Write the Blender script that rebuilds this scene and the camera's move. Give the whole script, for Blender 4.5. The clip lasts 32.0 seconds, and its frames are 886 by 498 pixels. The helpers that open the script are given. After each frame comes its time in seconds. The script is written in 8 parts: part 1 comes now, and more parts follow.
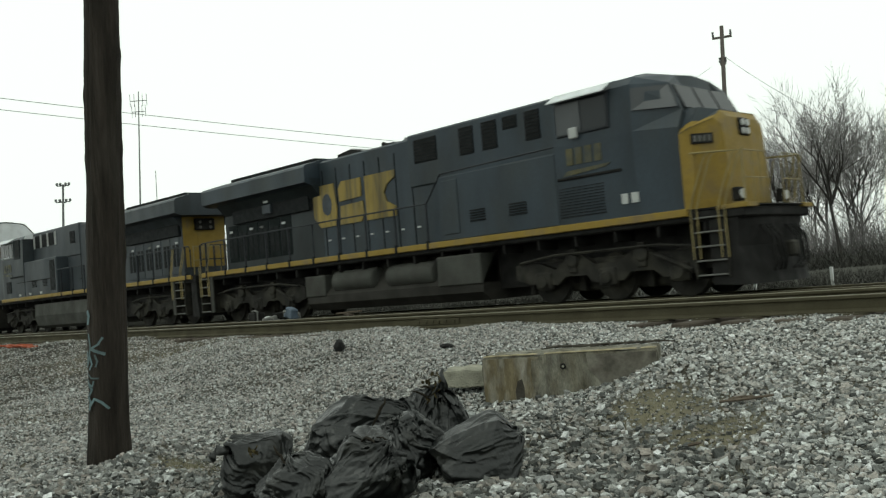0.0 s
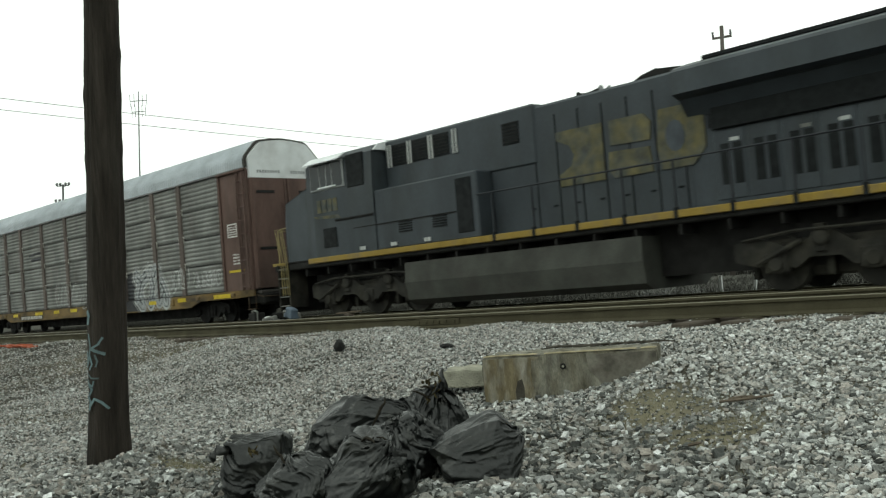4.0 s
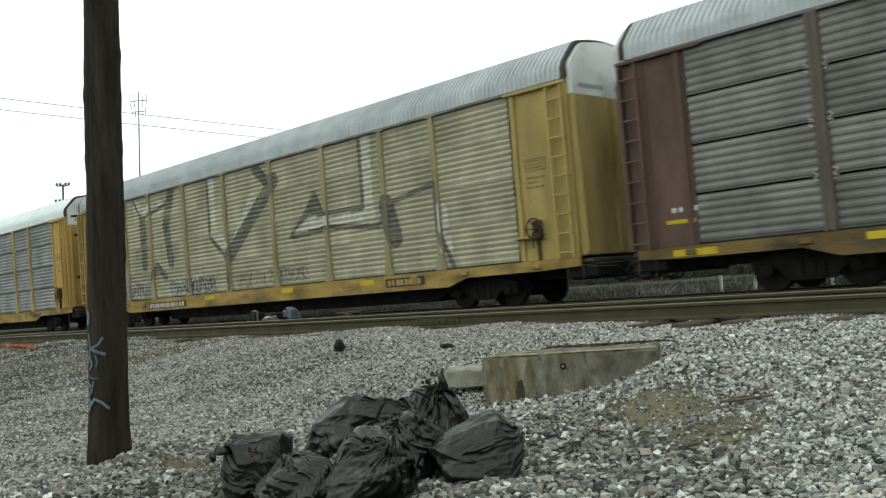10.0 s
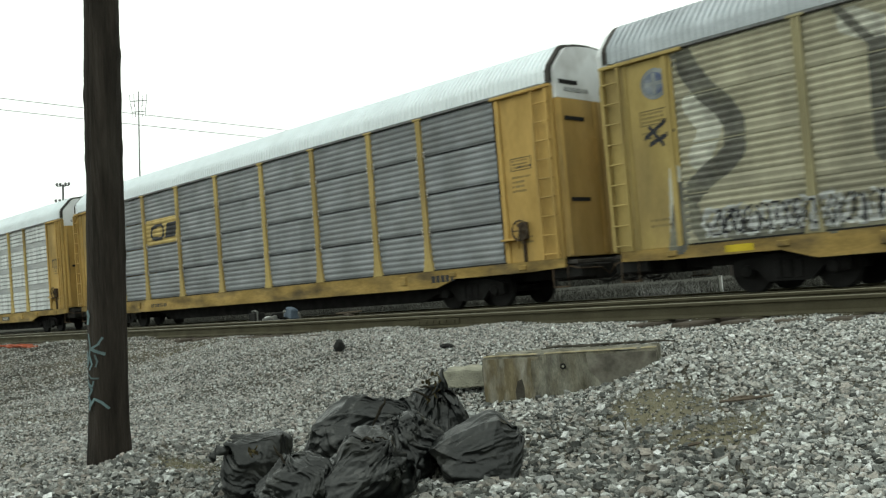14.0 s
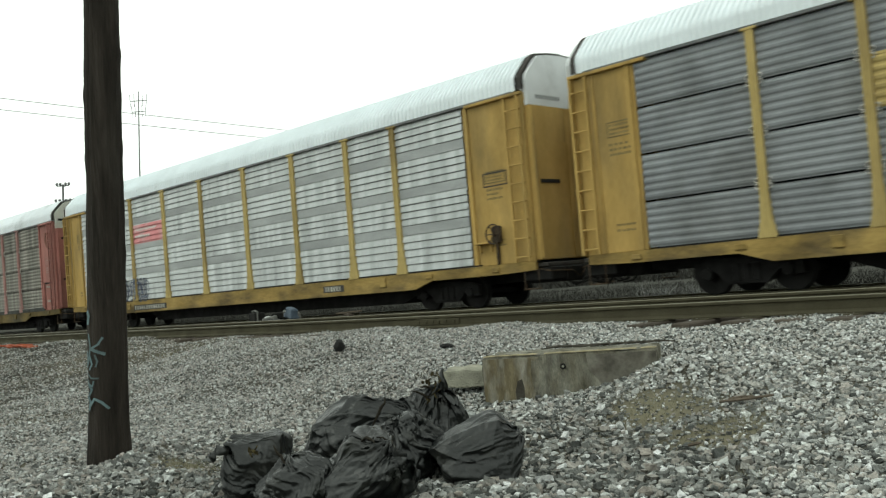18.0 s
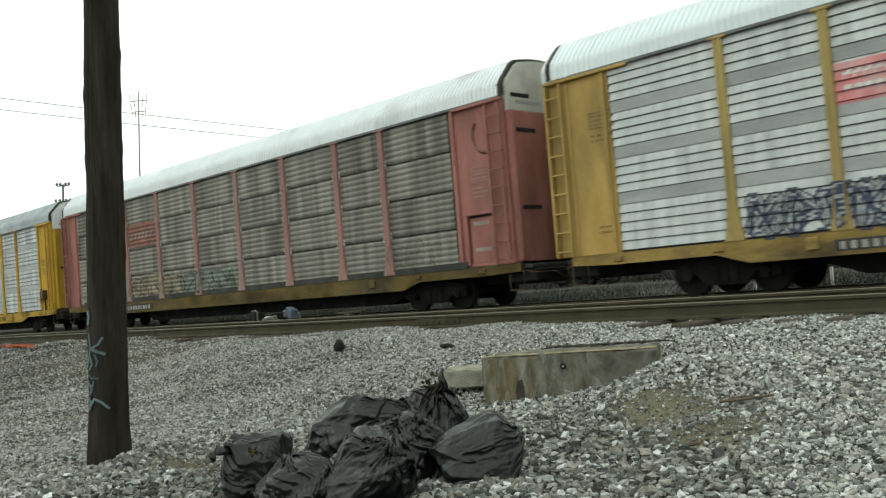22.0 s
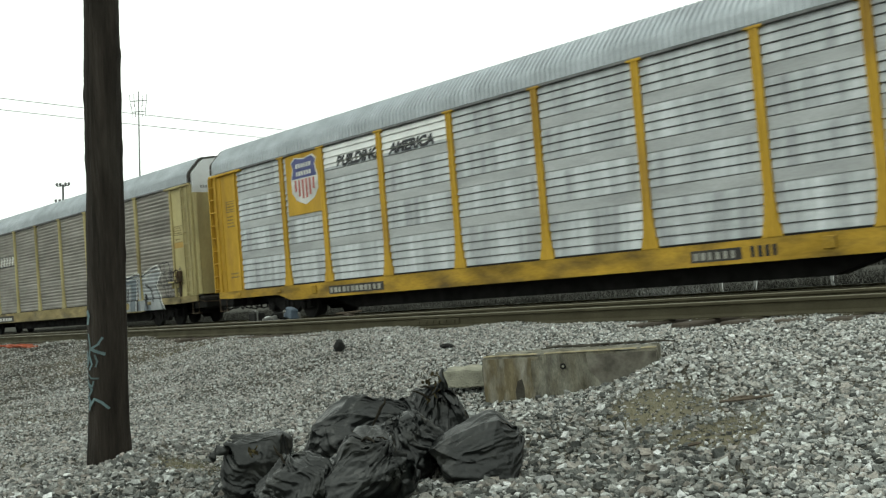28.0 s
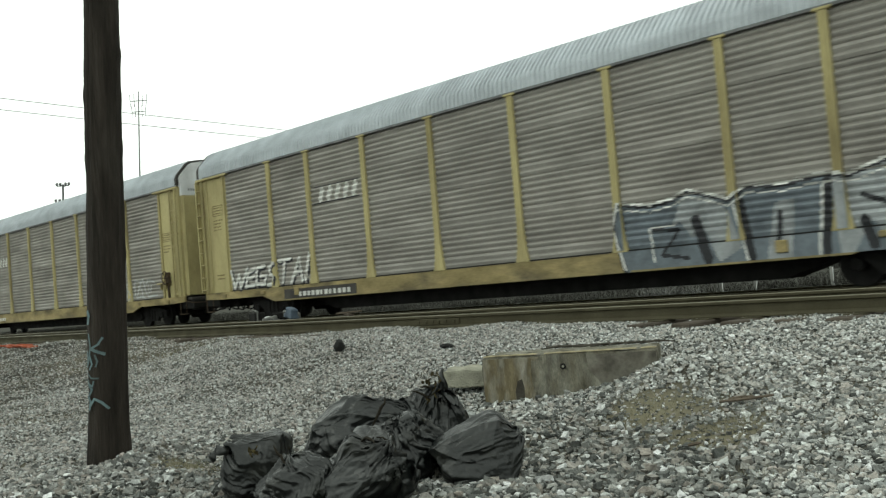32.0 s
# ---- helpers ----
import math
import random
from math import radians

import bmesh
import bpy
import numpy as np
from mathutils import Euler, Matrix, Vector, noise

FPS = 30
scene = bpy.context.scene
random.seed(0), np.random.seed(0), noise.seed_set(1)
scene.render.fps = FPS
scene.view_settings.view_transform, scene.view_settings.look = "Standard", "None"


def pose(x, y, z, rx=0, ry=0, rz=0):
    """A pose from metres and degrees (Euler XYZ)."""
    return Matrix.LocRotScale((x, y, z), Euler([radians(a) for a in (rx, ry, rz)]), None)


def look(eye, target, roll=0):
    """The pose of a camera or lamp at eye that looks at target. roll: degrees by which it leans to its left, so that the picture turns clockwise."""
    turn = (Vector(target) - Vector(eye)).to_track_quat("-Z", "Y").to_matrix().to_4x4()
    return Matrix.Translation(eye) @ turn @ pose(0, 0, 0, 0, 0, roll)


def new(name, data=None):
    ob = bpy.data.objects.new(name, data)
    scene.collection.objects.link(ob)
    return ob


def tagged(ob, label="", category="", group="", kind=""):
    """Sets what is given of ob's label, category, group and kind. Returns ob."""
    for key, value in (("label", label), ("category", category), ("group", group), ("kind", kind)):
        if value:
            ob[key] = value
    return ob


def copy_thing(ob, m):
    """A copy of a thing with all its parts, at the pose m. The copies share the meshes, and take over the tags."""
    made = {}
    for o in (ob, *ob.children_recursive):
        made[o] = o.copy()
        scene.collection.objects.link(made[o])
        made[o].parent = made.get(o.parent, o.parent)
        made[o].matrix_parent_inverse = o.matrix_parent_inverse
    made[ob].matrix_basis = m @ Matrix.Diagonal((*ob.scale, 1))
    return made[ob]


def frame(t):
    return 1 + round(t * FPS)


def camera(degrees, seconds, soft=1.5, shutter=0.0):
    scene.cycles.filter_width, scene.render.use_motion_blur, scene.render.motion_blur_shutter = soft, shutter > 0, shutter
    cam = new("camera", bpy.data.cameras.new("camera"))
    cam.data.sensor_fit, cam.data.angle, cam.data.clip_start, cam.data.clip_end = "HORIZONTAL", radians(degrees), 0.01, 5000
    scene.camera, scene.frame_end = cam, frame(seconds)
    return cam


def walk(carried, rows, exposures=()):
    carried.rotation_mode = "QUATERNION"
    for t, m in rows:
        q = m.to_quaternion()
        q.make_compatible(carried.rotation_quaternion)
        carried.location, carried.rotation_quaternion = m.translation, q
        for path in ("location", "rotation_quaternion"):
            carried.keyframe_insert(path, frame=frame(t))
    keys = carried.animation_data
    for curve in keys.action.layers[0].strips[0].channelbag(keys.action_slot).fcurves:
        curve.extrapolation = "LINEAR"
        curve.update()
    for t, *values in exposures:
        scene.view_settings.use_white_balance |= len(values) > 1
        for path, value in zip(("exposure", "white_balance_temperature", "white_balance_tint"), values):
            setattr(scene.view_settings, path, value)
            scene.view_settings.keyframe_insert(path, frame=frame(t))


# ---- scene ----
# The track runs along x; the train rolls towards +x. z = 0 is the gravel at the wooden pole.
EYE = (0.0, 0.0, 1.12)
YAW, PITCH, ROLL, FOV = 45.9, 2.326, -4.70, 51.25
cam = camera(FOV, 32.0, soft=1.3, shutter=0.35)
aim = (EYE[0] - math.sin(radians(YAW)) * math.cos(radians(PITCH)),
       EYE[1] + math.cos(radians(YAW)) * math.cos(radians(PITCH)),
       EYE[2] + math.sin(radians(PITCH)))
STILL = look(EYE, aim, ROLL)
walk(cam, [(0, STILL), (32, STILL)], exposures=[(0, -0.30, 6550, -6), (3, -0.18, 6550, -6), (6, 0.0, 6550, -6), (32, 0.0, 6550, -6)])

# ---- light: a bright overcast sky ----
world = bpy.data.worlds.new("overcast")
scene.world = world
world.use_nodes = True
wn, wl = world.node_tree.nodes, world.node_tree.links
sky = wn.new("ShaderNodeTexSky")
sky.sky_type, sky.sun_disc = "NISHITA", False
sky.sun_elevation, sky.sun_rotation = radians(50), radians(200)
sky.air_density, sky.dust_density, sky.ozone_density = 1.0, 6.0, 1.0
veil = wn.new("ShaderNodeHueSaturation")
veil.inputs["Saturation"].default_value = 0.10
wl.new(sky.outputs["Color"], veil.inputs["Color"])
cloud = wn.new("ShaderNodeMix")           # a closed cloud deck over the clear sky
cloud.data_type = "RGBA"
cloud.inputs["Factor"].default_value = 0.88
cloud.inputs[7].default_value = (11.9, 11.95, 11.95, 1.0)
wl.new(veil.outputs["Color"], cloud.inputs[6])
wl.new(cloud.outputs[2], wn["Background"].inputs["Color"])
wn["Background"].inputs["Strength"].default_value = 0.12
sun = new("sun", bpy.data.lights.new("sun", "SUN"))
sun.data.energy, sun.data.angle, sun.data.color = 0.25, radians(25), (1.0, 0.97, 0.93)
sun.matrix_world = look((-8, -22, 28), (0, 0, 0))


# ---- materials ----
def material(name, colour, rough=0.8, metal=0.0, dark=0.75, scale=2.0, fine=40.0, stretch=(1, 1, 1), bump=0.15,
             stain=None, stain_amount=0.0, stain_scale=1.0, island=0.0, spec=0.16, tones=None, pick=False):
    """A worn surface: colour broken up by a broad and a fine noise, and by stains of a second colour."""
    m = bpy.data.materials.new(name)
    m.use_nodes = True
    n, l = m.node_tree.nodes, m.node_tree.links
    b = n["Principled BSDF"]
    b.inputs["Roughness"].default_value, b.inputs["Metallic"].default_value = rough, metal
    b.inputs["Specular IOR Level"].default_value = spec
    tc, info = n.new("ShaderNodeTexCoord"), n.new("ShaderNodeObjectInfo")
    off = n.new("ShaderNodeVectorMath")
    off.operation = "MULTIPLY_ADD"
    l.new(info.outputs["Random"], off.inputs[0])
    off.inputs[1].default_value = (37.0, 17.0, 23.0)
    l.new(tc.outputs["Object"], off.inputs[2])
    mp = n.new("ShaderNodeMapping")
    mp.inputs["Scale"].default_value = stretch
    l.new(off.outputs[0], mp.inputs["Vector"])

    def grain(sc, det):
        t = n.new("ShaderNodeTexNoise")
        t.inputs["Scale"].default_value, t.inputs["Detail"].default_value = sc, det
        l.new(mp.outputs[0], t.inputs["Vector"])
        return t

    def blend(kind, fac, a, c):
        x = n.new("ShaderNodeMix")
        x.data_type, x.blend_type = "RGBA", kind
        for sock, v in ((x.inputs["Factor"], fac), (x.inputs[6], a), (x.inputs[7], c)):
            if isinstance(v, bpy.types.NodeSocket):
                l.new(v, sock)
            else:
                sock.default_value = v
        return x.outputs[2]

    def ramp(src, lo, hi, a, c):
        r = n.new("ShaderNodeMapRange")
        l.new(src, r.inputs[0])
        for i, v in enumerate((lo, hi, a, c)):
            r.inputs[1 + i].default_value = v
        return r.outputs[0]

    big, small = grain(scale, 5.0), grain(fine, 4.0)
    col = (*colour, 1.0)
    if tones:                           # each loose piece takes one of these colours
        geo = n.new("ShaderNodeNewGeometry")
        cr = n.new("ShaderNodeValToRGB")
        cr.color_ramp.interpolation = "LINEAR"
        while len(cr.color_ramp.elements) < len(tones):
            cr.color_ramp.elements.new(0.5)
        for e, (at, c) in zip(cr.color_ramp.elements, tones):
            e.position, e.color = at, (*c, 1.0)
        l.new(info.outputs["Random"] if pick else geo.outputs["Random Per Island"], cr.inputs[0])
        col = cr.outputs[0]
    if stain:
        st = grain(stain_scale, 6.0)
        col = blend("MIX", ramp(st.outputs[0], 0.62 - stain_amount * 0.4, 0.72, 0.0, 0.9), col, (*stain, 1.0))
    v1 = ramp(big.outputs[0], 0.3, 0.7, dark, 1.0)
    v2 = ramp(small.outputs[0], 0.3, 0.7, 0.5 + dark * 0.5, 1.0)
    mul = n.new("ShaderNodeMath")
    mul.operation = "MULTIPLY"
    l.new(v1, mul.inputs[0])
    l.new(v2, mul.inputs[1])
    last = mul.outputs[0]
    if island:
        geo = n.new("ShaderNodeNewGeometry")
        isl = ramp(geo.outputs["Random Per Island"], 0.0, 1.0, 1.0 - island, 1.0 + island)
        mi = n.new("ShaderNodeMath")
        mi.operation = "MULTIPLY"
        l.new(last, mi.inputs[0])
        l.new(isl, mi.inputs[1])
        last = mi.outputs[0]
    l.new(blend("MULTIPLY", 1.0, col, last), b.inputs["Base Color"])
    rr = ramp(big.outputs[0], 0.3, 0.7, min(1.0, rough + 0.1), max(0.05, rough - 0.1))
    l.new(rr, b.inputs["Roughness"])
    if bump:
        bp = n.new("ShaderNodeBump")
        bp.inputs["Strength"].default_value, bp.inputs["Distance"].default_value = bump, 0.02
        l.new(small.outputs[0], bp.inputs["Height"])
        l.new(bp.outputs[0], b.inputs["Normal"])
    return m


# ---- mesh tools ----
def mesh(name, verts, faces, mats, idx=None, smooth=False):
    me = bpy.data.meshes.new(name)
    me.from_pydata([tuple(v) for v in verts], [], [tuple(f) for f in faces])
    for m in (mats if isinstance(mats, (list, tuple)) else [mats]):
        me.materials.append(m)
    if idx is not None:
        me.polygons.foreach_set("material_index", list(idx))
    if smooth:
        me.polygons.foreach_set("use_smooth", [True] * len(me.polygons))
    me.update()
    return me


class Shape:
    """Collects boxes, tubes and slabs into one mesh."""

    def __init__(self):
        self.v, self.f = [], []

    def add(self, verts, faces):
        k = len(self.v)
        self.v += [tuple(v) for v in verts]
        self.f += [tuple(i + k for i in f) for f in faces]
        return self

    def box(self, x0, x1, y0, y1, z0, z1, bev=0.0):
        b = min(bev, (x1 - x0) * 0.45, (y1 - y0) * 0.45, (z1 - z0) * 0.45)
        if b <= 0:
            v = [(x, y, z) for z in (z0, z1) for y in (y0, y1) for x in (x0, x1)]
            return self.add(v, [(0, 2, 3, 1), (4, 5, 7, 6), (0, 1, 5, 4), (2, 6, 7, 3), (0, 4, 6, 2), (1, 3, 7, 5)])
        ring = [(x0 + b, y0), (x1 - b, y0), (x1, y0 + b), (x1, y1 - b), (x1 - b, y1), (x0 + b, y1), (x0, y1 - b), (x0, y0 + b)]
        inner = [(x0 + b, y0 + b), (x1 - b, y0 + b), (x1 - b, y0 + b), (x1 - b, y1 - b), (x1 - b, y1 - b), (x0 + b, y1 - b), (x0 + b, y1 - b), (x0 + b, y0 + b)]
        v = [(x, y, z0) for x, y in inner] + [(x, y, z0 + b) for x, y in ring] + [(x, y, z1 - b) for x, y in ring] + [(x, y, z1) for x, y in inner]
        f = [tuple(range(7, -1, -1)), tuple(range(24, 32))]
        for r in range(3):
            f += [(r * 8 + i, r * 8 + (i + 1) % 8, r * 8 + 8 + (i + 1) % 8, r * 8 + 8 + i) for i in range(8)]
        return self.add(v, f)

    def prism(self, pts, axis, a, b):
        """The outline pts (two coordinates each, in the order of the other two axes) swept along axis from a to b."""
        n = len(pts)
        put = {"x": lambda p, t: (t, p[0], p[1]), "y": lambda p, t: (p[0], t, p[1]), "z": lambda p, t: (p[0], p[1], t)}[axis]
        v = [put(p, a) for p in pts] + [put(p, b) for p in pts]
        f = [tuple(range(n)), tuple(range(2 * n - 1, n - 1, -1))] + [(i, i + n, (i + 1) % n + n, (i + 1) % n) for i in range(n)]
        return self.add(v, f)

    def tube(self, path, radius, sides=6, closed=False):
        path = [Vector(p) for p in path]
        rings = []
        for i, p in enumerate(path):
            t = (path[min(i + 1, len(path) - 1)] - path[max(i - 1, 0)]).normalized()
            side = t.cross(Vector((0, 0, 1)) if abs(t.z) < 0.9 else Vector((1, 0, 0))).normalized()
            up = side.cross(t)
            r = radius[i] if isinstance(radius, (list, tuple)) else radius
            rings.append([p + r * (math.cos(a) * side + math.sin(a) * up) for a in (2 * math.pi * k / sides for k in range(sides))])
        v = [q for r in rings for q in r]
        f = [(i * sides + k, i * sides + (k + 1) % sides, (i + 1) * sides + (k + 1) % sides, (i + 1) * sides + k)
             for i in range(len(path) - 1) for k in range(sides)]
        f += [tuple(range(sides - 1, -1, -1)), tuple(range(len(v) - sides, len(v)))]
        return self.add(v, f)

    def disc(self, x, z, y0, y1, profile, sides=24):
        """A turned body about an axis along y: profile rows are (fraction of the way from y0 to y1, radius)."""
        v = [(x + r * math.cos(2 * math.pi * k / sides), y0 + (y1 - y0) * a, z + r * math.sin(2 * math.pi * k / sides))
             for a, r in profile for k in range(sides)]
        f = [(i * sides + k, i * sides + (k + 1) % sides, (i + 1) * sides + (k + 1) % sides, (i + 1) * sides + k)
             for i in range(len(profile) - 1) for k in range(sides)]
        f += [tuple(range(sides - 1, -1, -1)), tuple(range(len(v) - sides, len(v)))]
        return self.add(v, f)

    def done(self, name, mats, smooth=False):
        return mesh(name, self.v, self.f, mats, smooth=smooth)


def part(name, shape, mat, parent, label="", at=None, smooth=False):
    """One mesh object under a thing or under a part."""
    me = shape.done(name, mat, smooth) if isinstance(shape, Shape) else shape
    ob = new(name, me)
    ob.parent = parent
    if at:
        ob.location = at
    if label:
        ob["label"] = label
    return ob


def single(name, shape, mat, label, category, at=(0, 0, 0), group="", kind="", smooth=False):
    me = shape.done(name, mat, smooth) if isinstance(shape, Shape) else shape
    ob = new(name, me)
    ob.location = at
    return tagged(ob, label, category, group, kind)


def thing(name, label, category, at=(0, 0, 0), group="", kind=""):
    ob = new(name)
    ob.location = at
    ob.empty_display_size = 0.2
    return tagged(ob, label, category, group, kind)


# ---- plan ----
RAIL_Z, TRAIN_Y = 0.494, 18.18      # rail head and centre line of the train's track
NEAR_Z, NEAR_Y = 0.723, 9.74        # the empty track in front of it
# how far the train has rolled at each second
ROLL_WAY = [(0, 0.0), (1, 6.54), (2, 13.11), (3, 20.02), (4.5, 30.38), (6, 40.75), (7, 47.72), (8, 54.73), (9, 61.92), (10, 68.94),
            (11, 75.85), (12, 82.90), (13, 89.99), (14, 97.00), (15.5, 107.46), (17, 117.91), (18, 124.63), (19, 131.49),
            (20, 138.70), (21, 145.73), (22, 152.66), (23, 159.67), (24, 166.63), (25, 173.64), (26.5, 183.91), (28, 194.18),
            (29, 201.15), (30, 208.20), (31, 214.88), (32, 221.77)]
M = {}
M["dirt"] = material("gravel_bed", (0.084, 0.079, 0.068), 0.95, dark=0.5, scale=0.9, fine=22, bump=0.6, stain=(0.175, 0.158, 0.118), stain_amount=0.35, stain_scale=0.35, spec=0.0)
M["stone"] = material("crushed_stone", (0.33, 0.33, 0.325), 0.9, dark=0.5, scale=42, fine=110, bump=0.35, spec=0.05,
                      tones=((0.0, (0.105, 0.107, 0.102)), (0.20, (0.230, 0.232, 0.222)), (0.42, (0.375, 0.374, 0.355)), (0.62, (0.475, 0.430, 0.392)), (0.82, (0.535, 0.540, 0.515)), (0.94, (0.60, 0.61, 0.59)), (1.0, (0.80, 0.81, 0.79))))
M["stone_pale"] = material("pale_crushed_stone", (0.4, 0.4, 0.4), 0.9, dark=0.5, scale=42, fine=110, bump=0.35, spec=0.05,
                           tones=((0.0, (0.087, 0.090, 0.086)), (0.20, (0.234, 0.241, 0.230)), (0.45, (0.449, 0.453, 0.429)), (0.62, (0.516, 0.480, 0.436)), (0.82, (0.630, 0.638, 0.610)), (0.94, (0.804, 0.820, 0.797)), (1.0, (0.900, 0.900, 0.900))))
M["stone_dark"] = material("dark_crushed_stone", (0.2, 0.2, 0.2), 0.9, dark=0.5, scale=42, fine=110, bump=0.35, spec=0.05,
                           tones=((0.0, (0.064, 0.067, 0.063)), (0.24, (0.160, 0.165, 0.156)), (0.5, (0.288, 0.292, 0.275)), (0.66, (0.352, 0.320, 0.284)), (0.86, (0.454, 0.461, 0.438)), (0.95, (0.640, 0.653, 0.634)), (1.0, (0.900, 0.900, 0.900))))
M["rail"] = material("rusty_rail", (0.068, 0.061, 0.038), 0.9, metal=0.0, dark=0.7, scale=3, fine=50)
M["railhead"] = material("worn_railhead", (0.155, 0.143, 0.104), 0.50, metal=0.6, dark=0.75, scale=4, fine=60, bump=0.05)
M["tie"] = material("weathered_tie", (0.09, 0.075, 0.06), 0.95, dark=0.6, scale=4, fine=30, stretch=(1, 0.2, 1))
M["black"] = material("grimy_black_steel", (0.019, 0.0185, 0.0175), 0.8, dark=0.6, scale=3, fine=40)
M["truck"] = material("dusty_bogie_steel", (0.025, 0.024, 0.021), 0.85, dark=0.6, scale=3, fine=40, stain=(0.058, 0.055, 0.043), stain_amount=0.45, stain_scale=2)
M["hole"] = material("dark_slot_and_shadow", (0.02, 0.02, 0.02), 0.9, bump=0)
M["pole"] = material("creosoted_pole", (0.045, 0.037, 0.030), 0.9, dark=0.35, scale=9, fine=60, stretch=(1, 1, 0.10), bump=0.9, stain=(0.072, 0.064, 0.053), stain_amount=0.25, stain_scale=6)
M["concrete"] = material("weathered_concrete", (0.325, 0.315, 0.262), 0.9, dark=0.35, scale=7, fine=50, stretch=(1.6, 1.6, 0.6), bump=0.5, stain=(0.125, 0.108, 0.068), stain_amount=0.68, stain_scale=4.5)
M["concrete_pale"] = material("pale_broken_concrete", (0.36, 0.35, 0.28), 0.95, dark=0.6, scale=8, fine=60, bump=0.8)
M["lichen"] = material("brown_lichen_stain", (0.185, 0.155, 0.095), 0.95, dark=0.5, scale=12, fine=60, stretch=(1.6, 1.6, 0.5), stain=(0.34, 0.325, 0.28), stain_amount=0.45, stain_scale=9)
M["drip_pale"] = material("weathered_brown_stain", (0.155, 0.142, 0.118), 0.95, dark=0.5, scale=7, fine=40, stain=(0.24, 0.228, 0.19), stain_amount=0.45, stain_scale=6)
M["straw_moss"] = material("dry_yellow_moss", (0.36, 0.31, 0.19), 0.95, dark=0.5, scale=12, fine=60)
M["drip"] = material("dark_drip_stain", (0.075, 0.068, 0.055), 0.95, dark=0.5, scale=6, fine=40)
M["bag"] = material("dusty_black_plastic", (0.0040, 0.0056, 0.0052), 0.34, dark=0.6, scale=6, fine=34, bump=0.30, spec=0.46, stain=(0.017, 0.018, 0.014), stain_amount=0.28, stain_scale=7)
M["white"] = material("white_paint", (0.72, 0.73, 0.73), 0.6, dark=0.8, scale=2, fine=20, bump=0.05, stain=(0.45, 0.43, 0.40), stain_amount=0.3)
M["loco_blue"] = material("faded_dark_blue_paint", (0.034, 0.047, 0.060), 0.45, dark=0.7, scale=1.0, fine=25, stretch=(1, 1, 0.45), bump=0.05, spec=0.22, stain=(0.030, 0.036, 0.037), stain_amount=0.5, stain_scale=0.9)
M["loco_dull"] = material("dull_grey_blue_paint", (0.049, 0.058, 0.067), 0.5, dark=0.7, scale=1.0, fine=25, stretch=(1, 1, 0.45), bump=0.05, spec=0.2, stain=(0.033, 0.039, 0.041), stain_amount=0.45, stain_scale=0.9)
M["truck_dark"] = material("black_freight_bogie", (0.013, 0.0125, 0.012), 0.85, dark=0.6, scale=3, fine=40)
M["loco_yellow"] = material("loco_yellow_paint", (0.285, 0.195, 0.040), 0.5, dark=0.7, scale=2, fine=25, bump=0.05, stain=(0.16, 0.12, 0.06), stain_amount=0.35, stain_scale=2)
M["stone_single"] = material("loose_stone", (0.4, 0.4, 0.4), 0.9, dark=0.7, scale=1.5, fine=3, bump=0.3, spec=0.05, pick=True,
                             tones=((0.0, (0.08, 0.085, 0.08)), (0.4, (0.22, 0.227, 0.22)), (0.75, (0.34, 0.35, 0.34)), (0.93, (0.46, 0.475, 0.47)), (1.0, (0.66, 0.67, 0.66))))
# ---- ground, tracks ----
def smoothstep(a, b, x):
    t = np.clip((x - a) / (b - a), 0, 1)
    return t * t * (3 - 2 * t)


def ground_z(x, y):
    """Height of the gravel: flat by the pole, rising to the near track, level with the ties between the tracks."""
    x, y = np.asarray(x, float), np.asarray(y, float)
    z = 0.53 * smoothstep(4.6, 8.5, y)
    z = z - 0.26 * smoothstep(11.0, 14.5, y)
    z = z + 0.13 * np.exp(-((x + 4.15) ** 2 + (y - 6.50) ** 2) / 0.16)
    z = z + 0.10 * np.exp(-((x + 6.52) ** 2 + (y - 3.06) ** 2) / 0.05)
    z = z + 0.02 * np.sin(x * 1.7 + y * 2.3) + 0.018 * np.sin(x * 3.1 - y * 1.9) + 0.03 * np.sin(0.6 * x + 1.0)
    return z


def spaced(*runs):
    return sorted({round(v, 3) for a, b, n in runs for v in np.linspace(a, b, n)})


gx = spaced((-3000, -200, 8), (-200, -60, 15), (-60, -30, 40), (-30, 3, 160), (3, 60, 15), (60, 3000, 9))
gy = spaced((-3000, -100, 8), (-100, 0, 12), (0, 12, 80), (12, 30, 40), (30, 120, 20), (120, 3000, 10))
gv = [(x, y, float(ground_z(x, y))) for y in gy for x in gx]
nx = len(gx)
gf = [(j * nx + i, j * nx + i + 1, (j + 1) * nx + i + 1, (j + 1) * nx + i) for j in range(len(gy) - 1) for i in range(nx - 1)]

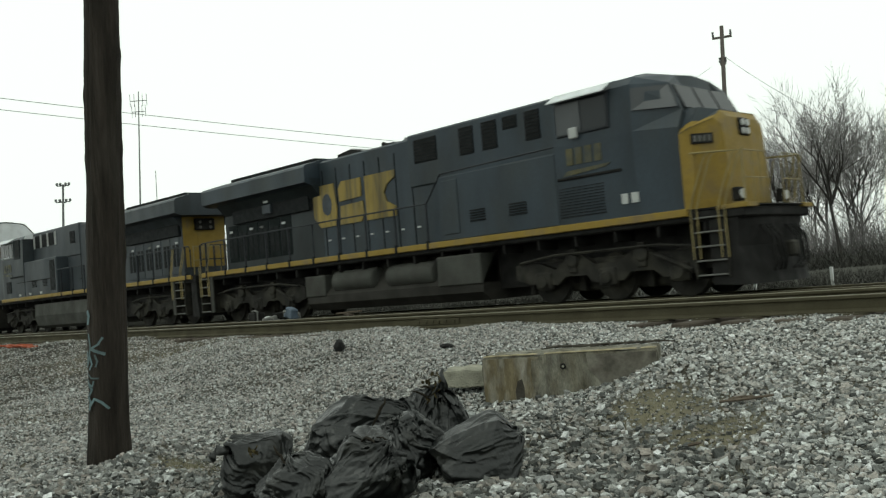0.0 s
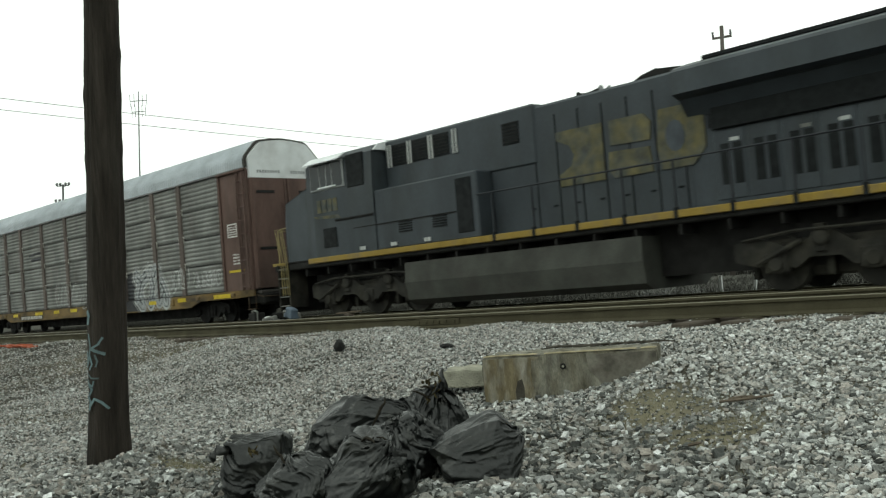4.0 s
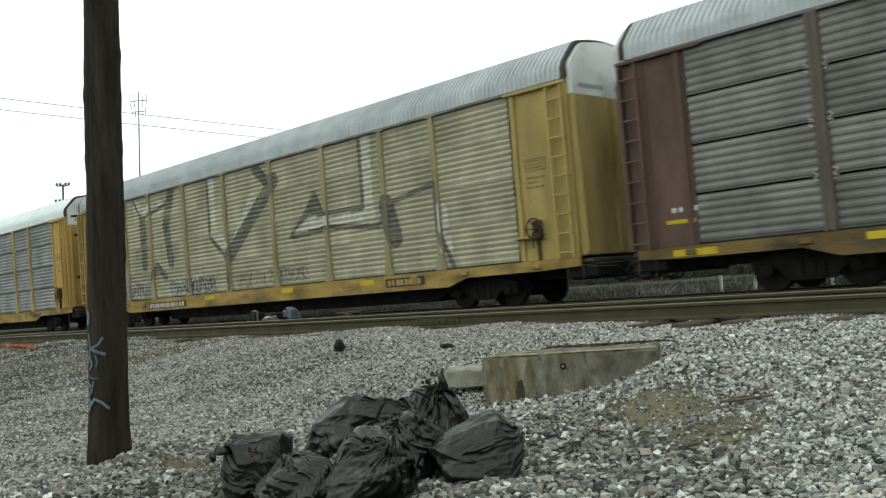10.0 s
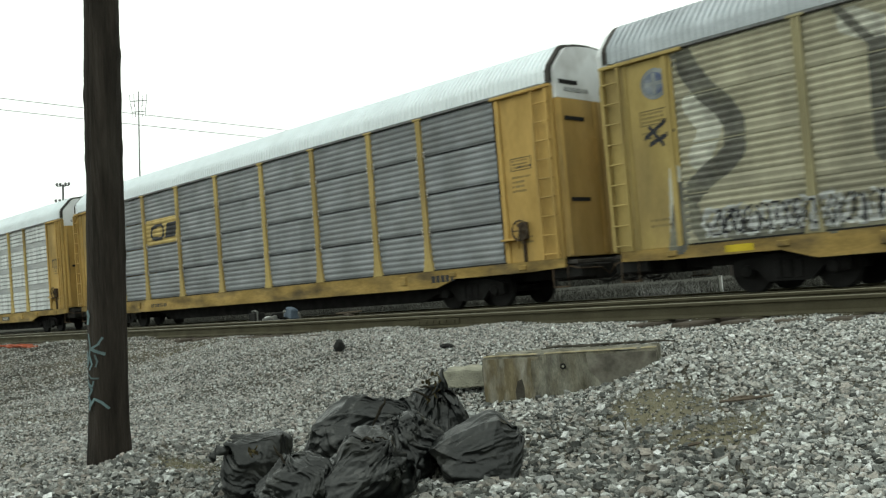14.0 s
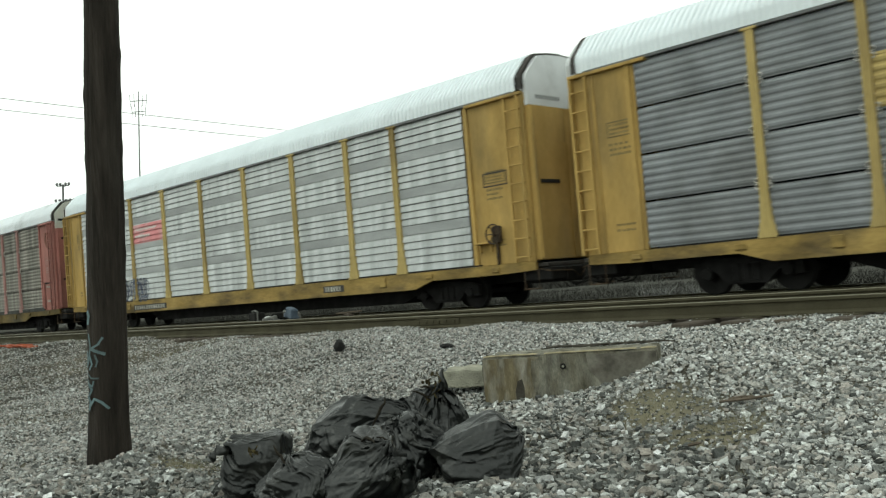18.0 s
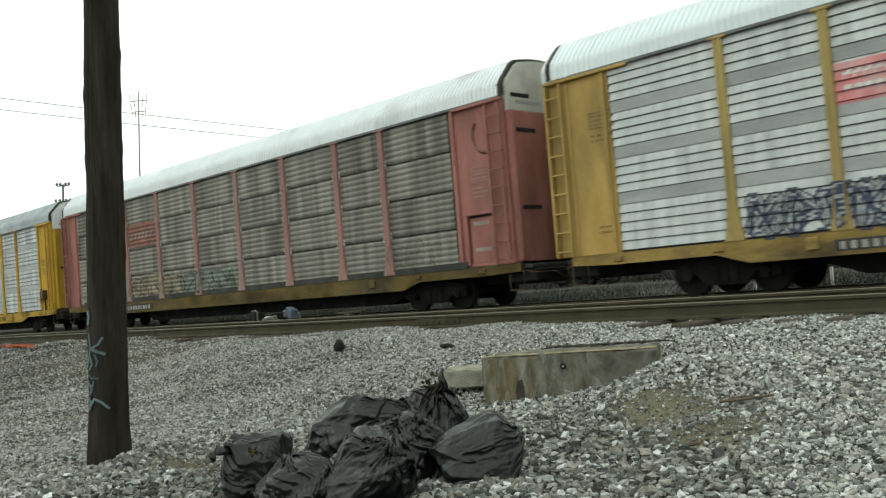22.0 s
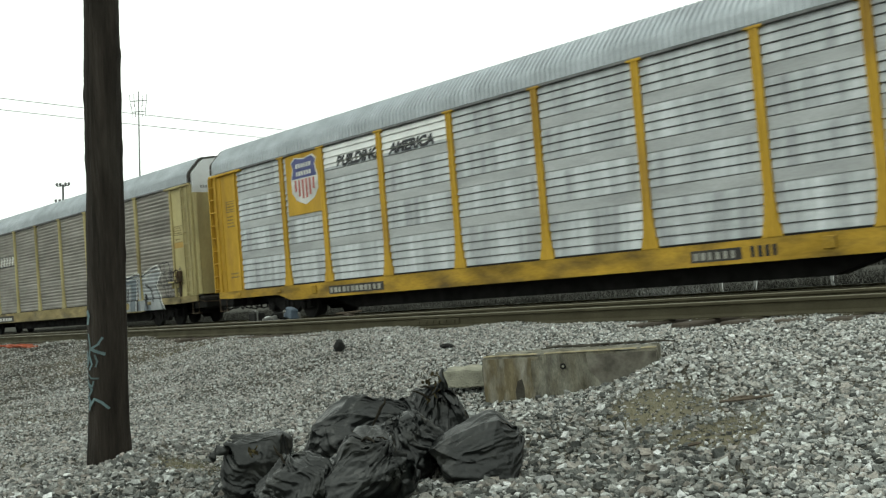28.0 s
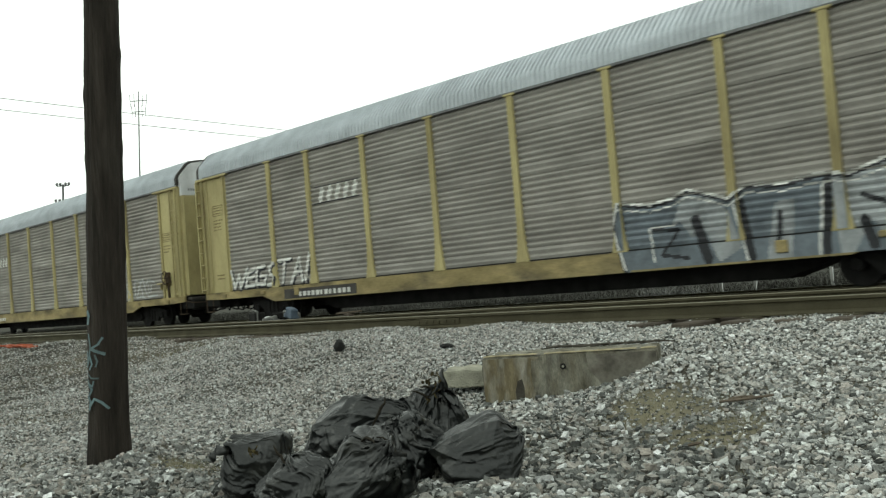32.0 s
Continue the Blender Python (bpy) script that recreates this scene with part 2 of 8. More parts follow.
def soil(m):
    """Dark winter weeds beyond the far track, paler gravel this side, a few patches of bare sandy earth."""
    n, l = m.node_tree.nodes, m.node_tree.links
    b = n["Principled BSDF"]
    old = b.inputs["Base Color"].links[0].from_socket
    geo = n.new("ShaderNodeNewGeometry")
    sep = n.new("ShaderNodeSeparateXYZ")
    l.new(geo.outputs["Position"], sep.inputs[0])
    t = n.new("ShaderNodeTexNoise")
    t.inputs["Scale"].default_value = 0.8
    l.new(geo.outputs["Position"], t.inputs["Vector"])
    add = n.new("ShaderNodeMath")
    add.operation = "MULTIPLY_ADD"
    l.new(t.outputs[0], add.inputs[0])
    add.inputs[1].default_value = 2.5
    l.new(sep.outputs["Y"], add.inputs[2])
    r = n.new("ShaderNodeMapRange")
    l.new(add.outputs[0], r.inputs[0])
    r.inputs[1].default_value, r.inputs[2].default_value = 19.2, 21.2
    x = n.new("ShaderNodeMix")
    x.data_type = "RGBA"
    l.new(r.outputs[0], x.inputs["Factor"])
    l.new(old, x.inputs[6])
    x.inputs[7].default_value = (0.070, 0.069, 0.062, 1)
    last = x.outputs[2]
    for spot, near, wide in (((-3.86, 5.74, 0.1), 0.15, 0.60), ((-3.12, 5.34, 0.05), 0.12, 0.55), ((-6.10, 3.24, 0.0), 0.10, 0.50)):
        far = n.new("ShaderNodeVectorMath")
        far.operation = "DISTANCE"
        l.new(geo.outputs["Position"], far.inputs[0])
        far.inputs[1].default_value = spot
        r = n.new("ShaderNodeMapRange")
        l.new(far.outputs["Value"], r.inputs[0])
        for i, q in enumerate((near, wide, 0.75, 0.0)):
            r.inputs[1 + i].default_value = q
        x = n.new("ShaderNodeMix")
        x.data_type = "RGBA"
        l.new(r.outputs[0], x.inputs["Factor"])
        l.new(last, x.inputs[6])
        x.inputs[7].default_value = (0.165, 0.150, 0.104, 1)
        last = x.outputs[2]
    l.new(last, b.inputs["Base Color"])


soil(M["dirt"])
ground = tagged(new("ground", mesh("ground", gv, gf, M["dirt"], smooth=True)), "grey gravel yard with patches of bare brown earth", "ground", kind="structure")

RAIL_PROFILE = [(-0.07, -0.172), (0.07, -0.172), (0.07, -0.16), (0.012, -0.135), (0.010, -0.045), (0.036, -0.035), (0.036, -0.008),
                (0.026, 0.0), (-0.026, 0.0), (-0.036, -0.008), (-0.036, -0.035), (-0.010, -0.045), (-0.012, -0.135), (-0.07, -0.16)]


def track(name, y, z, label):
    t = thing(name, label, "railway track", kind="structure")
    for side in (-0.7525, 0.7525):
        s = Shape()
        s.prism(RAIL_PROFILE, "x", -400, 160)
        me = s.done("rail", [M["rail"], M["railhead"]])
        top = [1 if all(me.vertices[i].co.z > -0.01 for i in p.vertices) else 0 for p in me.polygons]
        me.polygons.foreach_set("material_index", top)
        part("rail", me, None, t, at=(0, y + side, z))
    return t


tracks = [track("near_track", NEAR_Y, NEAR_Z, "rusty empty railway track on grey ballast"), track("far_track", TRAIN_Y, RAIL_Z, "railway track that carries the train")]
# ---- autorack cars ----
CAR_L = 26.94
POSTS = [-11.77, -9.07, -6.97, -4.25, -1.44, 1.44, 4.25, 6.97, 9.07, 11.77]
EAVE, SILL0, SILL1 = 5.13, 0.60, 1.05


def panel_profile(kind):
    """Rows of (z, y) from the foot of the side to the eave, tier by tier; y is the depth behind the posts' face."""
    tiers = []
    h = (EAVE - 0.04 - SILL1 - 0.03) / 4
    for k in range(4):
        z0 = SILL1 + 0.03 + k * h
        rows = []
        if kind == "ribbed":
            rows.append((z0 + 0.008, 0.07))
            n = 6
            for i in range(n):
                a = z0 + 0.03 + (h - 0.06) * i / n
                w = (h - 0.06) / n
                rows += [(a, 0.066), (a + 0.25 * w, 0.045), (a + 0.55 * w, 0.042), (a + 0.8 * w, 0.066)]
            rows.append((z0 + h - 0.034, 0.06))
        elif kind == "fine":
            n = 7
            for i in range(n):
                a, w = z0 + h * i / n, h / n
                d = 0.058 if i < 2 else 0.071
                rows += [(a, d), (a + 0.3 * w, 0.045), (a + 0.55 * w, 0.038), (a + 0.80 * w, d)]
            rows.append((z0 + h, 0.08))
        else:
            band, n = (0.25, 4) if k else (0.0, 5)       # a plain band under each group of slats but the lowest
            if band:
                rows += [(z0, 0.052), (z0 + band * h - 0.004, 0.050)]
            for i in range(n):
                a, w = z0 + (band + (1 - band) / n * i) * h, (1 - band) / n * h
                rows += [(a, 0.085), (a + 0.014, 0.085), (a + 0.017, 0.034), (a + 0.5 * w, 0.046), (a + w - 0.006, 0.072)]
        tiers.append(rows)
    return tiers


def panel_mesh(rows, width, mats, kind):
    z0 = rows[0][0]
    v, f, idx = [], [], []
    for z, y in rows:
        v += [(-width / 2, y, z - z0), (width / 2, y, z - z0)]
    for i in range(len(rows) - 1):
        f.append((2 * i, 2 * i + 1, 2 * i + 3, 2 * i + 2))
        # groove bottoms take the darker slot colour, which stands for their shade
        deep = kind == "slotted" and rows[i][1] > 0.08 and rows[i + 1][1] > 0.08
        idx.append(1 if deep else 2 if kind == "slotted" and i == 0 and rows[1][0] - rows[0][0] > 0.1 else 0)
    n = len(v)
    v += [(-width / 2, 0.11, rows[0][0] - z0), (width / 2, 0.11, rows[0][0] - z0), (-width / 2, 0.11, rows[-1][0] - z0), (width / 2, 0.11, rows[-1][0] - z0)]
    f += [(n, n + 1, 1, 0), (n - 2, n - 1, n + 3, n + 2)]
    idx += [0, 0]
    return mesh("side_panel", v, f, mats, idx)


ROOF = [(-1.50, 0.0), (-1.50, 0.27), (-1.46, 0.38), (-1.28, 0.58), (-1.06, 0.82), (-0.93, 0.90), (-0.45, 0.97), (0, 1.00)]
ROOF = ROOF + [(-y, z) for y, z in ROOF[-2::-1]]


def roof_mesh(mat, x0, x1):
    v, f, xs = [], [], []
    x = x0 + 0.04
    while x < x1 - 0.16:
        xs += [(x, 0.0), (x + 0.070, 0.0), (x + 0.080, 0.044), (x + 0.125, 0.044), (x + 0.137, 0.0)]
        x += 0.15
    for x, lift in xs:
        v += [(x, y * (1 + lift * 0.4), EAVE + z + lift * (0.3 + 0.7 * min(1, z / 0.3))) for y, z in ROOF]
    m = len(ROOF)
    for i in range(len(xs) - 1):
        f += [(i * m + j, (i + 1) * m + j, (i + 1) * m + j + 1, i * m + j + 1) for j in range(m - 1)]
    return mesh("roof", v, f, mat)


def wheelset_mesh(radius, mat="truck"):
    s = Shape()
    k = radius / 0.425
    for sgn in (-1, 1):
        s.disc(0, 0, sgn * 0.86, sgn * 0.72, [(a, r * k) for a, r in ((0, 0.14), (0.05, 0.16), (0.10, 0.31), (0.12, 0.40), (0.14, 0.425), (0.75, 0.425), (0.8, 0.455), (1.0, 0.455), (1.0, 0.1))], 28)
    s.disc(0, 0, -0.98, 0.98, [(0, 0.085), (1, 0.085)], 10)
    return s.done("wheelset", M[mat])


WHEELS = []          # (object, radius, place in its bogie, sense of turning)


def bogie(car, x, base, radius, mesh_wheel, mesh_frame, sense=1, label=""):
    b = part("bogie", mesh_frame, None, car, label, at=(x, 0, 0))
    for dx in base:
        w = part("wheelset", mesh_wheel, None, b, at=(dx, 0, radius))
        WHEELS.append((w, radius, (dx, 0, radius), sense))
    return b


def freight_frame():
    s = Shape()
    for sg in (-1, 1):
        y0, y1 = sorted((sg * 0.92, sg * 1.06))
        s.prism([(-1.18, 0.34), (-1.18, 0.60), (-0.95, 0.66), (-0.45, 0.74), (0.45, 0.74), (0.95, 0.66), (1.18, 0.60), (1.18, 0.34), (0.98, 0.32), (0.92, 0.46),
                 (0.70, 0.46), (0.42, 0.20), (-0.42, 0.20), (-0.70, 0.46), (-0.92, 0.46), (-0.98, 0.32)], "y", y0, y1)
        for dx in (-0.865, 0.865):
            s.disc(dx, 0.425, sg * 1.04, sg * 1.13, [(0, 0.13), (0.8, 0.13), (1, 0.10)], 12)
        for dx in (-0.22, 0, 0.22):
            s.disc(dx, 0.3, sg * 1.07, sg * 1.075, [(0, 0.08), (1, 0.08)], 8)
            s.box(dx - 0.08, dx + 0.08, min(sg * 0.98, sg * 1.10), max(sg * 0.98, sg * 1.10), 0.25, 0.62, 0.02)
    s.box(-0.25, 0.25, -0.95, 0.95, 0.45, 0.75, 0.03)
    return s.done("bogie", M["truck_dark"])


FREIGHT_WHEEL, FREIGHT_FRAME = wheelset_mesh(0.425, "truck_dark"), freight_frame()


TRIM = {4: (0.0, 0.26), 5: (-0.16, 0.0)}                          # how much longer a rack is at its front and at its rear
SHIFT = [-0.25, -0.10, -0.15, -0.36, -0.40, -0.15, 0.0, 0.0]      # where each rack sits on its flat car


def autorack(number, label, kind, frame_col, panel_col, roof_col, post_w=0.17, ladder=True, seed=0, flare=True, sill_col=None, end_col=None, foot=None, post_col=None, gable_col=None, band_col=None):
    """A covered car carrier with corrugated sides; x along the track, y = -1.5 the side by the camera, z = 0 the rail head."""
    car = thing("autorack_car", label, "railway car", group="autorack cars of the train")
    half, shift = CAR_L / 2, SHIFT[number - 1]
    trim = TRIM.get(number, (0.0, 0.0))
    sill_col, end_col = sill_col or frame_col, end_col or frame_col
    for sg in (-1, 1):
        s = Shape()
        out = [(-half, 0.84), (-half, SILL1), (half, SILL1), (half, 0.84), (half - 1.1, 0.80), (half - 3.6, 0.80), (half - 4.3, SILL0), (-half + 4.3, SILL0), (-half + 3.6, 0.80), (-half + 1.1, 0.80)]
        s.prism(out, "y", *((-1.50, -1.43) if sg < 0 else (1.43, 1.50)))
        sill = part("side_sill", s, sill_col, car)
        for x in (-12.2, -9.8, -7.9, 7.9, 9.8, 12.2):
            part("bracket", Shape().box(x - 0.12, x + 0.12, min(sg * 1.49, sg * 1.545), max(sg * 1.49, sg * 1.545), 0.74 if abs(x) < 8 else 0.86, 0.98, 0.015), sill_col, sill)
        part("top_rail", Shape().box(-half + 0.3, half - 0.3, min(sg * 1.52, sg * 1.40), max(sg * 1.52, sg * 1.40), EAVE - 0.05, EAVE + 0.02, 0.01), M["rail_grey"], car)
    part("deck", Shape().box(-half, half, -1.43, 1.43, 0.97, 1.03), M["black"], car)
    s = Shape().prism([(-half + 0.1, 0.95), (-half + 0.1, 0.60), (-8.4, 0.55), (-7.4, 0.22), (7.4, 0.22), (8.4, 0.55), (half - 0.1, 0.60), (half - 0.1, 0.95)], "y", -0.40, 0.40)
    part("centre_sill", s, M["black"], car)
    for k in range(9):
        x = -8 + 2 * k
        part("cross_bearer", Shape().prism([(x - 0.06, 0.62), (x + 0.06, 0.62), (x + 0.06, 0.968), (x - 0.06, 0.968)], "y", -1.40, 1.40), M["black"], car)
    # far wall, plain
    part("far_wall", Shape().box(-half + 0.2, half - 0.2, 1.40, 1.46, SILL1, EAVE), panel_col, car)
    part("upper_deck", Shape().box(-half + 0.4, half - 0.4, -1.38, 1.38, 3.0, 3.06), M["black"], car)
    part("roof", roof_mesh(roof_col, -half - trim[1], half + trim[0]), None, car)
    for sg in (-1, 1):
        # white gable that closes the roof over the end doors, and the dark edge of the roof behind it
        rack = half + (trim[0] if sg > 0 else trim[1])
        hd = rack + (0.14 if sg > 0 else 0.26)
        low = EAVE - 0.36
        out = [(-1.41, low), (-1.41, EAVE - 0.02)] + [(y * 0.955, EAVE + z * 0.95) for y, z in ROOF[1:-1]] + [(1.41, EAVE - 0.02), (1.41, low)]
        g = part("roof_gable", Shape().prism(out, "x", *sorted((sg * (rack - 0.10), sg * (hd - 0.02)))), gable_col or M["hood"], car, "white gable under the roof end")
        m = len(ROOF)
        v2 = [(sg * (rack - q), y * k, EAVE + z * k + 0.012) for q, k in ((0.10, 1.018), (-0.03, 1.018), (-0.03, 0.965)) for y, z in ROOF]
        part("roof_rim", mesh("roof_rim", v2, [(r * m + j, (r + 1) * m + j, (r + 1) * m + j + 1, r * m + j + 1) for r in range(2) for j in range(m - 1)], M["grime"]), None, car, "dark edge strip of the roof")
        s = Shape()
        for k in range(9):
            for side in (-1, 1):
                s.box(*sorted((sg * (hd - 0.022), sg * (hd - 0.012))), *sorted((side * (0.22 + 0.105 * k), side * (0.29 + 0.105 * k))), EAVE - 0.20, EAVE - 0.10)
        part("gable_stencil", s, M["stencil_dim"], g, "row of dim stencilled characters")["kind"] = "stuff"
        if number in (3, 5):
            for side in (-1, 1):
                part("gable_slot", Shape().box(*sorted((sg * (hd - 0.03), sg * (hd - 0.008))), *sorted((side * 0.62, side * 1.30)), EAVE - 0.03, EAVE + 0.07), M["hole"], g)
        # end doors with slots
        for side in (-1, 1):
            y0, y1 = sorted((side * 0.02, side * 1.40))
            s = Shape().box(min(sg * (hd - 0.30), sg * (hd - 0.01)), max(sg * (hd - 0.30), sg * (hd - 0.01)), y0, y1, SILL1 + 0.02, low - 0.005, 0.015)
            d = part("end_door", s, end_col, car)
            for a in (0.06, 1.34):
                part("door_stile", Shape().box(min(sg * (hd - 0.02), sg * (hd + 0.03)), max(sg * (hd - 0.02), sg * (hd + 0.03)), min(side * a - 0.03, side * a + 0.03), max(side * a - 0.03, side * a + 0.03), SILL1 + 0.05, low - 0.04, 0.01), end_col, d)
            for z in {"ribbed": (2.35, 4.25), "slotted": (2.9,), "fine": ()}[kind]:
                part("door_slot", Shape().box(min(sg * (hd - 0.015), sg * (hd + 0.012)), max(sg * (hd - 0.015), sg * (hd + 0.012)), min(side * 0.5, side * 1.2), max(side * 0.5, side * 1.2), z, z + 0.09), M["hole"], d)
            s = Shape()
            for yy in (0.16, 0.26):
                s.tube([(sg * hd, side * yy, 3.2), (sg * (hd + 0.06), side * yy, 3.25), (sg * (hd + 0.06), side * yy, 3.85), (sg * hd, side * yy, 3.9)], 0.014, 5)
            part("door_bar", s, end_col, d)
        # flat plate and corner post at each end of the side, both sides
        for side in (-1, 1):
            def ybox(a, b):
                return tuple(sorted((side * a, side * b)))
            he = rack + (0.0 if sg > 0 else 0.16)
            xa, xb = sorted((sg * (half - 1.70) + shift, sg * he))
            part("end_plate", Shape().box(xa, xb, *ybox(1.40, 1.44), SILL1, EAVE - 0.06, 0.01), end_col, car)
            s = Shape()
            for q, w, dep in ((he - 0.05, 0.10, 1.50), (he - 0.62, 0.07, 1.47), (half - 1.56 + sg * shift, 0.12, 1.50)):
                s.box(min(sg * (q - w / 2), sg * (q + w / 2)), max(sg * (q - w / 2), sg * (q + w / 2)), *ybox(1.43, dep), SILL1, EAVE - 0.06, 0.01)
            s.box(min(sg * (half - 1.9), sg * he), max(sg * (half - 1.9), sg * he), *ybox(1.43, 1.54), EAVE - 0.10, EAVE - 0.02, 0.015)
            part("corner_post", s, end_col, car)
            if side < 0:
                if ladder:
                    s = Shape()
                    for q in (he - 0.10, he - 0.52):
                        s.box(min(sg * (q - 0.03), sg * (q + 0.03)), max(sg * (q - 0.03), sg * (q + 0.03)), -1.60, -1.585, SILL1, EAVE - 0.12)
                        s.box(min(sg * (q - 0.03), sg * (q - 0.018)), max(sg * (q - 0.03), sg * (q - 0.018)), -1.60, -1.53, SILL1, EAVE - 0.12)
                    for r in range(9):
                        z = SILL1 + 0.12 + r * 0.44
                        s.tube([(sg * (he - 0.10), -1.585, z), (sg * (he - 0.52), -1.585, z)], 0.022, 6)
                        s.box(min(sg * (he - 0.12), sg * (he - 0.08)), max(sg * (he - 0.12), sg * (he - 0.08)), -1.58, -1.48, z - 0.02, z + 0.02)
                    part("ladder", s, end_col, car)
                if sg > 0 and number not in (1, 5):
                    cx, cz = half - 1.16, 1.80
                    hb = part("hand_brake", Shape().box(cx - 0.13, cx + 0.13, -1.56, -1.43, cz - 0.22, cz + 0.20, 0.03).box(cx - 0.03, cx + 0.03, -1.53, -1.46, SILL1, cz - 0.2, 0.01), M["rust_dark"], car, "rusty hand brake housing")
                    ring = [(cx + 0.24 * math.cos(a * 0.3927), -1.63, cz + 0.24 * math.sin(a * 0.3927)) for a in range(17)]
                    s = Shape().tube(ring, 0.022, 6)
                    for a in range(6):
                        s.tube([(cx, -1.61, cz), (cx + 0.235 * math.cos(a * 1.047), -1.63, cz + 0.235 * math.sin(a * 1.047))], 0.014, 5)
                    s.disc(cx, cz, -1.65, -1.55, [(0, 0.03), (0.2, 0.05), (1, 0.05)], 10)
                    part("brake_wheel", s, M["rust_dark"], hb)
                    part("brake_step", Shape().box(cx - 0.62, cx - 0.18, -1.66, -1.44, cz - 0.22, cz - 0.17, 0.01).box(cx - 0.60, cx - 0.56, -1.52, -1.44, cz - 0.42, cz - 0.20).box(cx - 0.24, cx - 0.20, -1.52, -1.44, cz - 0.42, cz - 0.20), end_col, hb, "small step beside the hand brake")
    # posts
    pm = Shape()
    w = post_w / 2
    pm.box(-w, -w * 0.25, -1.525, -1.42, SILL1, EAVE - 0.02, 0.012).box(w * 0.25, w, -1.525, -1.42, SILL1, EAVE - 0.02, 0.012).box(-w * 0.4, w * 0.4, -1.505, -1.42, SILL1, EAVE - 0.02)
    if flare:
        pm.prism([(-w * 2.3, SILL1), (w * 2.3, SILL1), (w * 1.5, SILL1 + 0.32), (w * 1.01, SILL1 + 0.85), (-w * 1.01, SILL1 + 0.85), (-w * 1.5, SILL1 + 0.32)], "y", -1.515, -1.43)
        pm.box(-w * 2.0, w * 2.0, -1.53, -1.43, EAVE - 0.07, EAVE - 0.015, 0.01)
    pmesh = pm.done("side_post", post_col or frame_col)
    if not foot:
        part("sill_gap", Shape().box(-11.7, 11.7, -1.507, -1.44, SILL1 + 0.004, SILL1 + 0.034), M["hole"], car, "dark gap under the panels")
    if foot:
        part("foot_rail", Shape().box(-11.7, 11.7, -1.512, -1.42, SILL1 - 0.03, SILL1 + 0.15, 0.01), foot, car, "dark grey rail under the panels")
    for x in POSTS[1:-1]:
        part("side_post", pmesh, None, car, at=(x + shift, 0, 0))
    # panels
    tiers = panel_profile(kind)
    cache = {}
    for i in range(len(POSTS) - 1):
        width = round(POSTS[i + 1] - POSTS[i] - (0.06 if i in (0, 8) else 0.10), 3)
        for k, rows in enumerate(tiers):
            key = (width, k)
            if key not in cache:
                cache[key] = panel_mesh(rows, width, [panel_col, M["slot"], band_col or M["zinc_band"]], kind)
            part("side_panel", cache[key], None, car, at=((POSTS[i] + POSTS[i + 1]) / 2 + shift, -1.50, rows[0][0]))
    if kind == "ribbed":
        s = Shape()
        for x in POSTS[1:-1]:
            for k in range(1, 4):
                z = tiers[k][0][0]
                for sg in (-1, 1):
                    for dz in (-0.055, 0.065):      # a small bent strap above and below each joint
                        arc = [(x + sg * (w + 0.015 + 0.075 * math.sin(a)), -1.482, z + dz + 0.050 * math.cos(a)) for a in (0.1, 0.9, 1.57, 2.2, 3.0)]
                        s.tube(arc, 0.015, 4)
        part("panel_clip", s, M["clip"], car, "pale panel clips beside the posts", at=(shift, 0, 0))["kind"] = "stuff"
    for sg in (-1, 1):
        bogie(car, sg * 9.95, (-0.865, 0.865), 0.425, FREIGHT_WHEEL, FREIGHT_FRAME)
        s = Shape().box(min(sg * (half - 0.4), sg * (half + 0.55)), max(sg * (half - 0.4), sg * (half + 0.55)), -0.09, 0.09, 0.72, 0.92, 0.03)
        s.box(min(sg * (half + 0.45), sg * (half + 0.775)), max(sg * (half + 0.45), sg * (half + 0.775)), -0.16, 0.16, 0.66, 0.98, 0.05)
        part("coupler", s, M["truck"], car)
        s = Shape().tube([(sg * (half - 0.1), -0.45, 0.75), (sg * (half + 0.3), -0.42, 0.42), (sg * (half + 0.6), -0.3, 0.5), (sg * (half + 0.78), -0.25, 0.66)], 0.03, 6)
        part("brake_hose", s, M["black"], car)
        s = Shape().box(min(sg * (half - 0.1), sg * (half + 0.25)), max(sg * (half - 0.1), sg * (half + 0.25)), -1.35, 1.35, 0.90, 1.0, 0.02)
        part("end_platform", s, M["grime"], car, "grimy end platform")
        part("uncoupling_lever", Shape().tube([(sg * (half + 0.05), -1.40, 0.86), (sg * (half + 0.30), -1.36, 0.80), (sg * (half + 0.34), -0.55, 0.78), (sg * (half + 0.36), -0.30, 0.62), (sg * (half + 0.48), -0.10, 0.90)], 0.018, 5), M["rust_dark"], car)
        for side in (-1, 1):
            q = sg * (half - 0.18)
            step = Shape().tube([(q - 0.22, side * 1.46, 0.86), (q - 0.22, side * 1.46, 0.40), (q + 0.22, side * 1.46, 0.40), (q + 0.22, side * 1.46, 0.86)], 0.022, 5).box(q - 0.22, q + 0.22, min(side * 1.36, side * 1.50), max(side * 1.36, side * 1.50), 0.385, 0.41)
            part("sill_step", step, M["rust_dark"], car, "rusty hanging step")
        for k, y in enumerate((-0.62, 0.30, 0.55)):
            s = Shape().tube([(sg * (half - 0.05), y, 0.80), (sg * (half + 0.28), y + 0.03, 0.50 - 0.04 * k), (sg * (half + 0.55), y + 0.05, 0.46 - 0.04 * k), (sg * (half + 0.78), y + 0.02, 0.60)], 0.028, 6)
            part("air_hose", s, M["black"], car)
        part("end_sill", Shape().box(min(sg * (half - 0.55), sg * (half + 0.30)), max(sg * (half - 0.55), sg * (half + 0.30)), -1.30, 1.30, 0.58, 0.895, 0.03), M["black"], car, "black sill across the car end")
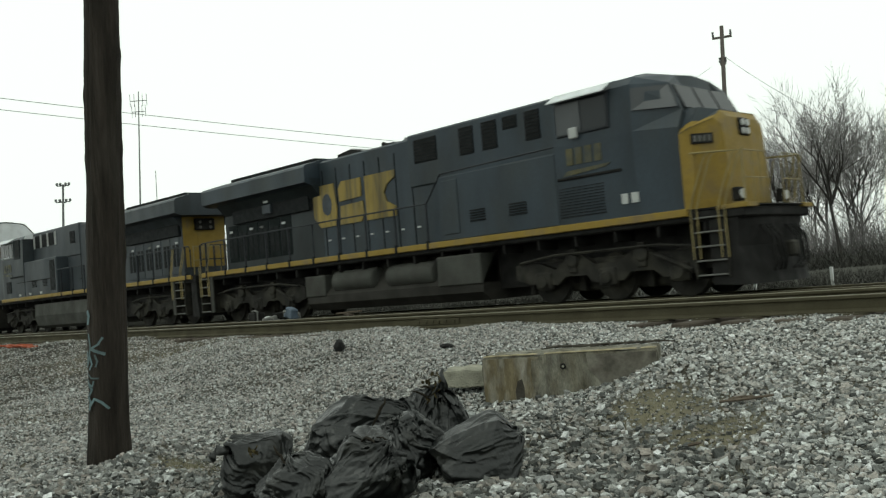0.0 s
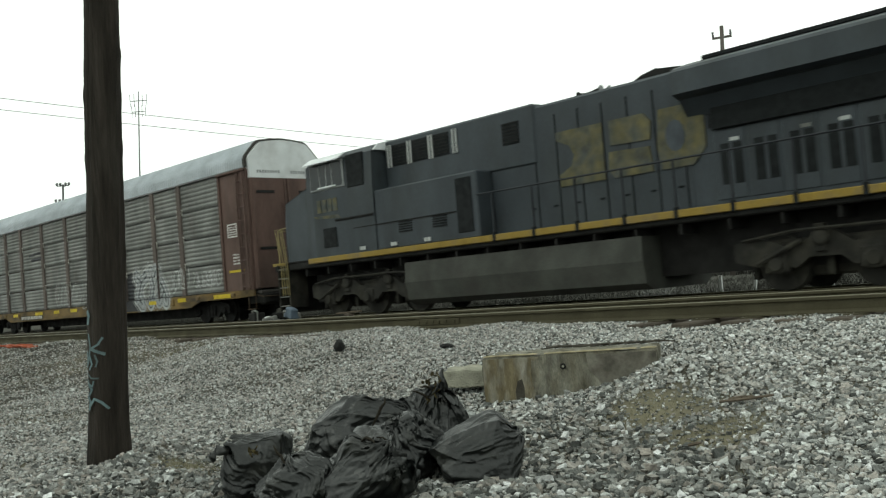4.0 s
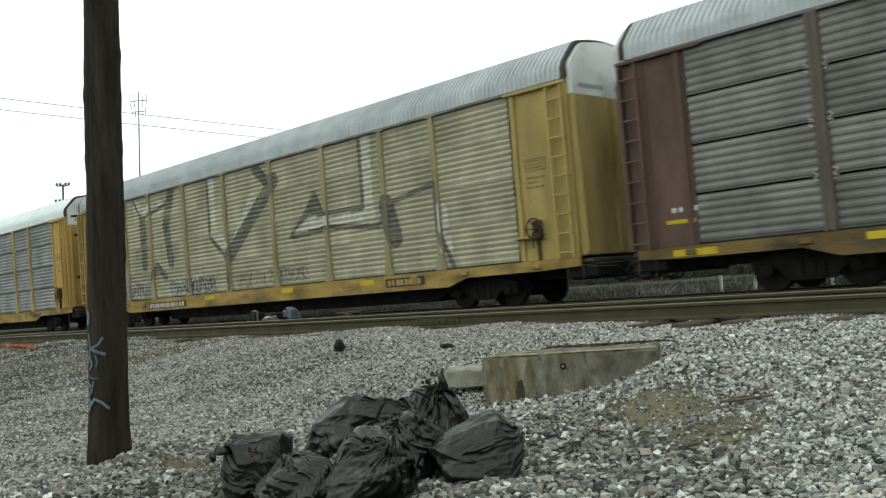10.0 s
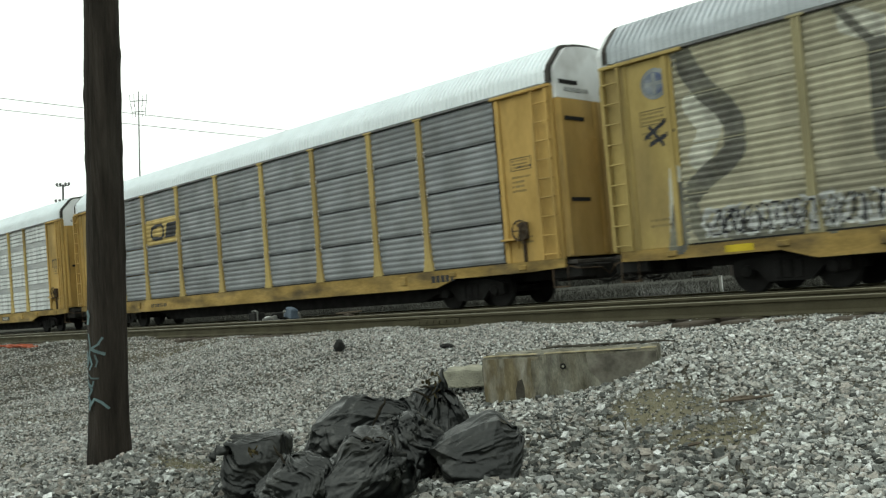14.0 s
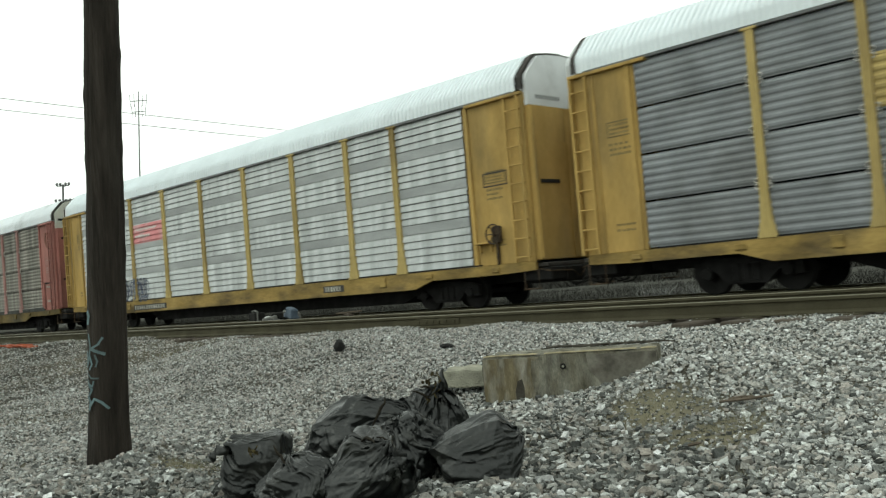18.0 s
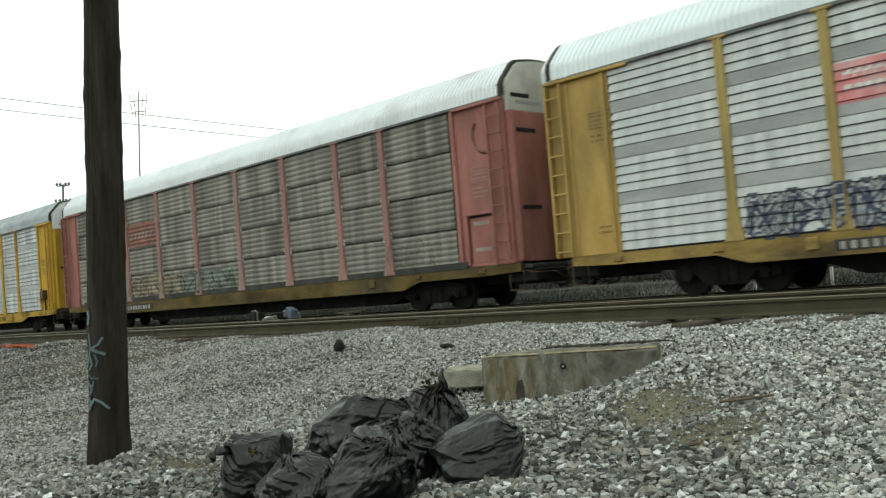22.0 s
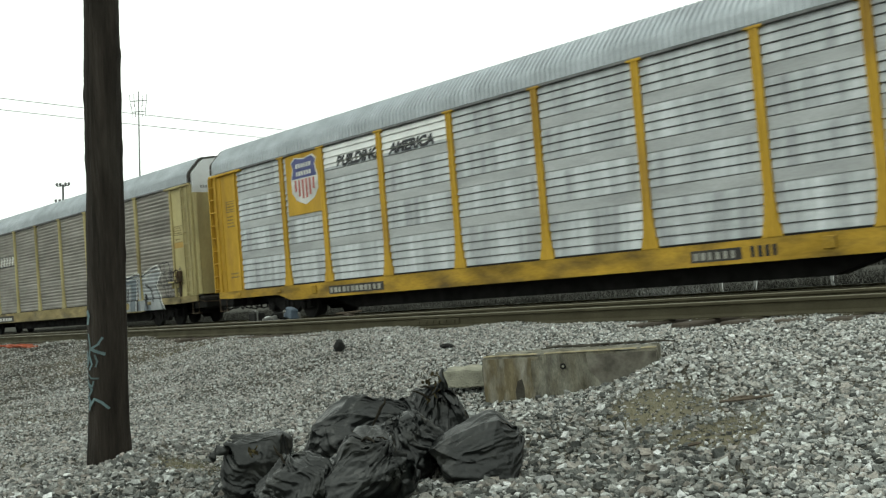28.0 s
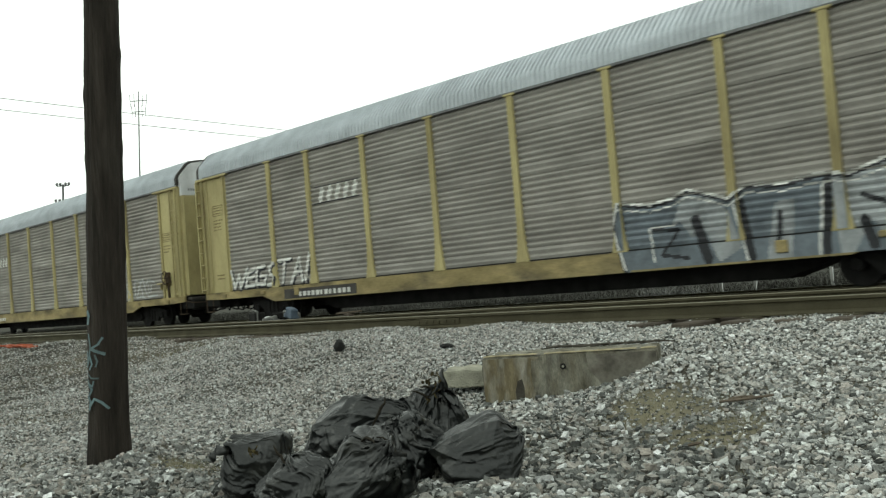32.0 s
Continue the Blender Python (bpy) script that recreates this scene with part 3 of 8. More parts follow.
        part("draft_box", Shape().box(min(sg * (half - 0.9), sg * (half + 0.32)), max(sg * (half - 0.9), sg * (half + 0.32)), -0.75, 0.75, 0.52, 0.90, 0.04), M["black"], car)
    return car


def paint(name, col, stain, amount=0.35, **kw):
    return material(name, col, 0.7, dark=0.72, scale=1.5, fine=18, stretch=(1, 1, 0.35), bump=0.06, stain=stain, stain_amount=amount, stain_scale=0.9, **kw)


M["rust_dark"] = material("dark_rusty_iron", (0.075, 0.058, 0.042), 0.85, dark=0.5, scale=6, fine=40, stain=(0.14, 0.09, 0.05), stain_amount=0.4, stain_scale=5)
M["stencil_dim"] = material("dim_grey_stencil", (0.30, 0.31, 0.31), 0.7)
# grey that paints the shade at the bottom of the panel slots
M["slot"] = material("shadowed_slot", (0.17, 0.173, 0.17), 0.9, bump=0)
M["grime"] = material("grimy_edge", (0.07, 0.065, 0.06), 0.85, dark=0.6)
M["hood"] = material("pale_roof_hood", (0.66, 0.68, 0.69), 0.6, dark=0.85, scale=1.5, stain=(0.42, 0.42, 0.42), stain_amount=0.3)
M["clip"] = material("pale_clip", (0.52, 0.50, 0.46), 0.7)
M["brown"] = paint("brown_oxide_paint", (0.125, 0.080, 0.068), (0.085, 0.060, 0.052))
M["rail_grey"] = material("grey_top_rail", (0.20, 0.205, 0.205), 0.7, dark=0.6, scale=2, fine=20)
M["brown_post"] = paint("grimy_brown_post", (0.155, 0.128, 0.115), (0.10, 0.083, 0.075), 0.5)
M["zinc_band"] = material("dull_grey_band", (0.43, 0.442, 0.442), 0.6, metal=0.1, dark=0.7, scale=1.5, fine=20, stretch=(0.4, 1, 1.5), bump=0.05)
M["foot_grey"] = material("dark_grey_foot_rail", (0.062, 0.062, 0.056), 0.75, dark=0.6, scale=2, fine=25)

M["straw"] = paint("faded_straw_yellow_paint", (0.44, 0.375, 0.185), (0.24, 0.18, 0.08))
M["straw_panel"] = paint("faded_straw_panel", (0.41, 0.388, 0.285), (0.26, 0.245, 0.185), 0.5)
M["straw_post"] = paint("grimy_straw_post", (0.375, 0.335, 0.195), (0.23, 0.20, 0.125), 0.5)
def sill_paint(name, col):
    """Side sill paint: streaked lengthwise with soot and brake dust."""
    return material(name, col, 0.75, dark=0.55, scale=1.4, fine=14, stretch=(0.6, 1, 1.6), bump=0.08, stain=tuple(0.16 * c + 0.03 for c in col), stain_amount=0.44, stain_scale=1.3)


M["ochre_sill"] = sill_paint("grimy_ochre_side_sill", (0.40, 0.275, 0.09))
M["brown_sill"] = sill_paint("grimy_brown_ochre_sill", (0.205, 0.138, 0.056))
M["yellow_sill"] = sill_paint("grimy_yellow_side_sill", (0.52, 0.325, 0.045))
M["straw_sill"] = sill_paint("grimy_straw_side_sill", (0.36, 0.29, 0.14))
M["ochre"] = paint("ochre_yellow_paint", (0.49, 0.325, 0.105), (0.25, 0.18, 0.075))
M["ochre_dull"] = paint("dull_ochre_paint", (0.42, 0.32, 0.12), (0.24, 0.18, 0.08), 0.4)
M["ochre_pale"] = paint("pale_ochre_paint", (0.53, 0.405, 0.16), (0.29, 0.21, 0.09), 0.4)
M["yellow"] = paint("golden_yellow_paint", (0.55, 0.34, 0.045), (0.32, 0.19, 0.05), 0.25)
M["salmon"] = paint("faded_red_paint", (0.385, 0.165, 0.142), (0.20, 0.10, 0.085), 0.40)
M["salmon_post"] = paint("dusty_faded_red_post", (0.37, 0.205, 0.185), (0.33, 0.27, 0.245), 0.45)
M["gable_cream"] = material("cream_gable_paint", (0.50, 0.50, 0.44), 0.6, dark=0.8, scale=1.5, stain=(0.33, 0.31, 0.26), stain_amount=0.35)
M["olive_sill"] = material("grimy_yellow_sill", (0.215, 0.148, 0.042), 0.75, dark=0.45, scale=1.4, fine=14, stretch=(0.6, 1, 1.2), bump=0.08, stain=(0.050, 0.046, 0.032), stain_amount=0.72, stain_scale=0.9)
M["zinc_brown"] = material("grimy_galvanised_panel", (0.232, 0.236, 0.224), 0.6, metal=0.15, dark=0.6, scale=1.1, fine=25, stretch=(1, 1, 0.5), bump=0.05, stain=(0.135, 0.128, 0.118), stain_amount=0.4, stain_scale=0.7)
M["zinc_blue"] = material("dull_galvanised_panel", (0.26, 0.272, 0.284), 0.6, metal=0.1, dark=0.7, scale=1.1, fine=25, bump=0.05, stain=(0.21, 0.215, 0.215), stain_amount=0.35, stain_scale=0.8)
M["zinc_bright"] = material("bright_galvanised_panel", (0.60, 0.62, 0.62), 0.55, metal=0.1, dark=0.72, scale=1.6, fine=20, stretch=(2.2, 1, 0.3), bump=0.05, stain=(0.40, 0.412, 0.41), stain_amount=0.45, stain_scale=1.5)
M["zinc_pale_band"] = material("pale_grey_band", (0.48, 0.495, 0.50), 0.6, metal=0.1, dark=0.7, scale=1.5, fine=20, stretch=(0.4, 1, 1.5), bump=0.05)
M["zinc_mid"] = material("dulled_galvanised_panel", (0.56, 0.585, 0.60), 0.55, metal=0.1, dark=0.66, scale=1.6, fine=20, stretch=(2.2, 1, 0.3), bump=0.05, stain=(0.33, 0.345, 0.35), stain_amount=0.5, stain_scale=1.2)
M["zinc_dirty"] = material("sooty_galvanised_panel", (0.325, 0.309, 0.272), 0.7, metal=0.1, dark=0.6, scale=0.8, fine=25, stretch=(2.5, 1, 0.15), bump=0.05, stain=(0.105, 0.099, 0.086), stain_amount=0.52, stain_scale=0.9)
M["zinc_taupe"] = material("weathered_taupe_panel", (0.315, 0.300, 0.272), 0.7, metal=0.1, dark=0.7, scale=1.1, fine=25, stretch=(0.5, 1, 1.2), bump=0.05, stain=(0.22, 0.205, 0.185), stain_amount=0.45, stain_scale=1.2)
M["straw_pale"] = paint("pale_straw_paint", (0.46, 0.40, 0.20), (0.28, 0.23, 0.12))
M["roof_zinc"] = material("galvanised_roof", (0.51, 0.545, 0.58), 0.55, metal=0.15, dark=0.75, scale=1.2, fine=20, bump=0.04)
M["roof_white"] = material("white_roof", (0.80, 0.85, 0.88), 0.55, dark=0.9, scale=1.2, fine=20, bump=0.04)
M["roof_patchy"] = material("peeling_white_roof", (0.84, 0.87, 0.90), 0.6, dark=0.88, scale=1.2, fine=20, bump=0.04, stain=(0.56, 0.57, 0.58), stain_amount=0.18, stain_scale=0.6)
M["white_bay"] = material("white_painted_bay", (0.80, 0.81, 0.80), 0.6, dark=0.8, scale=1.5, fine=20)

CAR_X = [-66.73 - 28.5 * k for k in range(8)]
cars = [
    autorack(1, "brown covered car carrier with grimy corrugated panels and graffiti", "ribbed", M["brown"], M["zinc_brown"], M["roof_zinc"], 0.24, True, flare=False, sill_col=M["brown_sill"], post_col=M["brown_post"]),
    autorack(2, "faded straw-yellow car carrier with large grey graffiti", "fine", M["straw"], M["straw_panel"], M["roof_zinc"], 0.17, sill_col=M["ochre_sill"], end_col=M["ochre_dull"], post_col=M["straw_post"]),
    autorack(3, "ochre car carrier with blue-grey corrugated panels", "ribbed", M["ochre_pale"], M["zinc_blue"], M["roof_white"], 0.17, sill_col=M["ochre_sill"], end_col=M["ochre"]),
    autorack(4, "ochre car carrier with bright slotted metal panels", "slotted", M["ochre"], M["zinc_bright"], M["roof_white"], 0.19, sill_col=M["ochre_sill"], post_col=M["ochre_pale"]),
    autorack(5, "faded red car carrier with soot-streaked grey panels", "ribbed", M["salmon"], M["zinc_dirty"], M["roof_patchy"], 0.20, True, sill_col=M["olive_sill"], foot=M["foot_grey"], post_col=M["salmon_post"], gable_col=M["gable_cream"]),
    autorack(6, "golden-yellow car carrier with bright slotted metal panels", "slotted", M["yellow"], M["zinc_mid"], M["roof_zinc"], 0.19, sill_col=M["yellow_sill"], band_col=M["zinc_pale_band"]),
    autorack(7, "weathered straw car carrier with taupe corrugated panels and graffiti", "fine", M["straw_pale"], M["zinc_taupe"], M["roof_zinc"], 0.18, sill_col=M["straw_sill"]),
    autorack(8, "weathered ochre car carrier with taupe corrugated panels", "fine", M["straw_pale"], M["zinc_taupe"], M["roof_zinc"], 0.18, sill_col=M["straw_sill"]),
]
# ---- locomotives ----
M["loco_dark"] = material("dark_intake_and_shade", (0.0095, 0.0115, 0.0125), 0.7, dark=0.6, scale=6, fine=60)
# darker copy of loco_blue: the shade under the radiator wings put into the colour
M["loco_shaded"] = material("shaded_dark_blue_paint", (0.022, 0.029, 0.032), 0.5, dark=0.7, scale=1.0, fine=25, stretch=(1, 1, 0.45), bump=0.05, spec=0.2, stain=(0.016, 0.019, 0.019), stain_amount=0.5, stain_scale=0.9)
M["glass"] = material("tinted_cab_glass", (0.020, 0.023, 0.026), 0.12, dark=0.9, scale=1, fine=3, bump=0, spec=0.22)
M["step_edge"] = material("worn_step_edge", (0.16, 0.16, 0.15), 0.6, dark=0.6)
M["rail_paint"] = material("pale_yellow_handrail", (0.27, 0.22, 0.10), 0.5, dark=0.7)
M["grey_rail"] = material("dark_handrail", (0.025, 0.028, 0.033), 0.5, dark=0.8)
# door colour darkened to hold the shade cast by the wing above
M["door_dark"] = material("shaded_hood_door", (0.0120, 0.0165, 0.0165), 0.75, dark=0.6, scale=2, fine=30, spec=0.1)
M["tank_dark"] = material("dark_tank_steel", (0.040, 0.038, 0.033), 0.8, dark=0.6, scale=1.5, fine=25, stain=(0.022, 0.021, 0.018), stain_amount=0.5, stain_scale=1.2)
M["tank_grey"] = material("dusty_tank_steel", (0.066, 0.068, 0.060), 0.75, dark=0.65, scale=1.5, fine=25, stain=(0.05, 0.048, 0.043), stain_amount=0.5, stain_scale=1.2)
M["silver"] = material("pale_label", (0.44, 0.45, 0.44), 0.5, dark=0.85)
M["lamp"] = material("lamp_lens", (0.42, 0.43, 0.41), 0.15, bump=0, dark=0.9, spec=0.6)
# copy of the cab glass, base colour lightened for the sky mirrored in it
M["pale_glass"] = material("sky_lit_cab_glass", (0.045, 0.050, 0.055), 0.18, dark=0.8, scale=1, fine=3, bump=0, spec=0.4)
M["frame_grey"] = material("pale_grey_window_frame", (0.30, 0.31, 0.31), 0.5, dark=0.8)
M["worn_blue"] = material("worn_grey_blue_paint", (0.060, 0.070, 0.082), 0.5, dark=0.7, scale=3)
# white roof paint, raised to near white for the sunlight on it
M["loco_roof"] = material("white_sunlit_cab_roof", (0.66, 0.68, 0.69), 0.5, dark=0.8, scale=2)


def loco_frame():
    s = Shape()
    for sg in (-1, 1):
        y0, y1 = sorted((sg * 0.98, sg * 1.14))
        s.prism([(-2.72, 0.62), (-2.72, 0.98), (-2.2, 1.04), (-1.9, 0.96), (-1.5, 0.80), (-1.1, 1.06), (-0.7, 1.10), (-0.35, 0.86), (0.35, 0.86), (0.7, 1.10), (1.1, 1.06), (1.5, 0.80),
                 (1.9, 0.96), (2.2, 1.04), (2.72, 0.98), (2.72, 0.62), (2.3, 0.50), (1.45, 0.44), (1.2, 0.62), (0.6, 0.62), (0.4, 0.44), (-0.4, 0.44), (-0.6, 0.62), (-1.2, 0.62), (-1.45, 0.44), (-2.3, 0.50)], "y", y0, y1)
        for dx in (-1.85, 0, 1.85):
            s.disc(dx, 0.53, sg * 1.08, sg * 1.26, [(0, 0.20), (0.6, 0.20), (0.75, 0.15), (1, 0.13)], 14)
            s.box(dx - 0.24, dx + 0.24, min(sg * 1.02, sg * 1.19), max(sg * 1.02, sg * 1.19), 0.34, 0.76, 0.04)
        for dx in (-0.95, 0.95):
            s.disc(dx, 0.98, sg * 1.12, sg * 1.24, [(0, 0.17), (0.8, 0.17), (1, 0.12)], 12)
            s.box(dx - 0.10, dx + 0.10, min(sg * 1.05, sg * 1.20), max(sg * 1.05, sg * 1.20), 0.70, 1.24, 0.02)
        s.tube([(-2.5, sg * 1.2, 1.02), (-1.4, sg * 1.24, 1.14), (1.4, sg * 1.24, 1.14), (2.5, sg * 1.2, 1.02)], 0.035, 6)
        s.tube([(1.3, sg * 1.22, 0.95), (2.2, sg * 1.25, 0.55)], 0.05, 6)
    s.box(-2.6, 2.6, -0.66, 0.66, 0.25, 1.35, 0.05)
    s.box(-2.5, 2.5, -0.98, 0.98, 0.72, 1.0, 0.05)
    for dx in (-2.45, -0.93, 0.93, 2.45):
        for sg in (-1, 1):
            s.box(dx - 0.07, dx + 0.07, min(sg * 0.70, sg * 0.88), max(sg * 0.70, sg * 0.88), 0.25, 0.95, 0.02)
    return s.done("bogie", M["truck"])


LOCO_WHEEL, LOCO_FRAME = wheelset_mesh(0.53), loco_frame()


def locomotive(label, lead):
    """A six-axle hood locomotive, nose towards +x."""
    t = thing("locomotive", label, "locomotive", group="locomotives of the train")
    blue, yel, dk = M["loco_blue"] if lead else M["loco_dull"], M["loco_yellow"], M["loco_dark"]
    face = -1 if lead else 1            # the side that shows its doors and lettering

    nx = -0.72 if lead else 0.0         # the leading nose is shorter

    def plate(x0, x1, a, b, z0, z1, bev=0.0, s=None):
        return (s or Shape()).box(x0, x1, min(face * a, face * b), max(face * a, face * b), z0, z1, bev)

    def slab_(pts, a, b):
        return Shape().prism(pts, "y", *sorted((face * a, face * b)))

    # underframe
    s = Shape().box(-10.95, 10.85 + nx, -1.42, 1.42, 1.52, 1.74, 0.03)
    s.box(-10.6, 9.6, -0.7, 0.7, 0.45, 1.55)
    part("underframe", s, M["black"], t)
    for x in np.arange(-9.5, 9.6, 1.1):
        part("cross_beam", Shape().box(x - 0.03, x + 0.03, -1.38, 1.38, 1.30, 1.519), M["black"], t)
    for sg in (-1, 1):
        part("sill_stripe", Shape().box(-10.75, 8.9, min(sg * 1.40, sg * 1.50), max(sg * 1.40, sg * 1.50), 1.64, 1.80, 0.015), yel, t, "grimy yellow stripe along the sill")
    part("walkway", Shape().box(-11.0, 10.9 + nx, -1.44, 1.44, 1.745, 1.775), M["black"], t)
    # long hood
    part("engine_hood", Shape().box(-4.2, 1.6, -0.92, 0.92, 1.775, 4.80, 0.06), blue, t)
    for x in np.arange(-4.0, 0.1, 0.68):
        part("door_seam", plate(x - 0.018, x + 0.018, 0.935, 0.90, 1.80, 4.50, 0.005), dk, t)
        part("door_latch", plate(x + 0.10, x + 0.22, 0.945, 0.915, 2.30, 2.345, 0.005), M["silver"] if lead else dk, t)
    tail = -9.86 if lead else -9.3
    # radiator end: sides lean in under the wings
    s = Shape().prism([(-0.92, 1.775), (0.92, 1.775), (0.92, 3.70), (1.30, 4.15), (1.30, 4.3), (-1.30, 4.3), (-1.30, 4.15), (-0.92, 3.70)], "x", tail, -4.15)
    part("radiator_hood", s, M["loco_shaded"] if lead else blue, t)
    s = Shape().box(tail - 0.03, tail + 0.01, -0.90, 0.90, 2.15, 4.2, 0.01)
    part("hood_end", s, yel, t, "yellow painted end of the long hood")
    part("end_lamp_box", Shape().box(tail - 0.15, tail, -0.42, 0.42, 3.55, 4.0, 0.04), M["black"], t)
    for dy in (-0.22, 0.22):
        for dz in (3.66, 3.86):
            part("end_headlight", Shape().tube([(tail - 0.12, dy, dz), (tail - 0.17, dy, dz)], 0.06, 10), M["step_edge"], t)
    part("end_door", Shape().box(tail - 0.045, tail - 0.01, -0.35, 0.30, 2.2, 3.45, 0.01), yel, t)
    s = Shape()
    for sg in (-1, 1):
        s.box(-9.2, -4.6, min(sg * 0.935, sg * 0.955), max(sg * 0.935, sg * 0.955), 3.42, 3.72)
    part("intake_screen", s, dk, t)
    s = Shape().prism([(-1.50, 4.16), (-1.50, 4.62), (-1.42, 4.70), (-0.75, 4.90), (0, 4.96), (0.75, 4.90), (1.42, 4.70), (1.50, 4.62), (1.50, 4.16), (1.28, 4.08), (-1.28, 4.08)], "x", tail - (0.52 if lead else 0.62), -4.15)
    part("radiator_wing", s, blue, t)
    s = Shape()
    s.box(-9.5, -4.5, -0.8, 0.8, 4.90, 4.985, 0.01)
    part("radiator_grille", s, dk, t)
    # engine doors on the hood flank: panels with dark slots and small pale labels
    for k in range(6):
        x = -9.66 + k * 0.645 if lead else -9.05 + k * 0.74
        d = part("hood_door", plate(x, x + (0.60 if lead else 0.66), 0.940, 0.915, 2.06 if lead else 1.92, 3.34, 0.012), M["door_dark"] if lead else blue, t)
        for dx in (0.05, 0.33):
            part("slot", plate(x + dx, x + dx + 0.20, 0.950, 0.925, 2.22, 3.06, 0.006), dk, d)
        if k in (0, 2, 3, 5):
            part("label", plate(x + 0.10, x + 0.30, 0.952, 0.93, 3.09, 3.16), M["silver"] if k != 3 else M["step_edge"], d)
    if lead:
        fb = part("filter_cabinet", plate(-7.22, -6.72, 1.10, 1.0, 3.50, 3.80, 0.02), M["worn_blue"], t, "small grey-blue cabinet under the radiator wing")
        part("label", plate(-7.08, -6.84, 1.115, 1.02, 3.86, 3.93), M["silver"], fb)
    # dark box that stands in for the shade below the radiator wing
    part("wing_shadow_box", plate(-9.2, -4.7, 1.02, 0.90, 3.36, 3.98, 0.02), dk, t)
    # rooftop
    ex = part("exhaust", Shape().prism([(-3.80, 4.76), (-3.80, 4.98), (-3.15, 5.06), (-2.75, 4.98), (-2.35, 4.78)], "y", -0.42, 0.42), M["black"], t)
    part("exhaust_lid", Shape().prism([(-3.15, 5.065), (-2.75, 4.985), (-2.30, 4.80), (-2.30, 4.83), (-2.75, 5.01), (-3.15, 5.085)], "y", -0.38, 0.38), M["frame_grey"], ex, "pale worn plate over the exhaust")
    part("exhaust_box", Shape().box(-3.98, -3.82, -0.30, 0.05, 4.78, 4.92, 0.02), M["frame_grey"], ex)
    horn = part("horn", Shape().box(-1.30, -1.14, -0.30, 0.30, 4.86, 4.95, 0.02).box(-1.27, -1.17, -0.08, 0.08, 4.76, 4.87), M["black"], t, "air horn of five trumpets")
    for dy, d, reach in ((-0.26, -1, 0.52), (-0.10, 1, 0.30), (0.02, -1, 0.40), (0.15, 1, 0.42), (0.27, -1, 0.34)):
        path = [(-1.22 + d * q * reach, dy, 4.94 + 0.02 * q) for q in (0.0, 0.35, 0.75, 0.92, 1.0)]
        part("trumpet", Shape().tube(path, [0.022, 0.030, 0.045, 0.070, 0.10], 12), M["black"], horn)
        part("bell_mouth", Shape().tube([path[-1], (path[-1][0] + d * 0.012, dy, 4.96)], [0.10, 0.095], 14), M["frame_grey"], horn, "pale mouth of a trumpet")
    # auxiliary cab behind the driver's cab, full width below
    part("auxiliary_cab", Shape().box(0.0, 5.6, -0.96, 0.96, 3.40, 4.88, 0.05), blue, t)
    part("equipment_cabinet", Shape().box(1.60, 5.6, -1.47, 1.47, 1.78, 3.48, 0.04), blue, t)
    if lead:
        spans = ((0.30, 1.20, 4.05, 4.70), (2.07, 2.58, 4.0, 4.72), (2.89, 3.41, 4.0, 4.72), (3.62, 4.10, 4.40, 4.72), (4.35, 4.82, 4.0, 4.72))
    else:
        spans = ((0.50, 1.05, 4.0, 4.55), (2.95, 3.55, 4.12, 4.72), (3.75, 4.40, 4.12, 4.72), (4.62, 5.25, 4.12, 4.72))
    for a, b, z0, z1 in spans:
        sc = part("air_intake", plate(a, b, 0.985, 0.955, z0, z1, 0.01), dk, t)
        s = Shape()
        for z in np.arange(z0 + 0.06, z1 - 0.02, 0.09):
            plate(a + 0.02, b - 0.02, 1.0, 0.98, z, z + 0.018, 0, s)
        part("louvre", s, M["black"], sc)
    if not lead:
        for x in (2.72, 3.65, 4.51, 5.35):
            s = Shape()
            for dx in (-0.06, 0.06):
                plate(x + dx - 0.022, x + dx + 0.022, 1.0, 0.97, 4.10, 4.74, 0, s)
            part("intake_frame", s, M["silver"], t)
    for a, b, z0, z1 in ((2.74, 3.27, 2.2, 2.5), (4.08, 4.62, 2.2, 2.5)) + (((5.65, 6.9, 1.95, 2.62),) if lead else ()):
        s = Shape()
        for z in np.arange(z0, z1, 0.065):
            s.prism([(face * 1.475, z), (face * 1.505, z + 0.008), (face * 1.475, z + 0.035)], "x", a, b)
        part("louvre", s, dk, t)
    part("cabinet_door", plate(1.78, 2.35, 1.49, 1.465, 1.95, 3.35, 0.012), dk if not lead else blue, t)
    # cab
    prof = [(-1.48, 1.78), (-1.50, 3.6), (-1.46, 4.62), (-1.28, 4.80), (-0.75, 4.93), (0, 4.98), (0.75, 4.93), (1.28, 4.80), (1.46, 4.62), (1.50, 3.6), (1.48, 1.78)]
    back, front = (7.75, 8.85) if lead else (8.45, 8.78)
    part("cab", Shape().prism(prof, "x", 5.6, back), blue, t)
    top = prof[2:-2]
    part("cab_roof", Shape().prism([(y * 0.97, z + 0.015) for y, z in top], "x", 5.5, back - 0.1), M["loco_roof"] if not lead else M["cab_top"], t)
    w0, w1 = (5.72, 7.20) if lead else (6.86, 8.48)
    v = Shape().prism([(face * 1.44, 4.74), (face * 1.74, 4.56), (face * 1.74, 4.585), (face * 1.44, 4.78)], "x", w0 - 0.05, w1 + 0.05)
    part("sun_visor", v, M["loco_roof"], t, "pale sun visor over the cab window")
    for x in (5.9, 6.5, 7.1):
        part("roof_fitting", Shape().box(x, x + 0.16, -0.35, -0.20, 4.96, 5.05, 0.02), M["black"], t)
    # windscreen block between the cab and the nose
    fr = front
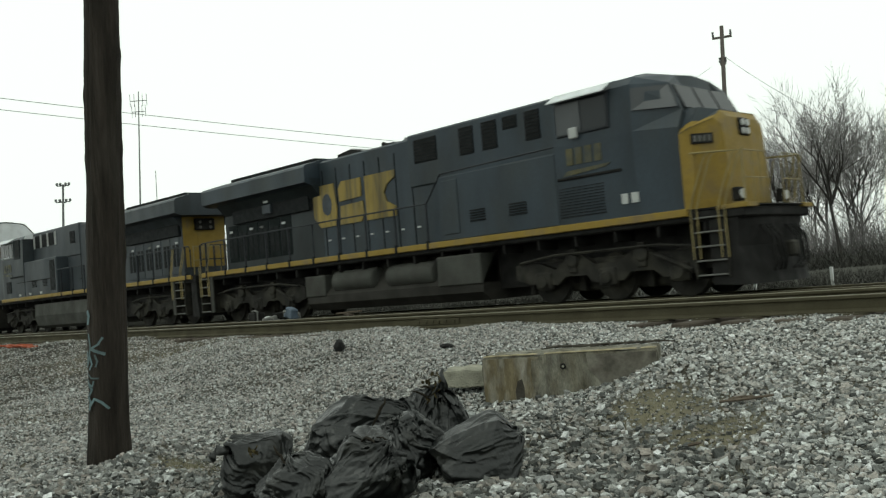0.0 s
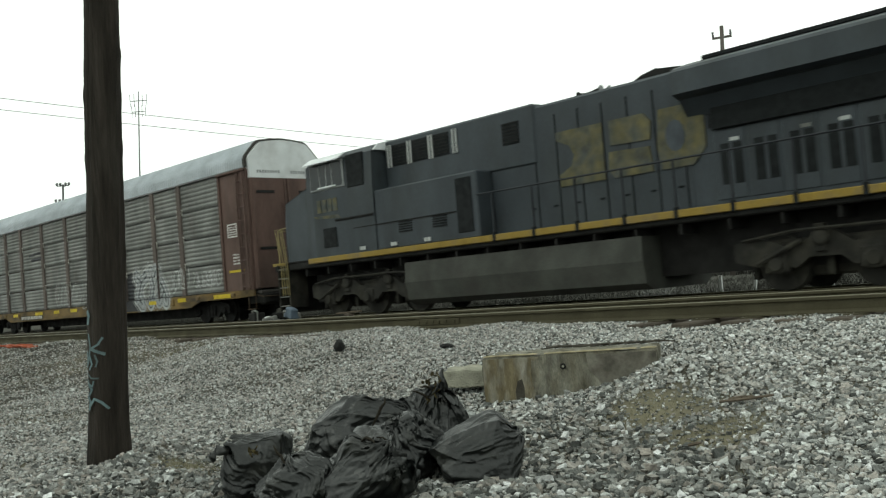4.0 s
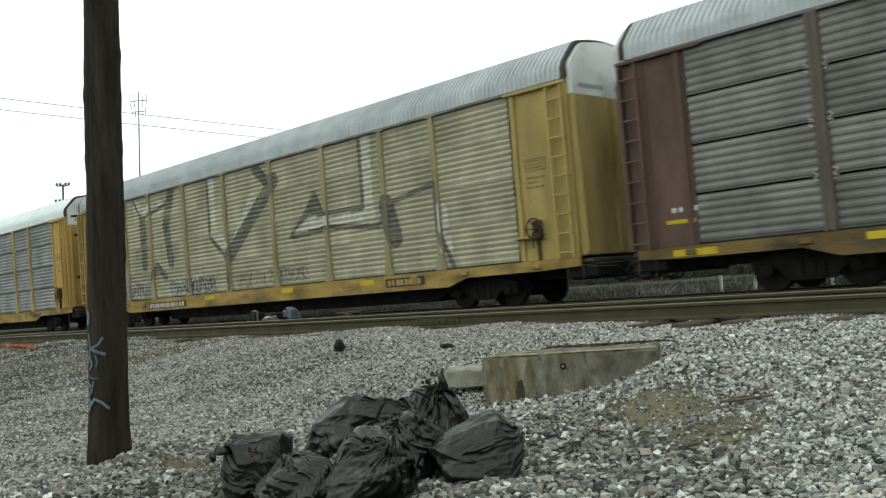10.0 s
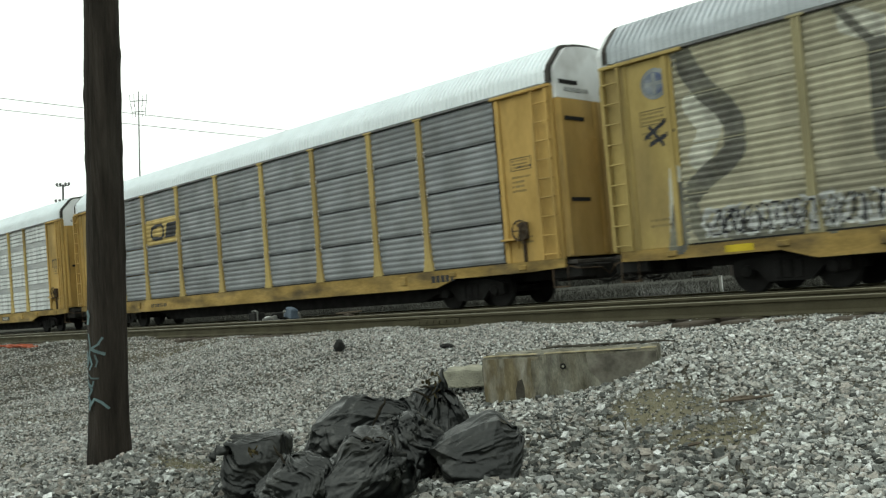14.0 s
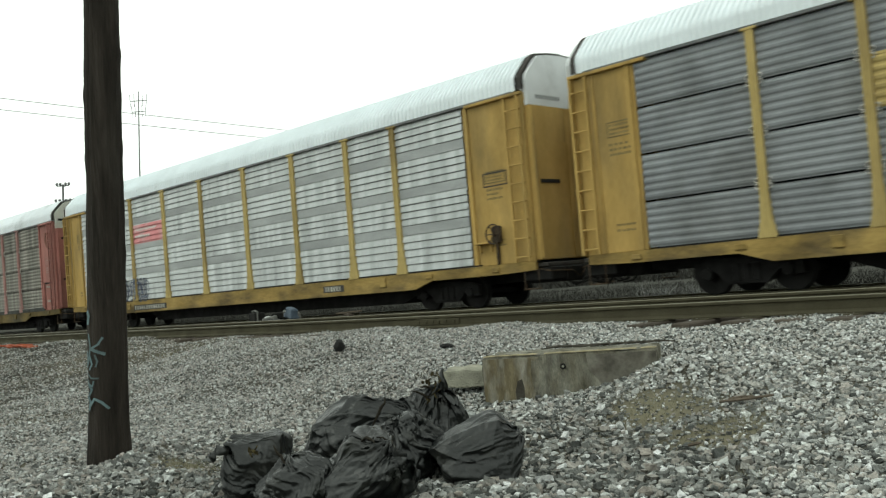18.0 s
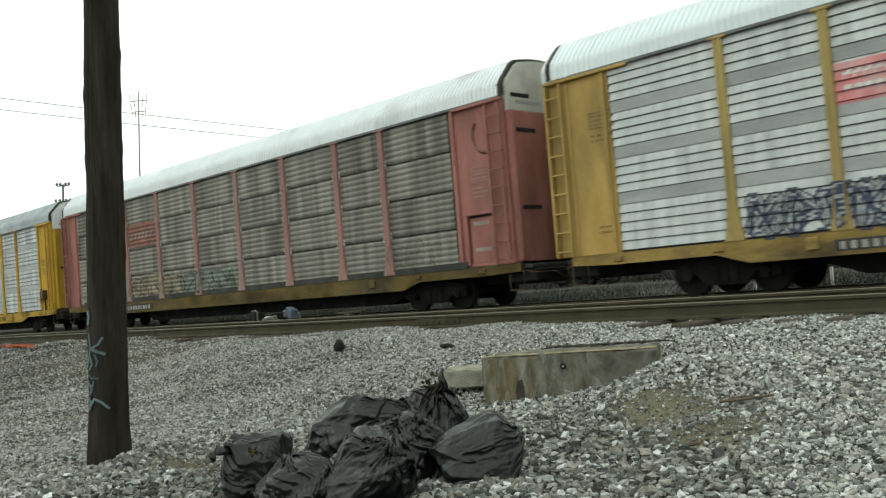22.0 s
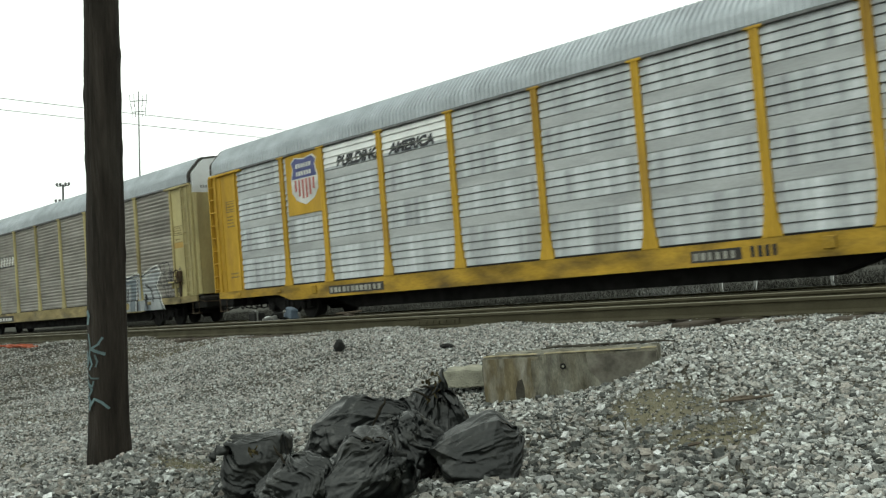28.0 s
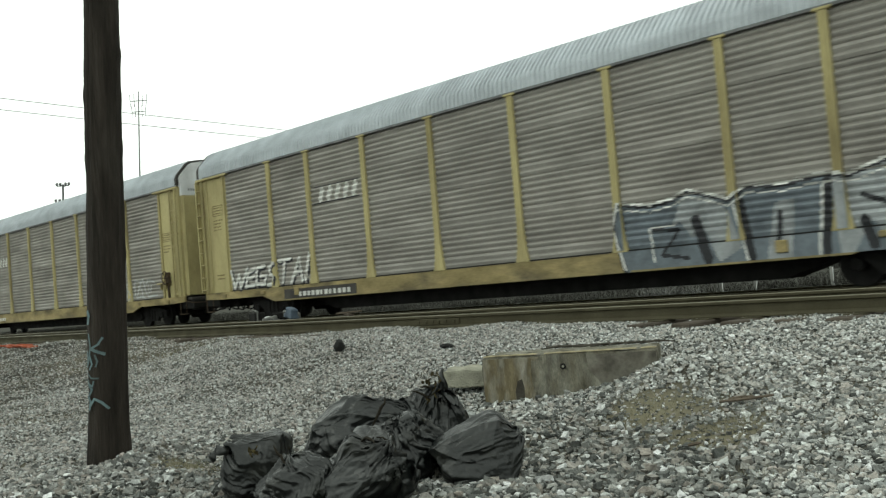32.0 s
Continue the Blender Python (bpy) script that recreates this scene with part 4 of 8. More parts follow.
    if lead:
        fore = [(fr, -1.44, 1.78), (fr, -1.44, 3.50), (fr, -1.24, 3.90), (fr - 0.30, -1.16, 4.52), (fr - 0.42, -0.7, 4.74), (fr - 0.42, 0, 4.80), (fr - 0.42, 0.7, 4.74), (fr - 0.30, 1.16, 4.52), (fr, 1.24, 3.90), (fr, 1.44, 3.50), (fr, 1.44, 1.78)]
    else:
        fore = [(fr, y * 0.98, z if z < 4.5 else z - 0.06) for y, z in prof]
    v = [(back, y, z) for y, z in prof] + fore
    n = len(prof)
    f = [(i, i + 1, n + i + 1, n + i) for i in range(n - 1)] + [tuple(range(n, 2 * n))]
    part("cab_front", mesh("cab_front", v, f, blue), None, t)
    for a, b in ((-1.10, -0.42), (-0.34, 0.34), (0.42, 1.10)):
        xt = fr - 0.27 if lead else fr
        v = [(fr + 0.015, a, 3.94), (fr + 0.015, b, 3.94), (xt + 0.015, b * 0.97, 4.48), (xt + 0.015, a * 0.97, 4.48)]
        part("windscreen", mesh("windscreen", v + [(x - 0.03, y, z) for x, y, z in v], [(0, 1, 2, 3), (7, 6, 5, 4), (0, 4, 5, 1), (1, 5, 6, 2), (2, 6, 7, 3), (3, 7, 4, 0)], M["glass"]), None, t)
    if lead:                            # slanting corner panes beside the windscreen
        for sg in (-1, 1):
            v = [(back + 0.05, sg * 1.492, 4.02), (fr - 0.06, sg * 1.285, 3.94), (fr - 0.30, sg * 1.19, 4.46), (back + 0.05, sg * 1.480, 4.50)]
            v2 = [(x, y + sg * 0.02, z + 0.015) for x, y, z in v]
            part("corner_pane", mesh("corner_pane", v2 + [(x, y - sg * 0.05, z) for x, y, z in v], [(0, 1, 2, 3), (7, 6, 5, 4), (0, 4, 5, 1), (1, 5, 6, 2), (2, 6, 7, 3), (3, 7, 4, 0)], M["pale_glass"]), None, t, "dark reflecting corner pane")
    # nose
    rows = ((fr - 0.02, 1.45, 3.36, 3.90), (9.08, 1.40, 3.46, 3.88), (9.40, 1.02, 3.62, 3.80), (9.50, 0.86, 3.48, 3.66), (9.56, 0.84, 2.40, 2.5)) if lead else ((fr - 0.02, 1.46, 3.96, 4.06), (9.98, 1.43, 3.62, 3.72), (10.14, 1.38, 3.0, 3.1), (10.18, 1.36, 2.4, 2.5))
    v = []
    for x, w, ze, zt in rows:
        v += [(x, -w, 1.78), (x, -w, ze), (x, -w * 0.72, zt), (x, w * 0.72, zt), (x, w, ze), (x, w, 1.78)]
    f = [(i * 6 + j, i * 6 + j + 1, i * 6 + 6 + j + 1, i * 6 + 6 + j) for i in range(len(rows) - 1) for j in range(5)] + [tuple(range(6 * len(rows) - 6, 6 * len(rows)))]
    part("nose", mesh("nose", v, f, yel if lead else blue), None, t, "yellow nose" if lead else "dull blue nose")
    v = []
    for x, w, ze, zt in rows[:3] if lead else rows[:2]:
        v += [(x, -w - 0.012, ze - 0.02), (x, -w * 0.72, zt + 0.014), (x, w * 0.72, zt + 0.014), (x, w + 0.012, ze - 0.02)]
    part("nose_top", mesh("nose_top", v, [(4 * i + j, 4 * i + j + 1, 4 * i + j + 5, 4 * i + j + 4) for i in range(len(v) // 4 - 1) for j in range(3)], blue), None, t, "dark anti-glare top of the nose")
    hx = 9.52 if lead else 10.14
    part("headlight_housing", Shape().box(hx - 0.06, hx + 0.035, -0.22, 0.22, 3.28, 3.66, 0.03), M["black"], t)
    for dy in (-0.10, 0.10):
        for dz in (3.38, 3.56):
            part("headlight", Shape().tube([(hx + 0.01, dy, dz), (hx + 0.06, dy, dz)], 0.07, 12), M["lamp"], t)
    for sg in (-1, 1):
        part("ditch_light_box", Shape().box(10.40 + nx, 10.56 + nx, min(sg * 0.80, sg * 1.08), max(sg * 0.80, sg * 1.08), 1.86, 2.14, 0.03), M["black"], t)
        part("ditch_light", Shape().tube([(10.54 + nx, sg * 0.94, 2.0), (10.60 + nx, sg * 0.94, 2.0)], 0.10, 12), M["lamp"], t)
        if lead:                        # number board on the slanting cheek of the nose
            a, b = Vector((9.09, sg * 1.395, 0)), Vector((9.40, sg * 1.025, 0))
            along = (b - a).normalized()
            off = Vector((0.037, sg * 0.031, 0))

            def board(u0, u1, z0, z1, d, shape):
                q = [a + along * u0 + off * d, a + along * u1 + off * d, a + along * u1 - off, a + along * u0 - off]
                return shape.prism([(p.x, p.y) for p in q], "z", z0, z1)
            nb = part("number_board", board(-0.02, 0.44, 3.10, 3.31, 0.7, Shape()), M["black"], t)
            s = Shape()
            for k in range(4):
                board(0.03 + 0.10 * k, 0.09 + 0.10 * k, 3.14, 3.27, 0.85, s)
            part("number_bars", s, M["step_edge"], nb, "row of pale characters")
        part("nose_stripe", Shape().box(10.25 + nx, 10.92 + nx, min(sg * 1.0, sg * 1.45), max(sg * 1.0, sg * 1.45), 1.70, 1.79, 0.01), M["loco_yellow"], t)
    # cab side window
    fm = M["frame_grey"] if not lead else M["grey_rail"]
    part("window_frame", plate(w0, w1, 1.525, 1.47, 3.78, 4.60, 0.02), fm, t)
    mid = (w0 + w1) / 2
    for a, b in ((w0 + 0.05, mid - 0.025), (mid + 0.025, w1 - 0.05)):
        part("window_pane", plate(a, b, 1.535, 1.515, 3.83, 4.55), M["pale_glass"] if lead and a < mid - 0.3 else M["glass"], t)
    if lead:
        part("mirror", plate(6.12, 6.36, 1.60, 1.54, 3.70, 3.95, 0.02), M["silver"], t, "pale mirror beside the cab window")
    else:
        for x in (mid - 0.30, mid + 0.30):
            part("window_bar", plate(x - 0.014, x + 0.014, 1.547, 1.52, 3.86, 4.52), M["frame_grey"], t)
        part("window_sill", plate(mid - 0.46, mid + 0.40, 1.565, 1.52, 3.83, 3.875, 0.006), M["loco_roof"], t, "bright sill of the sliding cab window")
        part("side_window", plate(5.95, 6.72, 1.515, 1.44, 3.70, 4.66, 0.02), M["loco_dark"], t)
        part("side_vent", plate(7.38, 8.02, 1.512, 1.46, 2.06, 2.64, 0.01), M["loco_dark"], t)
        for x in (3.4, 4.75, 6.1):
            for dx in (0, 0.13):
                part("label", plate(x + dx, x + dx + 0.10, 1.512, 1.46, 1.86, 1.96), M["silver"], t)
        part("panel_line", plate(2.4, 6.6, 1.495, 1.46, 2.50, 2.53), M["black"], t)
    # faded number, logo and data plates as plain shapes
    bar = Shape()
    numx = 5.95 if lead else 7.25
    for k in range(4):
        plate(numx + k * 0.26, numx + 0.19 + k * 0.26, 1.512, 1.48, 3.12, 3.50, 0, bar)
    part("road_number", bar, M["faded_gold"], t, "faded gold painted characters")
    part("wing_emblem", slab_([(numx - 0.15, 2.88), (numx + 1.05, 2.96), (numx + 1.2, 3.04), (numx, 3.0)], 1.508, 1.48), M["faded_gold"], t)
    for a, w in ((7.35, 0.16), (7.6, 0.18)) if lead else ():
        part("label", plate(a, a + w, 1.508, 1.48, 2.08, 2.30), M["silver"], t)
    part("crew_step_plate", plate(5.65, 7.4, 1.53, 1.47, 2.80, 2.86, 0.01), M["black"], t)
    gold = M["gold"] if lead else M["faded_gold"]
    z0, z1 = 2.74, 4.04
    for pts in ([(-4.52, z0 + 0.34), (-4.20, z0), (-3.45, z0), (-3.36, z0 + 0.5), (-3.45, z1), (-4.20, z1), (-4.52, z1 - 0.34)],
                [(-3.22, z0), (-2.20, z0), (-2.06, z0 + 0.2), (-2.10, z0 + 0.6), (-3.16, z0 + 0.56)], [(-3.20, z0 + 0.70), (-2.16, z0 + 0.74), (-2.14, z1), (-3.05, z1), (-3.24, z1 - 0.2)],
                [(-1.95, z0), (-0.66, z0), (-0.66, z0 + 0.28), (-1.02, z0 + 0.45), (-1.12, z0 + 0.70), (-0.98, z1 - 0.36), (-0.62, z1 - 0.20), (-0.62, z1), (-1.95, z1)]):
        part("emblem", slab_(pts, 0.955, 0.918), gold, t, "large worn yellow emblem block")
    for cx, cz, rx, rz in ((-3.82, 3.42, 0.24, 0.34),):
        part("worn_patch", slab_([(cx + rx * math.cos(a * 0.5236), cz + rz * math.sin(a * 0.5236)) for a in range(12)], 0.962, 0.93), M["worn_blue"], t, "patch of worn blue paint")
    # handrails
    for sg in (-1, 1):
        y = sg * 1.46
        rail = [(-10.6, y, 2.85), (1.15, y, 2.85), (1.75, y, 3.55), (5.6, y, 3.62)] if lead else [(-10.6, y, 2.85), (1.62, y, 2.85)]
        part("handrail", Shape().tube(rail, 0.024, 6), M["grey_rail"], t)
        for x in np.arange(-10.4, 1.2, 1.28):
            part("stanchion", Shape().tube([(x, y, 1.79), (x, y, 2.86)], 0.032, 5), M["grey_rail"], t)
            part("stanchion_foot", Shape().box(x - 0.05, x + 0.05, min(sg * 1.44, sg * 1.515), max(sg * 1.44, sg * 1.515), 1.62, 1.86, 0.01), M["loco_dark"], t)
        for x, lean in ((-10.95, 0.14), (-10.84, 0.14), (-10.42, 0.02), (-10.32, 0.02)) if lead else ((-9.22, -0.02), (-9.32, -0.02), (-9.90, -0.18), (-10.02, -0.18)):
            part("end_handrail", Shape().tube([(x, y, 0.95), (x, y * 1.01, 1.95), (x + 0.7 * lean, y * 0.97, 2.40), (x + lean, y * 0.93, 2.88)], 0.018, 5), M["rail_paint"], t)
        part("end_railing", Shape().tube([(-10.90, y * 0.96, 1.8), (-10.92, y * 0.96, 2.82), (-10.92, sg * 0.30, 2.82), (-10.90, sg * 0.30, 1.8)], 0.024, 5).tube([(-10.92, y * 0.96, 2.32), (-10.92, sg * 0.30, 2.32)], 0.02, 5), M["grey_rail"] if lead else M["rail_paint"], t)
        for q in (0.55, 0.85, 1.15):
            part("end_stanchion", Shape().tube([(-10.92, sg * q, 1.8), (-10.92, sg * q, 2.82)], 0.020, 5), M["grey_rail"], t)
        part("corner_rail", Shape().tube([(-10.55, y, 2.85), (-10.70, y, 2.82), (-10.78, y, 2.70), (-10.78, y, 1.75)], 0.026, 6), M["grey_rail"], t)
        for x in ((8.95, 9.10, 9.58, 9.72) if lead else (10.06, 10.16, 10.30, 10.42)):
            part("nose_handrail", Shape().tube([(x, y, 0.75), (x, y * 1.01, 1.75), (x + 0.10, y * 0.99, 2.10), (x + 0.34, y * 0.93, 2.78), (x + 0.42, y * 0.90, 2.88)], 0.016, 5), M["rail_paint"], t)
        part("front_railing", Shape().tube([(9.70 + nx, sg * 1.40, 2.92), (10.45 + nx, sg * 1.36, 2.86), (10.78 + nx, sg * 1.25, 2.84), (10.80 + nx, sg * 1.25, 1.8)], 0.022, 5).tube([(10.80 + nx, sg * 1.25, 2.84), (10.82 + nx, sg * 0.35, 2.84), (10.82 + nx, sg * 0.35, 1.8)], 0.016, 5).tube([(10.80 + nx, sg * 1.25, 2.3), (10.82 + nx, sg * 0.35, 2.3)], 0.014, 5), M["rail_paint"], t)
        for q in (0.6, 0.9):
            part("front_stanchion", Shape().tube([(10.81 + nx, sg * q, 1.8), (10.81 + nx, sg * q, 2.84)], 0.013, 5), M["rail_paint"], t)
        for x, d in ((-11.0, -1), (10.9 + nx, 1)):
            for q in (0.35, 0.55, 0.75):
                part("air_hose", Shape().tube([(x - d * 0.1, sg * q, 1.35), (x + d * 0.10, sg * q, 1.1), (x + d * 0.16, sg * (q - 0.05), 0.6), (x + d * 0.05, sg * (q - 0.15), 0.42)], 0.035, 6), M["black"], t)
        # steps at the four corners
        for x0, x1 in ((9.0, 9.66) if lead else (10.10, 10.60), (-10.92, -10.32) if lead else (-10.15, -9.48)):
            st = part("step_well", Shape().box(x0 - 0.05, x0, min(sg * 0.75, sg * 1.46), max(sg * 0.75, sg * 1.46), 0.35, 1.74, 0.01).box(x1, x1 + 0.05, min(sg * 0.75, sg * 1.46), max(sg * 0.75, sg * 1.46), 0.35, 1.74, 0.01)
                      .box(x0, x1, min(sg * 0.75, sg * 0.80), max(sg * 0.75, sg * 0.80), 0.4, 1.74), M["truck"], t)
            if x0 < 0:
                part("step_sheet", Shape().box(x1 + 0.06, x1 + 0.24, min(sg * 1.40, sg * 1.465), max(sg * 1.40, sg * 1.465), 0.38, 1.73, 0.01), M["tank_grey"], st, "grey sheet beside the steps")
            for k in range(5):
                z = 0.40 + 0.29 * k
                part("step", Shape().box(x0, x1, min(sg * 0.95, sg * 1.47), max(sg * 0.95, sg * 1.47), z, z + 0.035, 0.008), M["step_edge"], st)
    # pilot, couplers, tanks
    v = []
    for y, d in ((-1.40, 0.0), (-1.0, 0.14), (-0.4, 0.22), (0.4, 0.22), (1.0, 0.14), (1.40, 0.0)):
        xi = 10.02 + nx if lead else 10.62
        v += [(xi, y, 1.52), (10.66 + d * 0.6 + nx, y, 1.52), (10.60 + d * 0.6 + nx, y, 0.95), (10.72 + d + nx, y, 0.18), (xi, y, 0.22)]
    part("pilot", mesh("pilot", v, [(5 * i + j, 5 * i + (j + 1) % 5, 5 * i + 5 + (j + 1) % 5, 5 * i + 5 + j) for i in range(5) for j in range(5)] + [(0, 1, 2, 3, 4), (29, 28, 27, 26, 25)], M["black"]), None, t, "black snow plough and pilot")
    part("pilot", Shape().prism([(-10.55, 1.52), (-10.92, 1.52), (-10.92, 0.9), (-11.02, 0.26), (-10.55, 0.26)], "y", *((-0.74, 0.74) if lead else (-1.38, 1.38))), M["black"], t)
    for sg in (-1, 1):
        ex = 10.6 + nx if sg > 0 else 10.6
        part("coupler", Shape().box(min(sg * ex, sg * (ex + 0.3)), max(sg * ex, sg * (ex + 0.3)), -0.09, 0.09, 0.72, 0.94, 0.02).box(min(sg * (ex + 0.2), sg * (ex + 0.54)), max(sg * (ex + 0.2), sg * (ex + 0.54)), -0.16, 0.16, 0.66, 1.0, 0.05), M["truck"], t)
    if lead:
        part("fuel_tank", Shape().prism([(-1.38, 0.66), (-1.38, 0.42), (-1.1, 0.20), (1.1, 0.20), (1.38, 0.42), (1.38, 0.66), (0.8, 1.45), (-0.8, 1.45)], "x", -4.6, 2.9), M["tank_dark"], t)
        for x in (-3.3, -0.8):
            v = Shape().tube([(x, -1.12, 1.02), (x + 0.06, -1.12, 1.02), (x + 1.84, -1.12, 1.02), (x + 1.9, -1.12, 1.02)], [0.28, 0.33, 0.33, 0.28], 18)
            part("air_reservoir", v, M["tank_grey"], t, smooth=True)
        part("battery_box", Shape().box(1.3, 2.9, -1.42, -0.75, 0.62, 1.40, 0.03), M["tank_grey"], t)
        part("filter_box", Shape().box(-4.63, -3.62, -1.42, -0.75, 0.62, 1.26, 0.03), M["tank_grey"], t)
    else:
        part("fuel_tank", Shape().prism([(-1.44, 0.82), (-1.34, 0.34), (-1.1, 0.20), (1.1, 0.20), (1.34, 0.34), (1.44, 0.82), (1.40, 1.36), (-1.40, 1.36)], "x", -3.05, 4.6), M["tank_grey"], t)
    for sg in (-1, 1):
        bogie(t, 6.55 if sg > 0 else -7.75, (-1.85, 0, 1.85), 0.53, LOCO_WHEEL, LOCO_FRAME, 1 if lead else -1)
    return t


M["cab_top"] = material("dark_cab_roof", (0.055, 0.085, 0.12), 0.45, dark=0.8, scale=2)
M["gold"] = material("worn_yellow_emblem", (0.31, 0.23, 0.065), 0.55, dark=0.6, scale=3, stretch=(1, 1, 0.10), stain=(0.11, 0.105, 0.08), stain_amount=0.5, stain_scale=4.5)
M["faded_gold"] = material("faded_gold_emblem", (0.135, 0.120, 0.055), 0.55, dark=0.6, scale=4, stain=(0.058, 0.068, 0.075), stain_amount=0.75, stain_scale=3)
LOCO_X = [-18.9, -41.2]
locos = [locomotive("dark blue freight locomotive with yellow nose and yellow sill stripe", True),
         locomotive("dull dark blue freight locomotive with faded emblem and yellow hood end", False)]


# ---- paint on the cars: shapes that follow the corrugation ----
def depth_table(kind):
    rows = [(SILL0, -0.001), (SILL1 - 0.001, -0.001)]
    for tier in panel_profile(kind):
        rows += [(z, y) for z, y in tier]
    return sorted(rows)


def within(kind, shapes, xs, z):
    """Which of xs lie, at height z, in one of the shapes: ('line', points, width) or ('fill', points)."""
    inside = np.zeros(len(xs), bool)
    for sh in shapes:
        pts = sh[1]
        if sh[0] == "ring":             # a contour round a whole letter: strokes sh[3], from sh[4] to sh[5] away from them
            near = np.full(len(xs), 9.0)
            for line in sh[3]:
                for (ax, az), (bx, bz) in zip(line[:-1], line[1:]):
                    dx, dz = bx - ax, bz - az
                    t = np.clip(((xs - ax) * dx + (z - az) * dz) / max(dx * dx + dz * dz, 1e-9), 0, 1)
                    near = np.minimum(near, np.hypot(xs - ax - t * dx, z - az - t * dz))
            inside |= (near >= sh[4]) & (near < sh[5])
            continue
        if sh[0] == "line":
            for (ax, az), (bx, bz) in zip(pts[:-1], pts[1:]):
                dx, dz = bx - ax, bz - az
                t = np.clip(((xs - ax) * dx + (z - az) * dz) / max(dx * dx + dz * dz, 1e-9), 0, 1)
                inside |= np.hypot(xs - ax - t * dx, z - az - t * dz) < sh[2] / 2
        else:
            hit = np.zeros(len(xs), bool)
            for (ax, az), (bx, bz) in zip(pts, pts[1:] + pts[:1]):
                if (az > z) != (bz > z):
                    hit ^= xs < ax + (z - az) * (bx - ax) / (bz - az)
            inside |= hit
    return inside


def spray(car, kind, mat, shapes, label="", name="graffiti", post_w=0.17, lift=0.004, zmin=SILL0 + 0.02, bay=False):
    sh = SHIFT[cars.index(car)]
    if bay:
        shapes = [(s[0], [(x + sh, z) for x, z in s[1]]) + tuple(s[2:]) for s in shapes]
    px = [p[0] for s in shapes for p in s[1]]
    pz = [p[1] for s in shapes for p in s[1]]
    pad = max([s[2] for s in shapes if s[0] != "fill"] + [0.0]) / 2 + 0.02
    xs = np.arange(min(px) - pad, max(px) + pad, 0.02)
    rows = depth_table(kind)
    fine = []
    for (za, ya), (zb, yb) in zip(rows[:-1], rows[1:]):
        n = max(1, int((zb - za) / 0.04))
        fine += [(za + (zb - za) * i / n, ya + (yb - ya) * i / n, za + (zb - za) * (i + 1) / n, ya + (yb - ya) * (i + 1) / n) for i in range(n)]
    onpost = np.zeros(len(xs), bool)
    for p in POSTS[1:-1]:
        onpost |= np.abs(xs - p - sh) < post_w / 2 + 0.005
    plate = np.abs(xs) > 11.74
    v, f = [], []
    for za, ya, zb, yb in fine:
        if zb - za < 0.002 or zb < max(min(pz) - pad, zmin) or za > max(pz) + pad:
            continue
        ins = within(kind, shapes, xs, (za + zb) / 2)
        if not ins.any():
            continue
        zone = np.where(onpost & (za > SILL1), 1, np.where(plate & (za > SILL1), 2, 0))
        key = np.where(ins, zone + 1, 0)
        cut = np.flatnonzero(np.diff(np.concatenate([[0], key, [0]])))
        for a, b in zip(cut[:-1], cut[1:]):
            k = key[a]
            if k == 0:
                continue
            y0, y1 = (-1.5 + ya - lift, -1.5 + yb - lift) if k == 1 else ((-1.525 - lift,) * 2 if k == 2 else (-1.44 - lift,) * 2)
            xa, xb, n = xs[a] - 0.01, xs[b - 1] + 0.01, len(v)
            v += [(xa, y0, za), (xb, y0, za), (xb, y1, zb), (xa, y1, zb)]
            f.append((n, n + 1, n + 2, n + 3))
    ob = part(name, mesh(name, v, f, mat), None, car, label)
    ob["kind"] = "stuff"
    return ob


def flat_paint(name, colour, dark=0.75, amount=0.3, stain=None):
    return material(name, colour, 0.65, dark=dark, scale=2.5, fine=20, bump=0.05, stain=stain or tuple(c * 0.6 for c in colour), stain_amount=amount, stain_scale=2.0)


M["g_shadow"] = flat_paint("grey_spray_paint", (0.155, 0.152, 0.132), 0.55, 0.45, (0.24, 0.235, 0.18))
M["g_pale"] = flat_paint("pale_spray_paint", (0.54, 0.535, 0.46), 0.7)
M["g_white"] = flat_paint("white_spray_paint", (0.50, 0.51, 0.50), 0.6, 0.5)
M["g_silver"] = flat_paint("silver_spray_paint", (0.36, 0.38, 0.39), 0.7, 0.5)
M["g_slate"] = flat_paint("slate_spray_paint", (0.165, 0.19, 0.215), 0.7, 0.4)
M["g_black"] = flat_paint("black_spray_paint", (0.035, 0.036, 0.04), 0.8)
M["g_navy"] = flat_paint("dark_blue_spray_paint", (0.06, 0.07, 0.11), 0.7, 0.4)
M["g_green"] = flat_paint("pale_green_spray_paint", (0.27, 0.32, 0.28), 0.5, 0.6, (0.14, 0.14, 0.12))
M["g_tan"] = flat_paint("tan_spray_paint", (0.37, 0.32, 0.23), 0.5, 0.6, (0.16, 0.14, 0.11))
M["mark"] = flat_paint("bright_yellow_mark", (0.54, 0.41, 0.03), 0.8)
M["pink"] = flat_paint("faded_red_banner", (0.62, 0.24, 0.25), 0.8, 0.35, (0.58, 0.40, 0.39))
M["white_mark"] = flat_paint("white_stencil", (0.66, 0.66, 0.63), 0.8)
M["stencil_worn"] = flat_paint("worn_pale_stencil", (0.44, 0.43, 0.38), 0.6, 0.5)
M["navy"] = flat_paint("faded_navy_paint", (0.10, 0.11, 0.24), 0.8, 0.2)
M["red"] = flat_paint("faded_red_stripe", (0.42, 0.14, 0.13), 0.8, 0.2)
M["emblem_grey"] = flat_paint("weathered_grey_emblem", (0.30, 0.32, 0.32), 0.6, 0.5, (0.17, 0.18, 0.20))
M["emblem_blue"] = flat_paint("weathered_blue_emblem", (0.10, 0.13, 0.25), 0.6, 0.35, (0.26, 0.28, 0.29))
